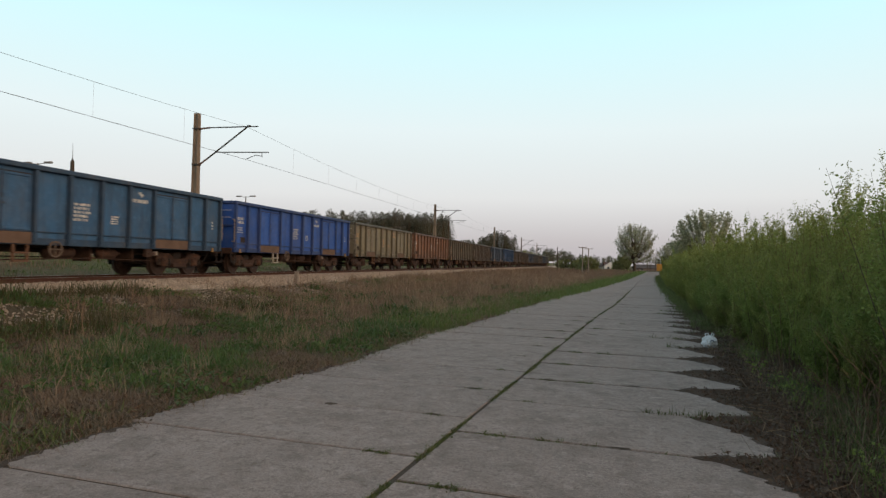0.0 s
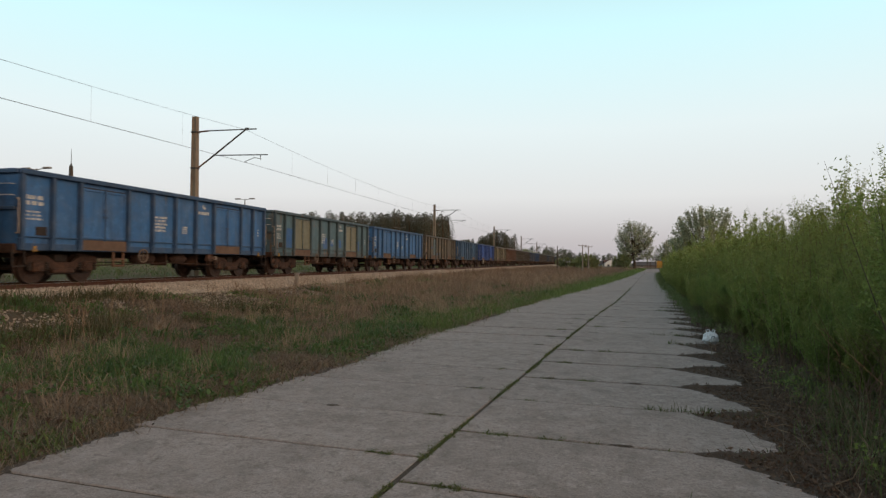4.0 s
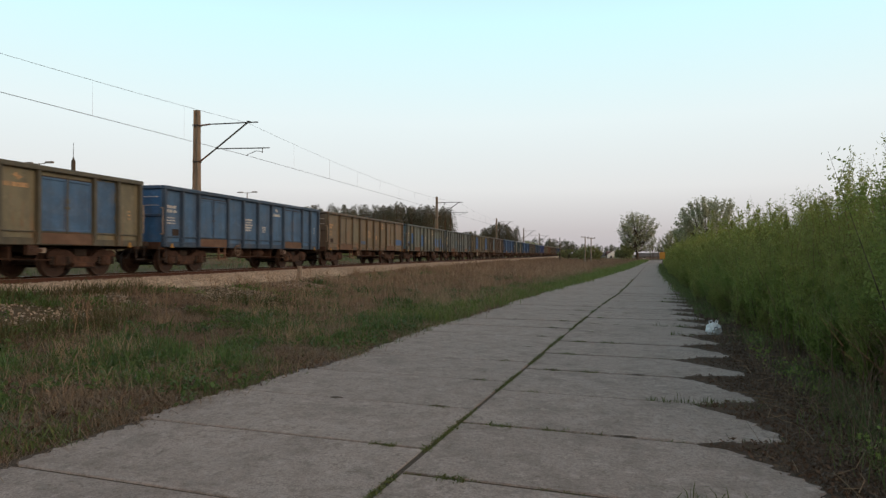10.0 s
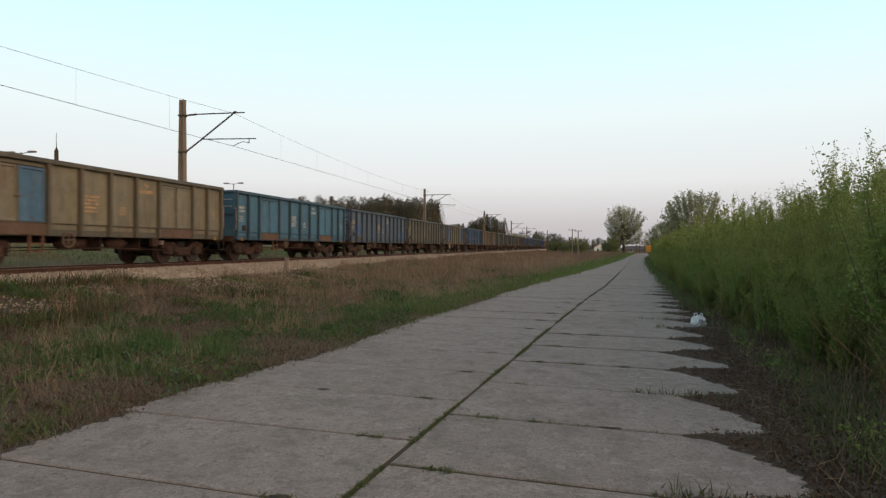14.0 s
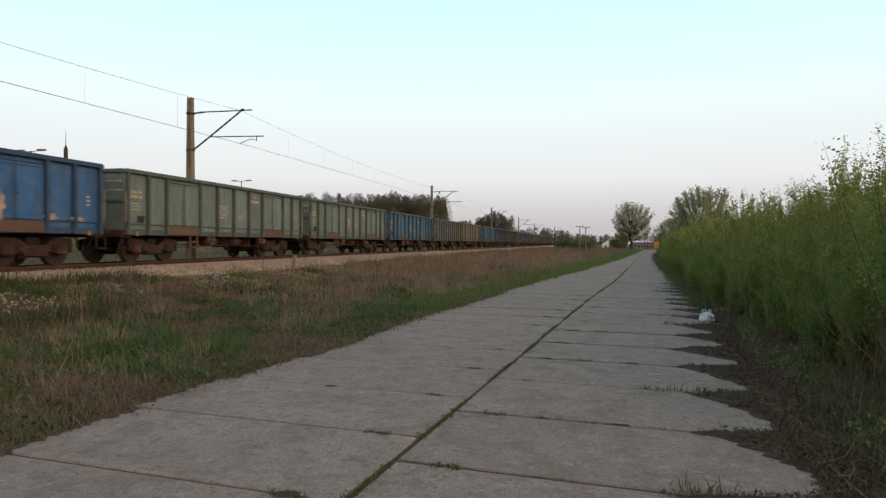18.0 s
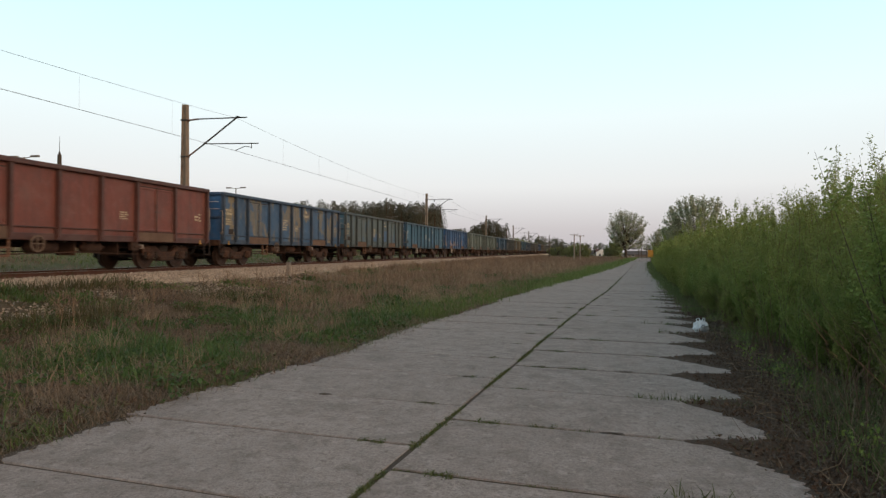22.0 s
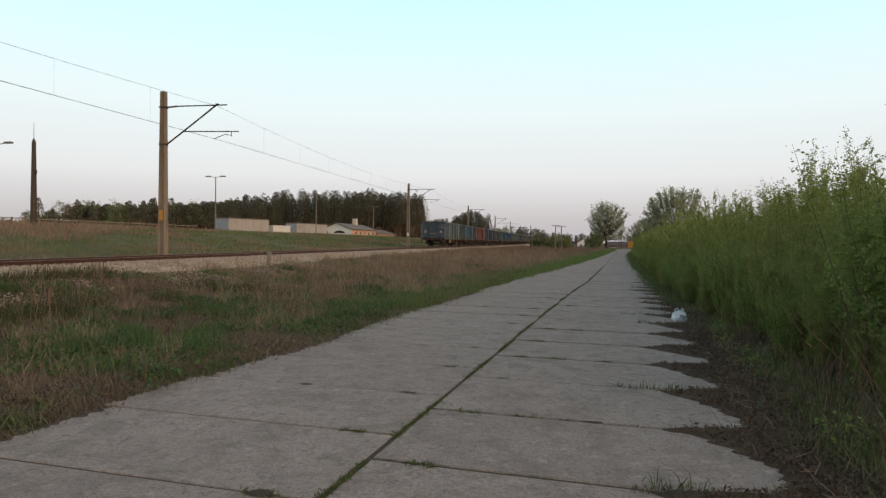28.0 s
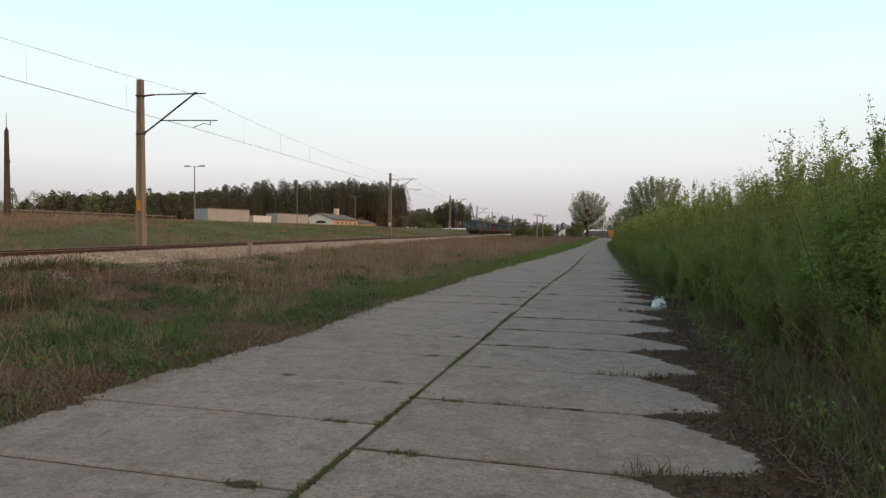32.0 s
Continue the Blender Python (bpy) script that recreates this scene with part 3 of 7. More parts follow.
# ---- railway: ballast, sleepers, rails ----
def build_track():
    prof = [(13.0, 0.36), (13.6, 0.56), (14.2, 0.80), (14.55, 0.885), (14.8, 0.855), (15.05, 0.768), (16.35, 0.765), (17.65, 0.768), (17.95, 0.785), (18.6, 0.68), (19.6, 0.42)]
    ss = np.concatenate([np.arange(-60, 8, 4), np.arange(8, 60, 0.35), np.arange(60, 120, 1.5), np.arange(120, 620, 20)])
    oo = np.concatenate([np.linspace(13.0, 15.6, 14), np.linspace(15.9, 19.6, 9)])
    v = []
    for s in ss:
        for o in oo:
            z = float(np.interp(o, [p[0] for p in prof], [p[1] for p in prof]))
            if s < 120:
                z += 0.03 * noise.noise((s * 2.3, o * 2.3, 1.0)) + 0.05 * noise.noise((s * 0.4, o * 0.7, 7.0))
            v.append(at_track(s, o, z)[:])
    n = len(oo)
    f = np.array([(j * n + i, (j + 1) * n + i, (j + 1) * n + i + 1, j * n + i + 1) for j in range(len(ss) - 1) for i in range(n - 1)])
    k = Mat("ballast_stone", 0.95, 0.0, 0.2)
    co = k.coords((1, 1, 1), False)
    vor = k.node("ShaderNodeTexVoronoi", Scale=16.0)
    k.link(co, vor.inputs["Vector"])
    c = k.mix(vor.outputs["Color"], (0.30, 0.235, 0.175), (0.54, 0.445, 0.345))
    c = k.mix(k.noise(co, 0.9, 6, 0.7, 0.5, 0.66), c, (0.16, 0.12, 0.09))
    edge = k.math("SUBTRACT", 1.0, vor.outputs["Distance"])
    mat = k.done(c, edge, 1.0, 0.05)
    ballast = new("ballast", raw_mesh("ballast", np.array(v), f, mat))
    tagged(ballast, "pale crushed-stone ballast shoulder under the rails", "ballast", kind="structure")
    rnd = np.random.RandomState(3)
    n = 20000
    s, o = rnd.uniform(9, 62, n), 13.0 + rnd.beta(1.6, 1.3, n) * 2.4
    z = np.interp(o, [p[0] for p in prof], [p[1] for p in prof])
    base = np.array([at_track(a, b, c)[:] for a, b, c in zip(s, o, z)])
    r = rnd.uniform(0.022, 0.06, (n, 1, 1))
    oct_v = np.array([(1, 0, 0), (0, 1, 0), (-1, 0, 0), (0, -1, 0), (0, 0, 1), (0, 0, -1)], float)
    verts = base[:, None] + oct_v[None] * r * rnd.uniform(0.6, 1.3, (n, 6, 1))
    fo = np.array([(0, 1, 4), (1, 2, 4), (2, 3, 4), (3, 0, 4), (1, 0, 5), (2, 1, 5), (3, 2, 5), (0, 3, 5)])
    faces = (np.arange(n)[:, None, None] * 6 + fo[None]).reshape(-1, 3)
    stone = leafy("loose_stones", (0.23, 0.18, 0.14), (0.56, 0.48, 0.39), (0.33, 0.27, 0.21), 0.5, 0.0)
    tagged(new("ballast_stones", raw_mesh("ballast_stones", verts.reshape(-1, 3), faces, stone)), "loose crushed stones on the ballast shoulder", "stones", kind="stuff")
    track = thing("railway_track", track_pose(0, TRACK_O, RAIL_Z), "single railway track with rusty rails on sleepers", "railway track", kind="structure")
    for y in (-0.75, 0.75):
        g = Geo()
        g.box(-60, 640, y - 0.07, y + 0.07, -0.165, -0.145)
        g.box(-60, 640, y - 0.01, y + 0.01, -0.145, -0.045)
        g.box(-60, 640, y - 0.036, y + 0.036, -0.045, -0.008)
        rail = part("rail", g, M_RAIL, track)
        part("rail_head", Geo().box(-60, 640, y - 0.03, y + 0.03, -0.008, 0.0), M_RAILTOP, rail, "worn running surface")
    sl = Geo().cbox(-0.13, 0.13, -1.28, 1.28, -0.36, -0.165, 0.015).mesh("sleeper", M_SLEEPER)
    for i in range(260):
        part("sleeper", sl, None, track, loc=(-14 + i * 0.62, 0, 0))


build_track()


# ---- overhead line ----
POLE_S0, POLE_STEP = 27.8, 48.9
WIRE_Z, MESS_Z, SAG = 6.45, 8.03, 0.62
DIP = {-1: -0.66}      # how far the wires hang lower at a mast


def tapered_mast(h, b0, b1, d0, d1):
    """A concrete mast of I-section, tapering upwards; base at z = 0."""
    g = Geo()
    rows = 8
    for i in range(rows + 1):
        u = i / rows
        b, d = b0 + (b1 - b0) * u, d0 + (d1 - d0) * u
        w = b * 0.16
        ring = [(-d / 2, -b / 2), (d / 2, -b / 2), (d / 2, -b / 2 + w), (d * 0.28, -b / 2 + 1.6 * w), (d * 0.28, b / 2 - 1.6 * w), (d / 2, b / 2 - w), (d / 2, b / 2), (-d / 2, b / 2), (-d / 2, b / 2 - w), (-d * 0.28, b / 2 - 1.6 * w), (-d * 0.28, -b / 2 + 1.6 * w), (-d / 2, -b / 2 + w)]
        g.v += [(x, y, u * h) for x, y in ring]
    for i in range(rows):
        g.f += [(i * 12 + k, i * 12 + (k + 1) % 12, (i + 1) * 12 + (k + 1) % 12, (i + 1) * 12 + k) for k in range(12)]
    g.f.append(tuple(range(rows * 12, rows * 12 + 12)))
    return g


def insulator(p, q, r=0.055):
    g = Geo()
    p, q = Vector(p), Vector(q)
    pts, rad = [], []
    for i in range(13):
        pts.append(p.lerp(q, i / 12))
        rad.append(r if i % 2 else r * 0.5)
    return g.tube(pts, rad, 8)


def build_mast(k):
    """A catenary mast: local x along the track, y to the left, z up from rail level."""
    s = POLE_S0 + k * POLE_STEP
    e = thing("catenary_mast", track_pose(s, 19.2, 0.35 + DIP.get(k, 0)), "weathered concrete overhead-line mast with cantilever arm beside the track", "railway mast", "overhead line masts")
    z = lambda h: h - 0.35
    o = lambda v: v - 19.2
    part("mast", tapered_mast(8.79 - 0.35, 0.36, 0.24, 0.36, 0.23), M_MAST, e)
    for h in (8.02, 6.23):
        part("clamp", Geo().cbox(-0.16, 0.16, -0.16, 0.16, z(h) - 0.035, z(h) + 0.035, 0.006), M_STEEL, e, "dark steel clamp")
    top = part("stay_tube", Geo().tube([(0, o(18.5), z(8.06)), (0, o(15.86), z(8.05))], 0.03, 8), M_STEEL, e, "dark steel top stay")
    part("insulator", insulator((0, o(19.05), z(8.02)), (0, o(18.45), z(8.06))), M_INSUL, top)
    dia = part("strut_tube", Geo().tube([(0, o(18.6), z(6.52)), (0, o(16.42), z(8.05))], 0.04, 8), M_STEEL, e, "dark steel diagonal strut")
    part("insulator", insulator((0, o(19.05), z(6.22)), (0, o(18.55), z(6.56))), M_INSUL, dia)
    reg = part("registration_arm", Geo().tube([(0, o(18.1), z(6.84)), (0, o(15.25), z(6.78))], 0.026, 8), M_STEEL, e)
    part("drop_bracket", Geo().tube([(0, o(15.62), z(6.79)), (0, o(15.62), z(6.55))], 0.02, 6), M_STEEL, reg)
    part("steady_arm", Geo().tube([(0, o(15.62), z(6.60)), (0, o(15.95), z(6.66)), (0, o(16.4), z(6.50)), (0, o(16.5), z(6.45))], 0.016, 6), M_STEEL, reg)
    part("messenger_clamp", Geo().cbox(-0.06, 0.06, o(16.42), o(16.30), z(8.03), z(8.12), 0.01), M_STEEL, top)
    if k == 0:
        part("plate", Geo().cbox(-0.20, -0.18, -0.10, 0.10, z(2.55), z(3.05), 0.004), M_YELLOW, e, "small yellow plate")
    else:
        part("plate", Geo().cbox(-0.20, -0.18, -0.12, 0.12, z(2.3), z(2.7), 0.004), M_WHITE, e, "small white plate")
    return e


for k in range(-1, 9):
    build_mast(k)


def build_wires():
    for name, label in (("contact_wire", "taut dark contact wire over the track"), ("messenger_wire", "sagging messenger wire with droppers")):
        e = thing(name, track_pose(0, 16.42, 0), label, "overhead wire")
        for k in range(-1, 8):
            s0, s1 = POLE_S0 + k * POLE_STEP, POLE_S0 + (k + 1) * POLE_STEP
            if name == "contact_wire":
                for dy in (0.0, 0.045):
                    part("wire", Geo().tube([(s0, dy, WIRE_Z + DIP.get(k, 0)), (s1, dy, WIRE_Z)], 0.005, 5), M_WIRE, e)
            else:
                dip = DIP.get(k, 0)
                sag = lambda u: MESS_Z + dip * (1 - u) - SAG * 4 * u * (1 - u)
                part("wire", Geo().tube([(s0 + (s1 - s0) * i / 16, 0, sag(i / 16)) for i in range(17)], 0.0065, 5), M_WIRE, e)
                if k < 3:
                    for i in range(1, 10):
                        u = i / 10
                        part("dropper", Geo().tube([(s0 + (s1 - s0) * u, 0, WIRE_Z + dip * (1 - u)), (s0 + (s1 - s0) * u, 0, sag(u))], 0.003, 4), M_WIRE, e)


build_wires()


# ---- open goods wagons: local x along the travel, y to the left, z = 0 on the rail ----
SIDE_Y, FLOOR_Z, TOP_Z = 1.44, 1.12, 3.11


M_SCRAPE = two_tone("scraped_primer", (0.46, 0.36, 0.31), (0.30, 0.22, 0.18), 3.0, 0.8, stain=(0.16, 0.08, 0.05))
M_THRESHOLD = two_tone("bare_threshold", (0.150, 0.098, 0.070), (0.095, 0.062, 0.046), 2.2, 0.85, stain=(0.09, 0.05, 0.035))
M_POST_PROTO = wagon_paint("uprights_proto", (0.1, 0.1, 0.1), (0.1, 0.1, 0.1), (0.1, 0.06, 0.04))


def plate(g, outline, y0, y1):
    """An outline in x, z, extruded across."""
    n = len(outline)
    v = [(x, y0, z) for x, z in outline] + [(x, y1, z) for x, z in outline]
    return g.add(v, [tuple(range(n)), tuple(range(2 * n - 1, n - 1, -1))] + [(i, i + n, (i + 1) % n + n, (i + 1) % n) for i in range(n)])


def build_bogie(x, wagon):
    b = new("bogie")
    b.empty_display_size, b.parent, b.location = 0.3, wagon, (x, 0, 0)
    frame_line = [(-1.32, 0.60), (-1.28, 0.76), (-1.12, 0.82), (-0.62, 0.82), (-0.42, 0.70), (-0.30, 0.62), (0.30, 0.62), (0.42, 0.70), (0.62, 0.82), (1.12, 0.82), (1.28, 0.76), (1.32, 0.60), (1.18, 0.50), (1.12, 0.62), (0.70, 0.64), (0.52, 0.48), (0.36, 0.36), (-0.36, 0.36), (-0.52, 0.48), (-0.70, 0.64), (-1.12, 0.62), (-1.18, 0.50)]
    for y in (-1.04, 0.96):
        sf = part("side_frame", plate(Geo(), frame_line, y, y + 0.08), M_BOGIE, b)
        for dx in (-0.9, 0.9):
            yy = y - 0.07 if y < 0 else y - 0.01
            box = Geo().cbox(dx - 0.19, dx + 0.19, yy, yy + 0.18, 0.33, 0.66, 0.04)
            box.lathe([(-0.03, 0.10), (-0.015, 0.125), (0.02, 0.13)], "y", 12, (dx, yy, 0.47))
            part("axle_box", box, M_BOGIE, sf)
            for sx in (-0.29, 0.29):
                part("spring", Geo().lathe([(0.38 + i * 0.03, 0.072 if i % 2 else 0.052) for i in range(9)], "z", 8, (dx + sx, yy + 0.08, 0)), M_DARK, sf)
        part("spring_plank", Geo().cbox(-0.40, 0.40, y - 0.04, y + 0.12, 0.30, 0.44, 0.02), M_BOGIE, sf)
        part("brake_hanger", Geo().tube([(-0.45, y + 0.04, 0.72), (-0.52, y + 0.06, 0.28), (0.52, y + 0.06, 0.28), (0.45, y + 0.04, 0.72)], 0.028, 6), M_DARK, sf)
    part("bolster", Geo().cbox(-0.22, 0.22, -0.95, 0.95, 0.62, 0.86, 0.03), M_DARK, b)
    part("brake_beam", Geo().cbox(-0.40, 0.40, -0.80, 0.80, 0.28, 0.34, 0.01), M_DARK, b)
    for dx in (-0.9, 0.9):
        w = Geo()
        w.lathe([(-0.98, 0.07), (-0.82, 0.085), (-0.80, 0.14), (-0.825, 0.30), (-0.815, 0.39), (-0.82, 0.455), (-0.70, 0.465), (-0.69, 0.49), (-0.67, 0.49), (-0.67, 0.39), (-0.72, 0.30), (-0.66, 0.12), (-0.60, 0.08), (0.60, 0.08), (0.66, 0.12), (0.72, 0.30), (0.67, 0.39), (0.67, 0.49), (0.69, 0.49), (0.70, 0.465), (0.82, 0.455), (0.815, 0.39), (0.825, 0.30), (0.80, 0.14), (0.82, 0.085), (0.98, 0.07)], "y", 28)
        part("wheelset", w, M_WHEEL, b, loc=(dx, 0, 0.46))
    return b


# length, places of the uprights from the rear end, door bays, where the markings stand, small hatch
LAYOUT_DOORS = (12.96, (0.0, 1.06, 2.05, 4.05, 5.25, 6.48, 7.70, 8.90, 10.90, 11.90, 12.96), ((2.05, 4.05), (8.90, 10.90)), (5.45, 6.95, 8.30), None)
LAYOUT_RIBS = (12.96, (0.0, 1.12, 2.20, 3.25, 4.30, 5.38, 6.46, 7.54, 8.62, 9.68, 10.74, 11.82, 12.96), (), (5.55, 6.90, 8.08), (1.28, 2.06))
LAYOUT_LONG = (14.45, (0.0, 1.80, 3.80, 5.10, 6.42, 7.76, 9.10, 10.45, 12.45, 14.45), ((1.80, 3.80), (10.45, 12.45)), (6.62, 8.25, 9.78), None)
LAYOUT_WIDE = (12.96, (0.0, 1.90, 3.90, 5.50, 7.16, 8.80, 10.85, 12.96), ((1.90, 3.90), (8.80, 10.85)), (0.75, 8.05, 12.3), None)


def stencil(name, geo, parent, label):
    """Small writing: one part of kind stuff."""
    return tagged(part(name, geo, M_MARK, parent, label), kind="stuff")


def text_rows(rnd, x0, z0, rows, width, height, step, y0, y1):
    """Stencilled lines that cannot be read: rows of short bars."""
    g = Geo()
    for r in range(rows):
        x, end = x0, x0 + width * rnd.uniform(0.72, 1.0)
        z = z0 - r * step
        while x < end - 0.03:
            e = min(x + rnd.choice((0.05, 0.07, 0.11, 0.16)), end)
            g.box(x, e, y0, y1, z, z + height * rnd.uniform(0.8, 1.0))
            x = e + rnd.choice((0.018, 0.018, 0.03, 0.06))
    return g


def build_wagon(layout, label, paint):
    """One wagon with all its parts, its middle over x = 0."""
    length, posts, doors, marks, hatch = layout
    h = length / 2
    rnd = random.Random(int(length * 10) + len(posts))
    w = thing("open_wagon", pose(0, 0, 0), label, "goods wagon", "open wagons of the train")
    for y, sgn in ((-SIDE_Y, -1), (SIDE_Y, 1)):
        ya, yb = sorted((y, y - 0.05 * sgn))
        side = part("side_wall", Geo().box(-h, h, ya, yb, FLOOR_Z, TOP_Z - 0.05), paint, w)
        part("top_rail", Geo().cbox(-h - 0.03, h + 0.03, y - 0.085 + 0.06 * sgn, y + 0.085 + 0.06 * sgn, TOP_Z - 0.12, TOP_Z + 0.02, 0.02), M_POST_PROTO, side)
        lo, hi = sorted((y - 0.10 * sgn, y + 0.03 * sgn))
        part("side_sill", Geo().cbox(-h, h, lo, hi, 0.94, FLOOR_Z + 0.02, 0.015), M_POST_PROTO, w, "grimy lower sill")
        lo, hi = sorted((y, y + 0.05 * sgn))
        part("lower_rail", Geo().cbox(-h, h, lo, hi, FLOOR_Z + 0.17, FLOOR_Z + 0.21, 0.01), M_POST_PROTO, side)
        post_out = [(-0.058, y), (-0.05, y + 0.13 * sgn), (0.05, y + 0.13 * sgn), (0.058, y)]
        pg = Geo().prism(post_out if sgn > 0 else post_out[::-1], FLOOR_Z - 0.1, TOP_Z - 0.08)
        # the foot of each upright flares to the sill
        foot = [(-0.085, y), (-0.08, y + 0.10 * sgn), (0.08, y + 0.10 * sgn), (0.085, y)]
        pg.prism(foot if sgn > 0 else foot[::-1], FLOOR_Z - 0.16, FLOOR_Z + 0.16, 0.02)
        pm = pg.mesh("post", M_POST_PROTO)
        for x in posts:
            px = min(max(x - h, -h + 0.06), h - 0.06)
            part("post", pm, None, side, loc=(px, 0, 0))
        if sgn < 0:
            for x0, x1 in zip(posts, posts[1:]):
                if (x0, x1) in doors:
                    continue
                part("panel", Geo().cbox(x0 - h + 0.07, x1 - h - 0.07, y - 0.007, y - 0.0005, FLOOR_Z + 0.21, TOP_Z - 0.14, 0.003), paint, side)
        for d0, d1 in doors:
            # a dark sheet stands in for the shade in the gaps round the leaves
            u0, u1 = sorted((y + 0.0005 * sgn, y + 0.003 * sgn))
            part("door_gap", Geo().box(d0 - h + 0.07, d1 - h - 0.07, u0, u1, FLOOR_Z + 0.215, TOP_Z - 0.23), M_DARK, side, "dark sheet for the shade behind the door leaves")
            for i in range(2):
                x0 = d0 - h + 0.08 + (d1 - d0 - 0.16) / 2 * i + 0.02
                x1 = x0 + (d1 - d0 - 0.16) / 2 - 0.04
                g = Geo()
                u0, u1 = sorted((y + 0.004 * sgn, y + 0.03 * sgn))
                q0, q1 = sorted((y + 0.004 * sgn, y + 0.06 * sgn))
                zt = TOP_Z - 0.27
                g.box(x0, x1, u0, u1, FLOOR_Z + 0.22, zt)
                g.cbox(x0, x0 + 0.06, q0, q1, FLOOR_Z + 0.21, zt, 0.008).cbox(x1 - 0.06, x1, q0, q1, FLOOR_Z + 0.21, zt, 0.008)
                g.cbox(x0 + 0.06, x1 - 0.06, q0, q1, zt - 0.07, zt, 0.008).cbox(x0 + 0.06, x1 - 0.06, q0, q1, FLOOR_Z + 0.21, FLOOR_Z + 0.28, 0.008)
                part("door_leaf", g, paint, side)
            xm = (d0 + d1) / 2 - h
            q0, q1 = sorted((y + 0.05 * sgn, y + 0.085 * sgn))
            lg = Geo().cbox(xm - 0.022, xm + 0.022, q0, q1, FLOOR_Z + 0.15, TOP_Z - 0.22, 0.008)
            lg.cbox(xm - 0.10, xm + 0.10, q0, q1, FLOOR_Z + 0.86, FLOOR_Z + 0.93, 0.01).cbox(xm - 0.05, xm + 0.05, q0, q1, FLOOR_Z + 1.02, FLOOR_Z + 1.16, 0.01)
            part("door_latch", lg, M_POST_PROTO, side, "dark door bolt")
            q0, q1 = sorted((y + 0.054 * sgn, y + 0.075 * sgn))
            tilt = plate(Geo(), [(d0 - h + 0.08, 0.985), (d1 - h - 0.08, 0.965), (d1 - h - 0.08, FLOOR_Z + 0.165), (d0 - h + 0.08, FLOOR_Z + 0.165)], q0, q1)
            part("door_threshold", tilt, M_THRESHOLD, side, "bare rusty threshold plate")
        if sgn < 0:
            y0, y1 = y - 0.013, y - 0.009
            if hatch:
                a, b = hatch[0] - h, hatch[1] - h
                g = Geo().cbox(a, b, y - 0.03, y - 0.008, FLOOR_Z + 0.22, 2.22, 0.006)
                g.cbox(a - 0.03, a + 0.04, y - 0.055, y - 0.01, FLOOR_Z + 0.12, 2.26, 0.01).cbox(b - 0.04, b + 0.03, y - 0.055, y - 0.01, FLOOR_Z + 0.12, 2.26, 0.01)
                g.cbox(a + 0.04, b - 0.04, y - 0.055, y - 0.01, 2.19, 2.26, 0.01)
                part("hatch", g, paint, side)
                part("hatch_step", Geo().cbox(a, b, y - 0.075, y - 0.054, FLOOR_Z + 0.02, FLOOR_Z + 0.16, 0.006), M_THRESHOLD, side, "bare rusty hatch sill")
            dx, tx, mx = (m - h for m in marks)
            if layout is not LAYOUT_WIDE:
                device = Geo()
                device.add([(mx - 0.17, y1, 2.78), (mx - 0.02, y1, 2.87), (mx + 0.02, y1, 2.84), (mx - 0.06, y1, 2.77), (mx - 0.17, y0, 2.78), (mx - 0.02, y0, 2.87), (mx + 0.02, y0, 2.84), (mx - 0.06, y0, 2.77)], [(4, 7, 6, 5), (0, 1, 2, 3), (0, 4, 5, 1), (1, 5, 6, 2), (2, 6, 7, 3), (3, 7, 4, 0)])
                device.add([(mx + 0.17, y1, 2.76), (mx + 0.02, y1, 2.67), (mx - 0.03, y1, 2.70), (mx + 0.05, y1, 2.78), (mx + 0.17, y0, 2.76), (mx + 0.02, y0, 2.67), (mx - 0.03, y0, 2.70), (mx + 0.05, y0, 2.78)], [(4, 7, 6, 5), (0, 1, 2, 3), (0, 4, 5, 1), (1, 5, 6, 2), (2, 6, 7, 3), (3, 7, 4, 0)])
                device.box(mx - 0.09, mx + 0.09, y0, y1, 2.735, 2.80)
                part("device", device, M_MARK, side, "faded white device")
                stencil("name_bar", text_rows(rnd, mx - 0.42, 2.48, 1, 0.88, 0.13, 0.1, y0, y1), side, "faded white lettering bar")
            else:
                stencil("corner_mark", text_rows(rnd, mx - 0.15, 1.95, 2, 0.36, 0.07, 0.12, y0, y1), side, "faded white mark")
            stencil("data_panel", text_rows(rnd, dx, 2.16, 4 + len(posts) % 2, 0.74, 0.078, 0.115, y0, y1), side, "faded white data lines")
            stencil("load_table", text_rows(rnd, tx, 1.90, 4, 0.40, 0.045, 0.07, y0, y1), side, "faded load table")
            stencil("number_panel", text_rows(rnd, -h + 0.24, 2.34, 2, 0.74, 0.115, 0.155, y0, y1), side, "faded white number lines")
            stencil("data_panel", text_rows(rnd, -h + 0.24, 1.98, 3, 0.55, 0.05, 0.10, y0, y1), side, "faded white data lines")
            stencil("corner_mark", text_rows(rnd, h - 0.55, 2.05, 3, 0.20, 0.06, 0.12, y0, y1), side, "faded white mark")
            part("chalk_board", Geo().cbox(-h + 0.55, -h + 0.92, y - 0.02, y - 0.008, 1.36, 1.60, 0.003), M_DARK, side, "small dark notice board")
    for sx in (-1, 1):
        x0, x1 = sorted((sx * h, sx * (h - 0.05)))
        end = part("end_wall", Geo().box(x0, x1, -SIDE_Y + 0.05, SIDE_Y - 0.05, FLOOR_Z, TOP_Z - 0.05), paint, w)
        part("end_rail", Geo().cbox(min(sx * h, sx * (h + 0.05)) - 0.03, max(sx * h, sx * (h + 0.05)) + 0.03, -SIDE_Y, SIDE_Y, TOP_Z - 0.11, TOP_Z + 0.02, 0.02), M_POST_PROTO, end)
        for y in (-0.52, 0.52):
            a, b2 = sorted((sx * h, sx * (h + 0.12)))
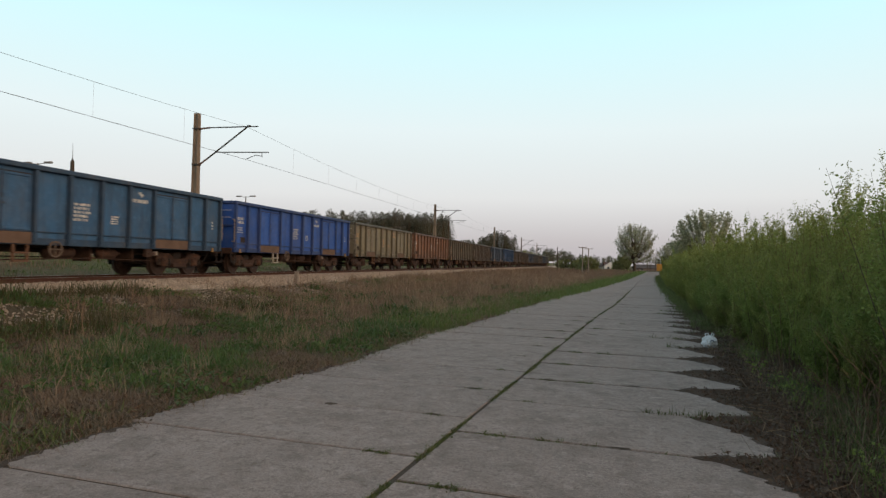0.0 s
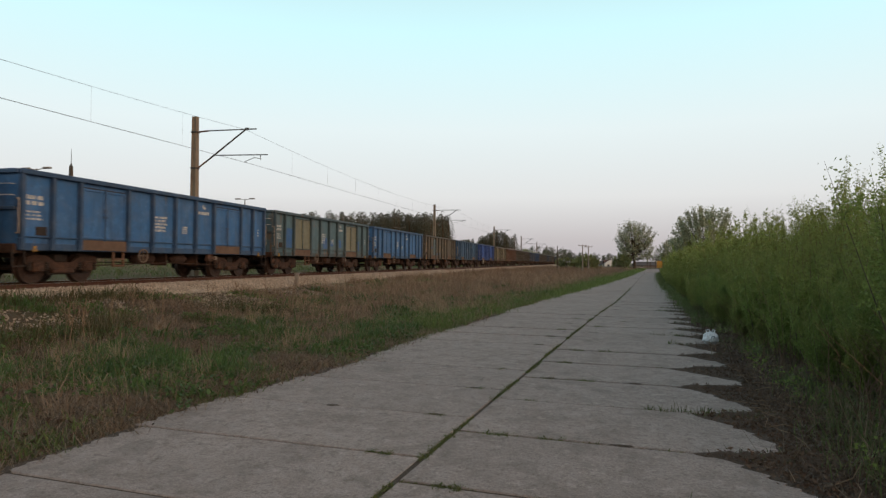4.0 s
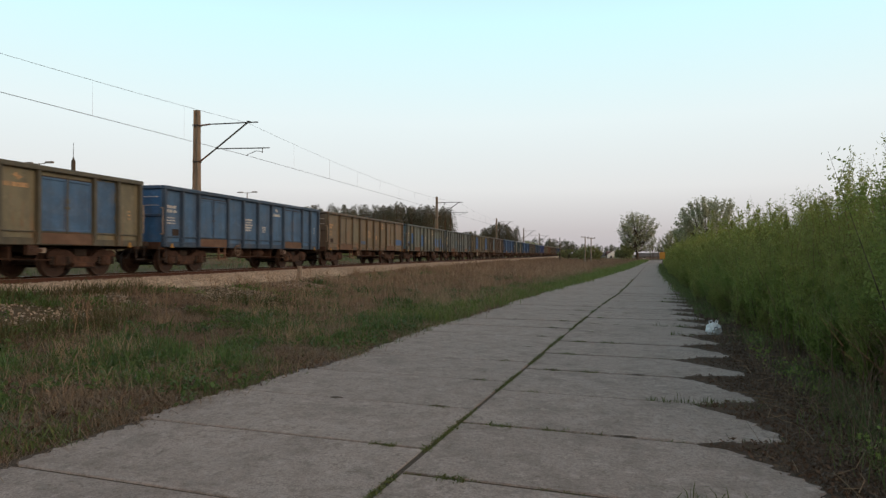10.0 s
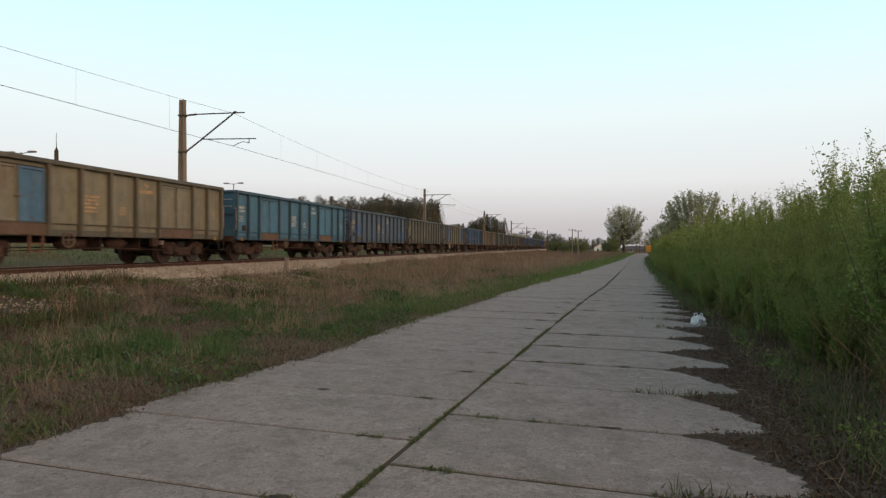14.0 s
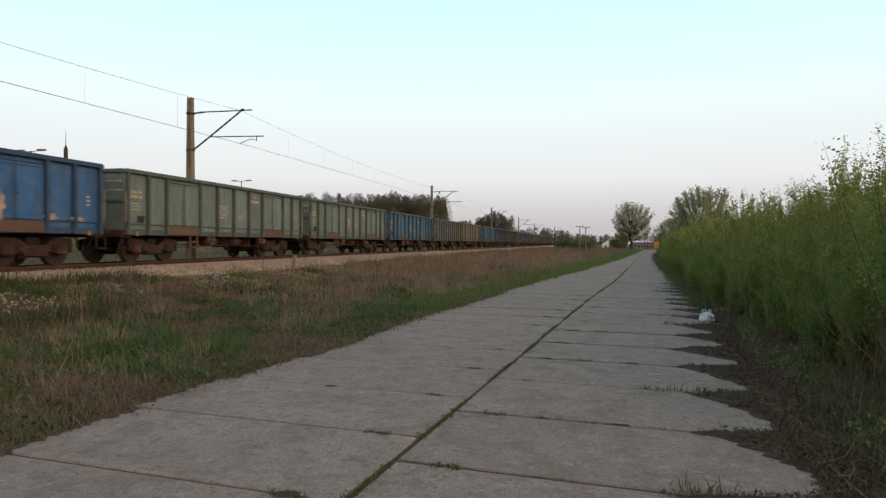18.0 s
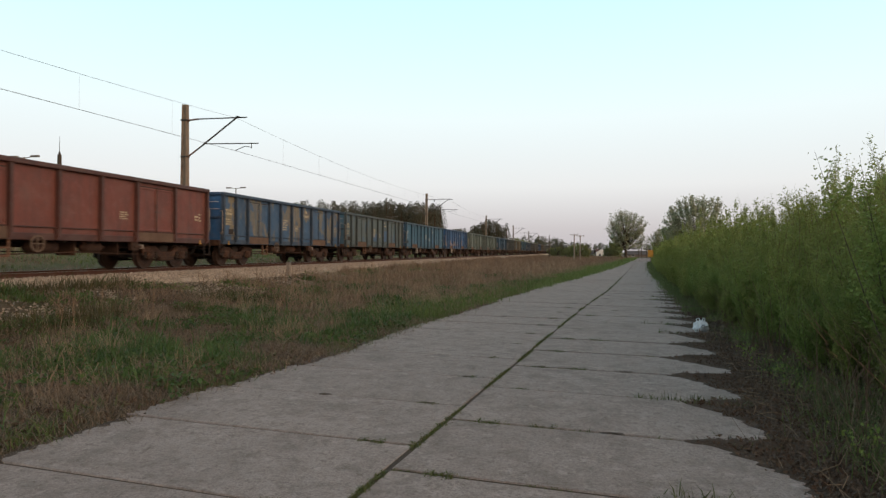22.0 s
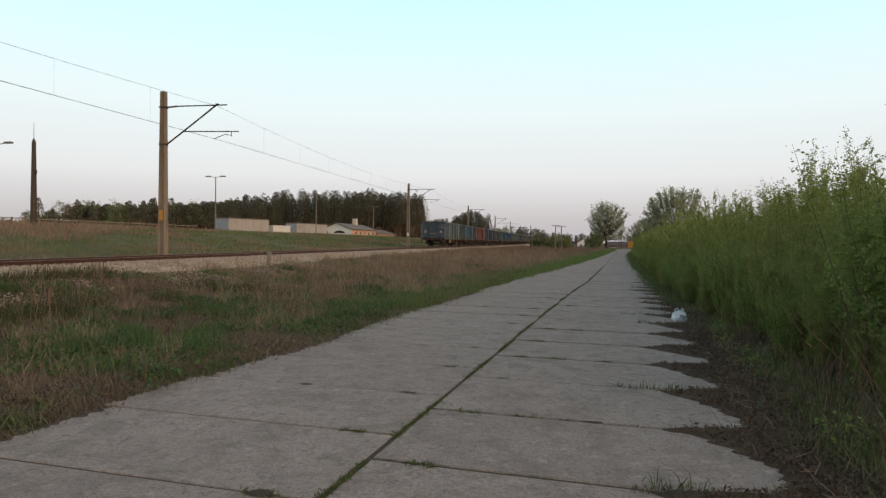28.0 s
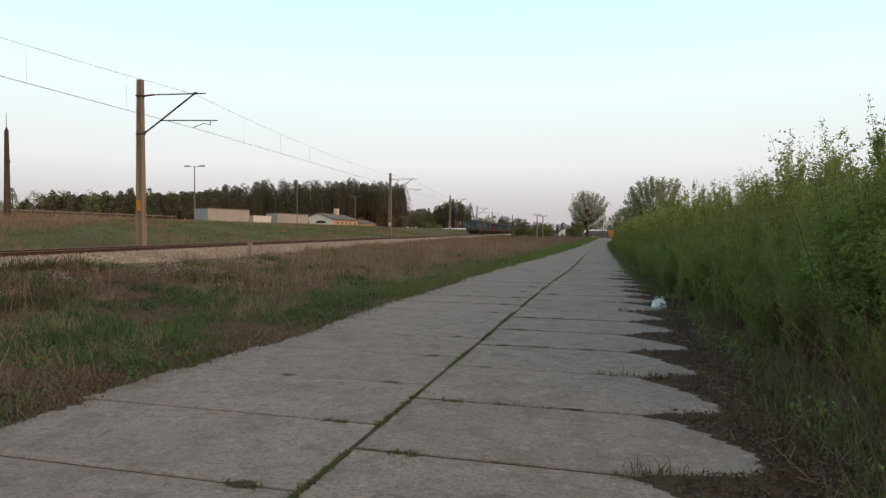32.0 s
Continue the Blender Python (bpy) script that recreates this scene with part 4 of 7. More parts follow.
            part("end_post", Geo().cbox(a, b2, y - 0.075, y + 0.075, FLOOR_Z - 0.1, TOP_Z - 0.1, 0.02), M_POST_PROTO, end)
        a, b2 = sorted((sx * h, sx * (h + 0.06)))
        part("end_rib", Geo().cbox(a, b2, -SIDE_Y + 0.04, -0.60, 2.02, 2.12, 0.015).cbox(a, b2, 0.60, SIDE_Y - 0.04, 2.02, 2.12, 0.015), M_POST_PROTO, end)
        a, b2 = sorted((sx * h, sx * (h + 0.14)))
        part("end_ledge", Geo().cbox(a, b2, -0.42, 0.42, FLOOR_Z + 0.50, FLOOR_Z + 0.57, 0.01), M_POST, end, "pale end ledge")
        for zz in (2.42, 2.72):
            part("end_grip", Geo().tube([(sx * h, -1.30, zz), (sx * (h + 0.10), -1.27, zz), (sx * (h + 0.10), -0.78, zz), (sx * h, -0.75, zz)], 0.012, 5), M_MARK, end, "pale end grip")
        head = part("headstock", Geo().cbox(min(sx * (h - 0.2), sx * (h + 0.08)), max(sx * (h - 0.2), sx * (h + 0.08)), -1.40, 1.40, 0.86, FLOOR_Z, 0.02), M_BOGIE, w)
        for y in (-0.875, 0.875):
            g = Geo().lathe([(0.08, 0.11), (0.30, 0.10), (0.31, 0.075), (0.46, 0.075), (0.47, 0.20), (0.50, 0.225), (0.52, 0.19), (0.525, 0.05)], "x", 16)
            g.v = [(sx * (h + v[0]), v[1] + y, v[2] + 1.03) for v in g.v]
            part("buffer", g, M_DARK, head)
        hook = Geo().tube([(sx * (h + 0.05), 0, 1.0), (sx * (h + 0.35), 0, 1.0), (sx * (h + 0.42), 0, 1.06), (sx * (h + 0.36), 0, 1.12)], 0.035, 6)
        hook.tube([(sx * (h + 0.36), 0.05, 1.02), (sx * (h + 0.45), 0.05, 0.75), (sx * (h + 0.30), 0.05, 0.6)], 0.025, 6)
        part("coupling", hook, M_DARK, head)
        part("air_hose", Geo().tube([(sx * (h + 0.06), -0.35, 0.92), (sx * (h + 0.22), -0.35, 0.80), (sx * (h + 0.34), -0.30, 0.55), (sx * (h + 0.46), -0.22, 0.52)], 0.028, 6), M_DARK, head)
        for y in (-SIDE_Y - 0.03, SIDE_Y + 0.03):
            part("corner_step", Geo().box(sx * h - 0.2, sx * h + 0.2, y - 0.03, y + 0.03, 0.50, 0.53).box(sx * h - 0.2, sx * h - 0.17, y - 0.015, y + 0.015, 0.5, 0.96).box(sx * h + 0.17, sx * h + 0.2, y - 0.015, y + 0.015, 0.5, 0.96), M_DARK, w)
        xr = sx * (h + 0.07)
        part("handrail", Geo().tube([(sx * h, -SIDE_Y + 0.06, 1.40), (xr, -SIDE_Y - 0.08, 1.40), (xr, -SIDE_Y - 0.10, 1.45), (xr, -SIDE_Y - 0.10, 2.28), (xr, -SIDE_Y - 0.08, 2.33), (sx * h, -SIDE_Y + 0.06, 2.33)], 0.02, 6), M_POST, w, "pale grab rail")
        part("tie_hook", Geo().cbox(sx * (h - 0.5) - 0.05, sx * (h - 0.5) + 0.05, -SIDE_Y - 0.07, -SIDE_Y - 0.032, 0.95, 1.07, 0.015).cbox(sx * (h - 0.5) - 0.08, sx * (h - 0.5) + 0.08, -SIDE_Y - 0.08, -SIDE_Y - 0.032, 0.91, 0.96, 0.01), M_HOOK, w, "small dull yellow hook")
    part("floor", Geo().box(-h + 0.05, h - 0.05, -SIDE_Y + 0.05, SIDE_Y - 0.05, FLOOR_Z - 0.06, FLOOR_Z + 0.02), M_RUST, w)
    under = Geo().cbox(-h + 0.2, h - 0.2, -0.26, 0.26, 0.74, FLOOR_Z - 0.07, 0.02)
    for x in (-1.6, -0.5, 0.6, 1.7):
        under.cbox(x - 0.06, x + 0.06, -1.30, 1.30, 0.88, FLOOR_Z - 0.07, 0.01)
    part("centre_sill", under, M_DARK, w)
    part("brake_cylinder", Geo().lathe([(-0.45, 0.05), (-0.35, 0.19), (0.25, 0.19), (0.30, 0.10), (0.55, 0.04)], "x", 14, (0.9, -0.95, 0.76)), M_BOGIE, w)
    part("air_tank", Geo().lathe([(-0.55, 0.02), (-0.46, 0.19), (0.46, 0.19), (0.55, 0.02)], "x", 14, (-1.0, -0.9, 0.76)), M_BOGIE, w)
    part("brake_rod", Geo().tube([(-h + 2.6, -0.3, 0.62), (h - 2.6, -0.3, 0.60)], 0.022, 6), M_DARK, w)
    part("brake_rigging", Geo().tube([(-h + 3.2, -1.05, 0.52), (0.2, -1.05, 0.60), (h - 3.2, -1.05, 0.52)], 0.02, 6).cbox(0.05, 0.11, -1.10, -0.4, 0.50, 0.95, 0.01).cbox(1.9, 1.96, -1.10, -0.4, 0.50, 0.95, 0.01), M_BOGIE, w)
    part("changeover_box", Geo().cbox(2.15, 2.47, -SIDE_Y - 0.02, -SIDE_Y + 0.14, 0.66, 0.94, 0.015).cbox(2.24, 2.60, -SIDE_Y - 0.05, -SIDE_Y - 0.02, 0.74, 0.84, 0.01), M_BOGIE, w)
    part("release_plate", Geo().cbox(2.50, 2.72, -SIDE_Y - 0.03, -SIDE_Y - 0.012, 0.72, 0.86, 0.006), M_POST, w, "small pale brake plate")
    xw = -h + 4.75
    hw = Geo().lathe([(-0.02, 0.20), (-0.02, 0.235), (0.02, 0.235), (0.02, 0.20), (-0.02, 0.20)], "y", 20, (xw, -SIDE_Y - 0.10, 0.84), False)
    hw.box(xw - 0.2, xw + 0.2, -SIDE_Y - 0.11, -SIDE_Y - 0.09, 0.825, 0.855).box(xw - 0.015, xw + 0.015, -SIDE_Y - 0.11, -SIDE_Y - 0.09, 0.64, 1.04)
    part("hand_wheel", hw, M_WHEELRIM, w, "weathered brake hand wheel")
    st = Geo()
    sx0 = -h + 3.45
    for x in (sx0, sx0 + 0.44):
        st.cbox(x - 0.03, x + 0.03, -SIDE_Y - 0.06, -SIDE_Y, 0.50, 0.95, 0.006)
    for z in (0.48, 0.70):
        st.cbox(sx0 - 0.03, sx0 + 0.47, -SIDE_Y - 0.08, -SIDE_Y + 0.02, z, z + 0.05, 0.006)
    part("step", st, M_STEP_PROTO, w, "weathered foot step")
    for x in (-h + 1.95, h - 1.95):
        build_bogie(x, w)
    return w


M_HOOK = two_tone("dull_yellow_hook", (0.34, 0.20, 0.06), (0.26, 0.15, 0.05), 9, 0.7)
M_WHEELRIM = two_tone("rusty_hand_wheel", (0.17, 0.125, 0.095), (0.12, 0.085, 0.062), 9, 0.8)
M_STEP_PROTO = two_tone("rusty_step", (0.16, 0.085, 0.052), (0.11, 0.062, 0.042), 9, 0.85)
M_STEP_PALE = two_tone("pale_step", (0.42, 0.38, 0.32), (0.32, 0.28, 0.23), 9, 0.8)


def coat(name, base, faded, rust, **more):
    """Panel paint, and its darkened copy with shade and grime for the uprights."""
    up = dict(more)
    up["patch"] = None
    return wagon_paint(name, base, faded, rust, **more), wagon_paint(name + "_uprights", shaded_grimy(base), shaded_grimy(faded), rust, **up)


PAINTS = {
    "slate": coat("slate_blue_paint", (0.030, 0.094, 0.196), (0.035, 0.110, 0.229), (0.10, 0.06, 0.045), wear=0.64, seed=1),
    "bright": coat("bright_blue_paint", (0.014, 0.075, 0.330), (0.020, 0.088, 0.365), (0.10, 0.06, 0.05), wear=0.70, seed=2),
    "tan": coat("tan_paint", (0.187, 0.167, 0.110), (0.220, 0.198, 0.132), (0.15, 0.085, 0.05), wear=0.57, seed=3),
    "orange": coat("orange_rust_paint", (0.230, 0.105, 0.055), (0.180, 0.095, 0.055), (0.10, 0.05, 0.03), wear=0.52, seed=4),
    "brown": coat("brown_paint", (0.099, 0.083, 0.055), (0.116, 0.097, 0.065), (0.15, 0.075, 0.04), wear=0.56, seed=5),
    "darkbrown": coat("dark_brown_paint", (0.092, 0.074, 0.057), (0.115, 0.092, 0.070), (0.12, 0.062, 0.038), wear=0.57, seed=6),
    "navy": coat("navy_paint", (0.040, 0.077, 0.138), (0.050, 0.092, 0.160), (0.09, 0.055, 0.04), wear=0.60, seed=7),
    "light": coat("light_blue_paint", (0.035, 0.130, 0.319), (0.046, 0.152, 0.347), (0.10, 0.07, 0.06), wear=0.69, seed=8),
    "blue": coat("worn_blue_paint", (0.029, 0.112, 0.280), (0.043, 0.137, 0.314), (0.12, 0.085, 0.065), wear=0.64, seed=10),
    "tanblue": coat("olive_tan_paint", (0.152, 0.143, 0.095), (0.177, 0.167, 0.111), (0.17, 0.088, 0.045), wear=0.58, seed=11),
    "bluedoor": coat("repaired_blue_panel", (0.026, 0.105, 0.285), (0.038, 0.122, 0.300), (0.10, 0.06, 0.045), wear=0.68, seed=12),
    "greyteal": coat("grey_teal_paint", (0.098, 0.125, 0.130), (0.115, 0.145, 0.148), (0.11, 0.065, 0.045), wear=0.59, seed=13),
    "greypatch": coat("grey_blue_patched_paint", (0.108, 0.132, 0.119), (0.127, 0.149, 0.130), (0.13, 0.075, 0.045), wear=0.59, seed=14),
    "amber": coat("amber_brown_paint", (0.136, 0.112, 0.072), (0.159, 0.131, 0.084), (0.19, 0.095, 0.045), wear=0.54, seed=15),
    "pale": coat("pale_blue_paint", (0.042, 0.105, 0.215), (0.056, 0.128, 0.240), (0.11, 0.07, 0.05), wear=0.63, seed=16),
    "olive": coat("olive_grey_paint", (0.101, 0.110, 0.095), (0.117, 0.125, 0.108), (0.10, 0.06, 0.04), wear=0.60, seed=17),
    "teal": coat("teal_paint", (0.036, 0.118, 0.196), (0.042, 0.138, 0.229), (0.11, 0.06, 0.04), wear=0.65, seed=18),
    "greygreen": coat("grey_green_paint", (0.140, 0.190, 0.172), (0.164, 0.222, 0.200), (0.12, 0.07, 0.045), wear=0.63, seed=19),
    "bluetan": coat("blue_tan_patched_paint", (0.036, 0.092, 0.185), (0.048, 0.110, 0.205), (0.12, 0.07, 0.04), patch=(0.215, 0.175, 0.095), patch_amount=0.53, wear=0.62, seed=20),
    "red": coat("brick_red_paint", (0.168, 0.050, 0.036), (0.152, 0.052, 0.040), (0.10, 0.05, 0.035), wear=0.64, seed=21),
    "greyblue": coat("grey_blue_worn_paint", (0.082, 0.116, 0.122), (0.096, 0.135, 0.143), (0.13, 0.075, 0.045), patch=(0.040, 0.105, 0.180), patch_amount=0.56, wear=0.60, seed=23),
    "darkteal": coat("dark_teal_paint", (0.065, 0.135, 0.195), (0.075, 0.159, 0.227), (0.11, 0.065, 0.045), wear=0.63, seed=24),
    "tail": coat("tail_grey_teal_paint", (0.116, 0.176, 0.186), (0.136, 0.205, 0.217), (0.13, 0.07, 0.045), wear=0.62, seed=25),
    "steelteal": coat("steel_teal_paint", (0.070, 0.130, 0.158), (0.082, 0.151, 0.185), (0.15, 0.08, 0.045), patch=(0.15, 0.12, 0.085), patch_amount=0.64, wear=0.57, seed=26),
    "tandoor": coat("greenish_tan_door_paint", (0.170, 0.168, 0.112), (0.192, 0.185, 0.124), (0.12, 0.07, 0.04), wear=0.62, seed=27),
    "dustyblue": coat("dusty_blue_paint", (0.067, 0.113, 0.178), (0.084, 0.132, 0.194), (0.12, 0.075, 0.05), patch=(0.12, 0.108, 0.080), patch_amount=0.56, wear=0.60, seed=28),
    "steeldoor": coat("steel_blue_door_paint", (0.060, 0.138, 0.225), (0.078, 0.155, 0.240), (0.11, 0.06, 0.04), wear=0.66, seed=29),
    "tealdoor": coat("teal_grey_door_paint", (0.085, 0.135, 0.150), (0.100, 0.150, 0.165), (0.11, 0.06, 0.04), wear=0.64, seed=31),
    "deepblue": coat("deep_blue_paint", (0.038, 0.117, 0.208), (0.054, 0.138, 0.232), (0.11, 0.06, 0.04), wear=0.62, seed=30),
    "sea": coat("sea_blue_paint", (0.050, 0.150, 0.235), (0.060, 0.172, 0.262), (0.12, 0.07, 0.045), wear=0.66, seed=34),
    "tailend": coat("dull_blue_end_paint", (0.033, 0.059, 0.090), (0.042, 0.069, 0.101), (0.10, 0.06, 0.045), wear=0.60, seed=33),
    "graphite": coat("dark_grey_paint", (0.082, 0.090, 0.092), (0.102, 0.110, 0.110), (0.10, 0.055, 0.035), wear=0.59, seed=22),
}
# order from the head of the train to its tail: paint, paint of the door leaves from the rear, layout, what it looks like, paint of the ends
TRAIN = [
    ("graphite", "", "R", "dark grey", ""), ("navy", "", "R", "dark navy", ""), ("brown", "", "D", "dull brown", ""), ("graphite", "", "R", "dark grey", ""), ("navy", "", "D", "dark navy", ""), ("darkbrown", "", "R", "dark brown", ""),
    ("darkbrown", "", "D", "dark brown", ""), ("blue", "", "R", "worn blue", ""), ("navy", "", "D", "dark navy", ""), ("darkbrown", "", "R", "dark brown", ""), ("brown", "", "R", "rusty brown", ""), ("orange", "", "R", "orange-rusted", ""), ("tan", "", "D", "dull tan", ""), ("bright", "", "D", "fresh bright blue", ""),
    ("slate", "", "D", "slate blue", ""), ("brown", "brown tealdoor brown brown", "D", "olive-brown, one leaf grey-blue,", ""), ("light", "", "D", "light blue", ""), ("steelteal", "tandoor tandoor tandoor tandoor", "D", "grey-teal with greenish tan doors", ""), ("blue", "", "D", "worn blue", ""),
    ("darkbrown", "steeldoor tealdoor darkbrown darkbrown", "D", "dark brown with dusty blue doors", "navy"), ("tanblue", "bluedoor bluedoor bluedoor bluedoor", "D", "olive-tan with blue doors", "darkbrown"), ("greyteal", "", "D", "grey-teal", "navy"), ("greypatch", "", "D", "grey-green and blue patched", "darkteal"), ("amber", "", "L", "amber-tan rusted", "darkbrown"),
    ("pale", "", "D", "pale blue", "blue"), ("tanblue", "pale pale pale pale", "D", "olive-tan, dull blue doors,", "blue"), ("olive", "", "R", "olive grey", ""), ("dustyblue", "", "R", "dusty blue and brown", "navy"), ("sea", "", "D", "sea blue", "teal"),
    ("tan", "tan steeldoor tan tan", "D", "dull tan, one leaf steel-blue,", ""), ("greyteal", "", "R", "blue-grey", ""), ("deepblue", "", "D", "deep blue", ""), ("greygreen", "", "D", "grey-green", ""), ("greygreen", "", "D", "pale grey-green", ""), ("blue", "", "D", "scraped blue", ""),
    ("teal", "", "L", "teal blue", "navy"), ("greyblue", "", "D", "grey with blue patches", "darkteal"), ("bluetan", "", "D", "blue with tan patches", "blue"), ("red", "", "W", "brick-red", ""), ("darkteal", "", "D", "grey-teal", "deepblue"), ("tail", "", "D", "grey-green", "tailend"),
]
FIRST_INDEX, FRONT_AT_0 = 15, 23.1          # the wagon with index 1 has its front here at the start
SPEED = (252.58, 6.587, -3.586, -2.062)     # travel as a polynomial of (t / 16 - 1)
# repainted areas: wagon (place in TRAIN), from, to (metres from its rear), bottom, top, paint, on a door
REPAINTED = (
    (15, 5.5, 5.95, 1.35, 1.62, "bluedoor", 0), (15, 2.5, 2.85, 1.95, 2.12, "bluedoor", 1), (15, 4.2, 5.1, 1.34, 1.52, "slate", 0),
    (17, 1.22, 1.96, 1.36, 2.32, "bluedoor", 0), (17, 5.75, 6.35, 1.40, 2.02, "bluedoor", 0), (17, 6.65, 7.2, 1.55, 1.85, "bluedoor", 0), (17, 7.85, 8.45, 1.50, 1.95, "bluedoor", 0), (17, 11.0, 11.45, 1.36, 1.95, "bluedoor", 0),
    (20, 0.15, 0.98, 1.34, 1.56, "bluedoor", 0), (20, 4.15, 5.15, 1.34, 1.46, "bluedoor", 0), (20, 7.8, 8.8, 1.34, 1.48, "bluedoor", 0), (20, 11.0, 11.8, 1.34, 1.62, "bluedoor", 0),
    (21, 0.15, 0.9, 1.34, 1.55, "bluedoor", 0), (21, 12.0, 12.88, 1.34, 1.66, "bluedoor", 0), (21, 4.2, 5.15, 1.36, 2.1, "darkteal", 0), (21, 6.6, 7.6, 1.36, 2.0, "darkteal", 0),
    (22, 1.14, 1.98, 1.55, 2.42, "bluedoor", 0), (22, 1.14, 1.98, 2.44, 2.95, "amber", 0), (22, 4.13, 5.17, 1.36, 2.36, "bluedoor", 0), (22, 9.05, 9.85, 1.45, 2.15, "bluedoor", 1), (22, 9.98, 10.78, 1.40, 2.1, "bluedoor", 1), (22, 10.98, 11.82, 1.36, 2.22, "bluedoor", 0), (22, 0.6, 0.98, 1.36, 1.7, "bluedoor", 0), (22, 12.0, 12.8, 1.36, 1.62, "bluedoor", 0), (22, 7.8, 8.8, 2.3, 2.95, "amber", 0),
    (23, 12.55, 14.34, 1.36, 1.78, "bluedoor", 0), (23, 5.2, 6.3, 1.34, 1.52, "pale", 0), (23, 3.92, 5.0, 1.4, 2.6, "tanblue", 0),
    (25, 1.13, 1.98, 1.34, 2.96, "pale", 0), (25, 10.98, 11.83, 1.34, 2.96, "pale", 0),
    (27, 11.9, 12.88, 1.34, 1.95, "bluedoor", 0), (27, 9.75, 10.66, 1.34, 1.62, "bluedoor", 0), (27, 1.4, 1.95, 1.5, 2.1, "bluedoor", 2), (27, 4.4, 5.3, 1.34, 1.55, "bluedoor", 0),
    (35, 9.3, 9.95, 1.40, 1.72, "bluedoor", 0), (35, 12.7, 13.3, 1.42, 1.66, "navy", 0), (35, 0.2, 0.9, 1.42, 1.62, "navy", 0),
    (37, 0.18, 0.82, 1.75, 2.45, "tan", 0), (37, 11.0, 11.4, 1.5, 2.6, "tan", 0), (37, 6.6, 7.55, 1.4, 2.9, "bluetan", 0), (36, 7.8, 8.8, 1.36, 2.2, "pale", 0), (36, 5.35, 6.4, 1.36, 1.9, "pale", 0),
)
PALE_STEPS = (13, 20, 25, 34, 35, 40)


def travelled(t):
    u = t / 16 - 1
    return sum(c * (u ** (i + 1) - (-1) ** (i + 1)) for i, c in enumerate(SPEED))


WAGONS = []


def dress(wagon, paint, leaves, end_paint, label, place):
    first = paint[0].name.split("_")[0]
    ink = M_MARK_ORANGE if first in ("brown", "olive", "tan", "amber") else M_MARK_CREAM if first in ("grey", "dusty", "blue", "brick", "tail") else None
    n = 0
    for ob in wagon.children_recursive:
        if ob.type != "MESH" or not ob.data.materials:
            continue
        slot, kind = ob.material_slots[0], ob.data.materials[0].name
        if ink and kind == "faded_marking" and not ob.name.startswith("end_"):
            slot.link = "OBJECT"
            slot.material = ink
        if kind == "rusty_step" and place in PALE_STEPS:
            slot.link = "OBJECT"
            slot.material = M_STEP_PALE
        if kind in ("proto_paint", "uprights_proto"):
            slot.link = "OBJECT"
            on_end = ob.name.startswith("end_")
            if ob.name.startswith("door_leaf"):
                slot.material = leaves[n % 4][0]
                n += 1
            else:
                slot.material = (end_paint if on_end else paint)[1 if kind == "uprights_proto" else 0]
    tagged(wagon, label)


def slack(j):
    """How far a wagon runs ahead of even spacing, with the play in the couplings."""
    return float(np.interp(j, [-25, -24, -23, -19, -15, -12, -9, -7, -5, -2, 1], [0.15, -0.2, -0.5, -0.38, -0.2, 0.07, 0.3, 0.57, 0.5, 0.12, 0.15]))


def ragged(rnd, x0, x1, z0, z1, y, rough=0.035):
    """A painted-over area with an uneven edge."""
    corner = [(x0, z0), (x1, z0), (x1, z1), (x0, z1)]
    ring = []
    for (a, b), (c, d) in zip(corner, corner[1:] + corner[:1]):
        n = max(3, int(math.hypot(c - a, d - b) / 0.09))
        ring += [(a + (c - a) * i / n + rnd.uniform(-rough, rough), b + (d - b) * i / n + rnd.uniform(-rough, rough)) for i in range(n)]
    ring = [(min(max(px, x0 - 0.01), x1 + 0.01), max(pz, z0)) for px, pz in ring]
    return plate(Geo(), ring[::-1], y, y + 0.003)


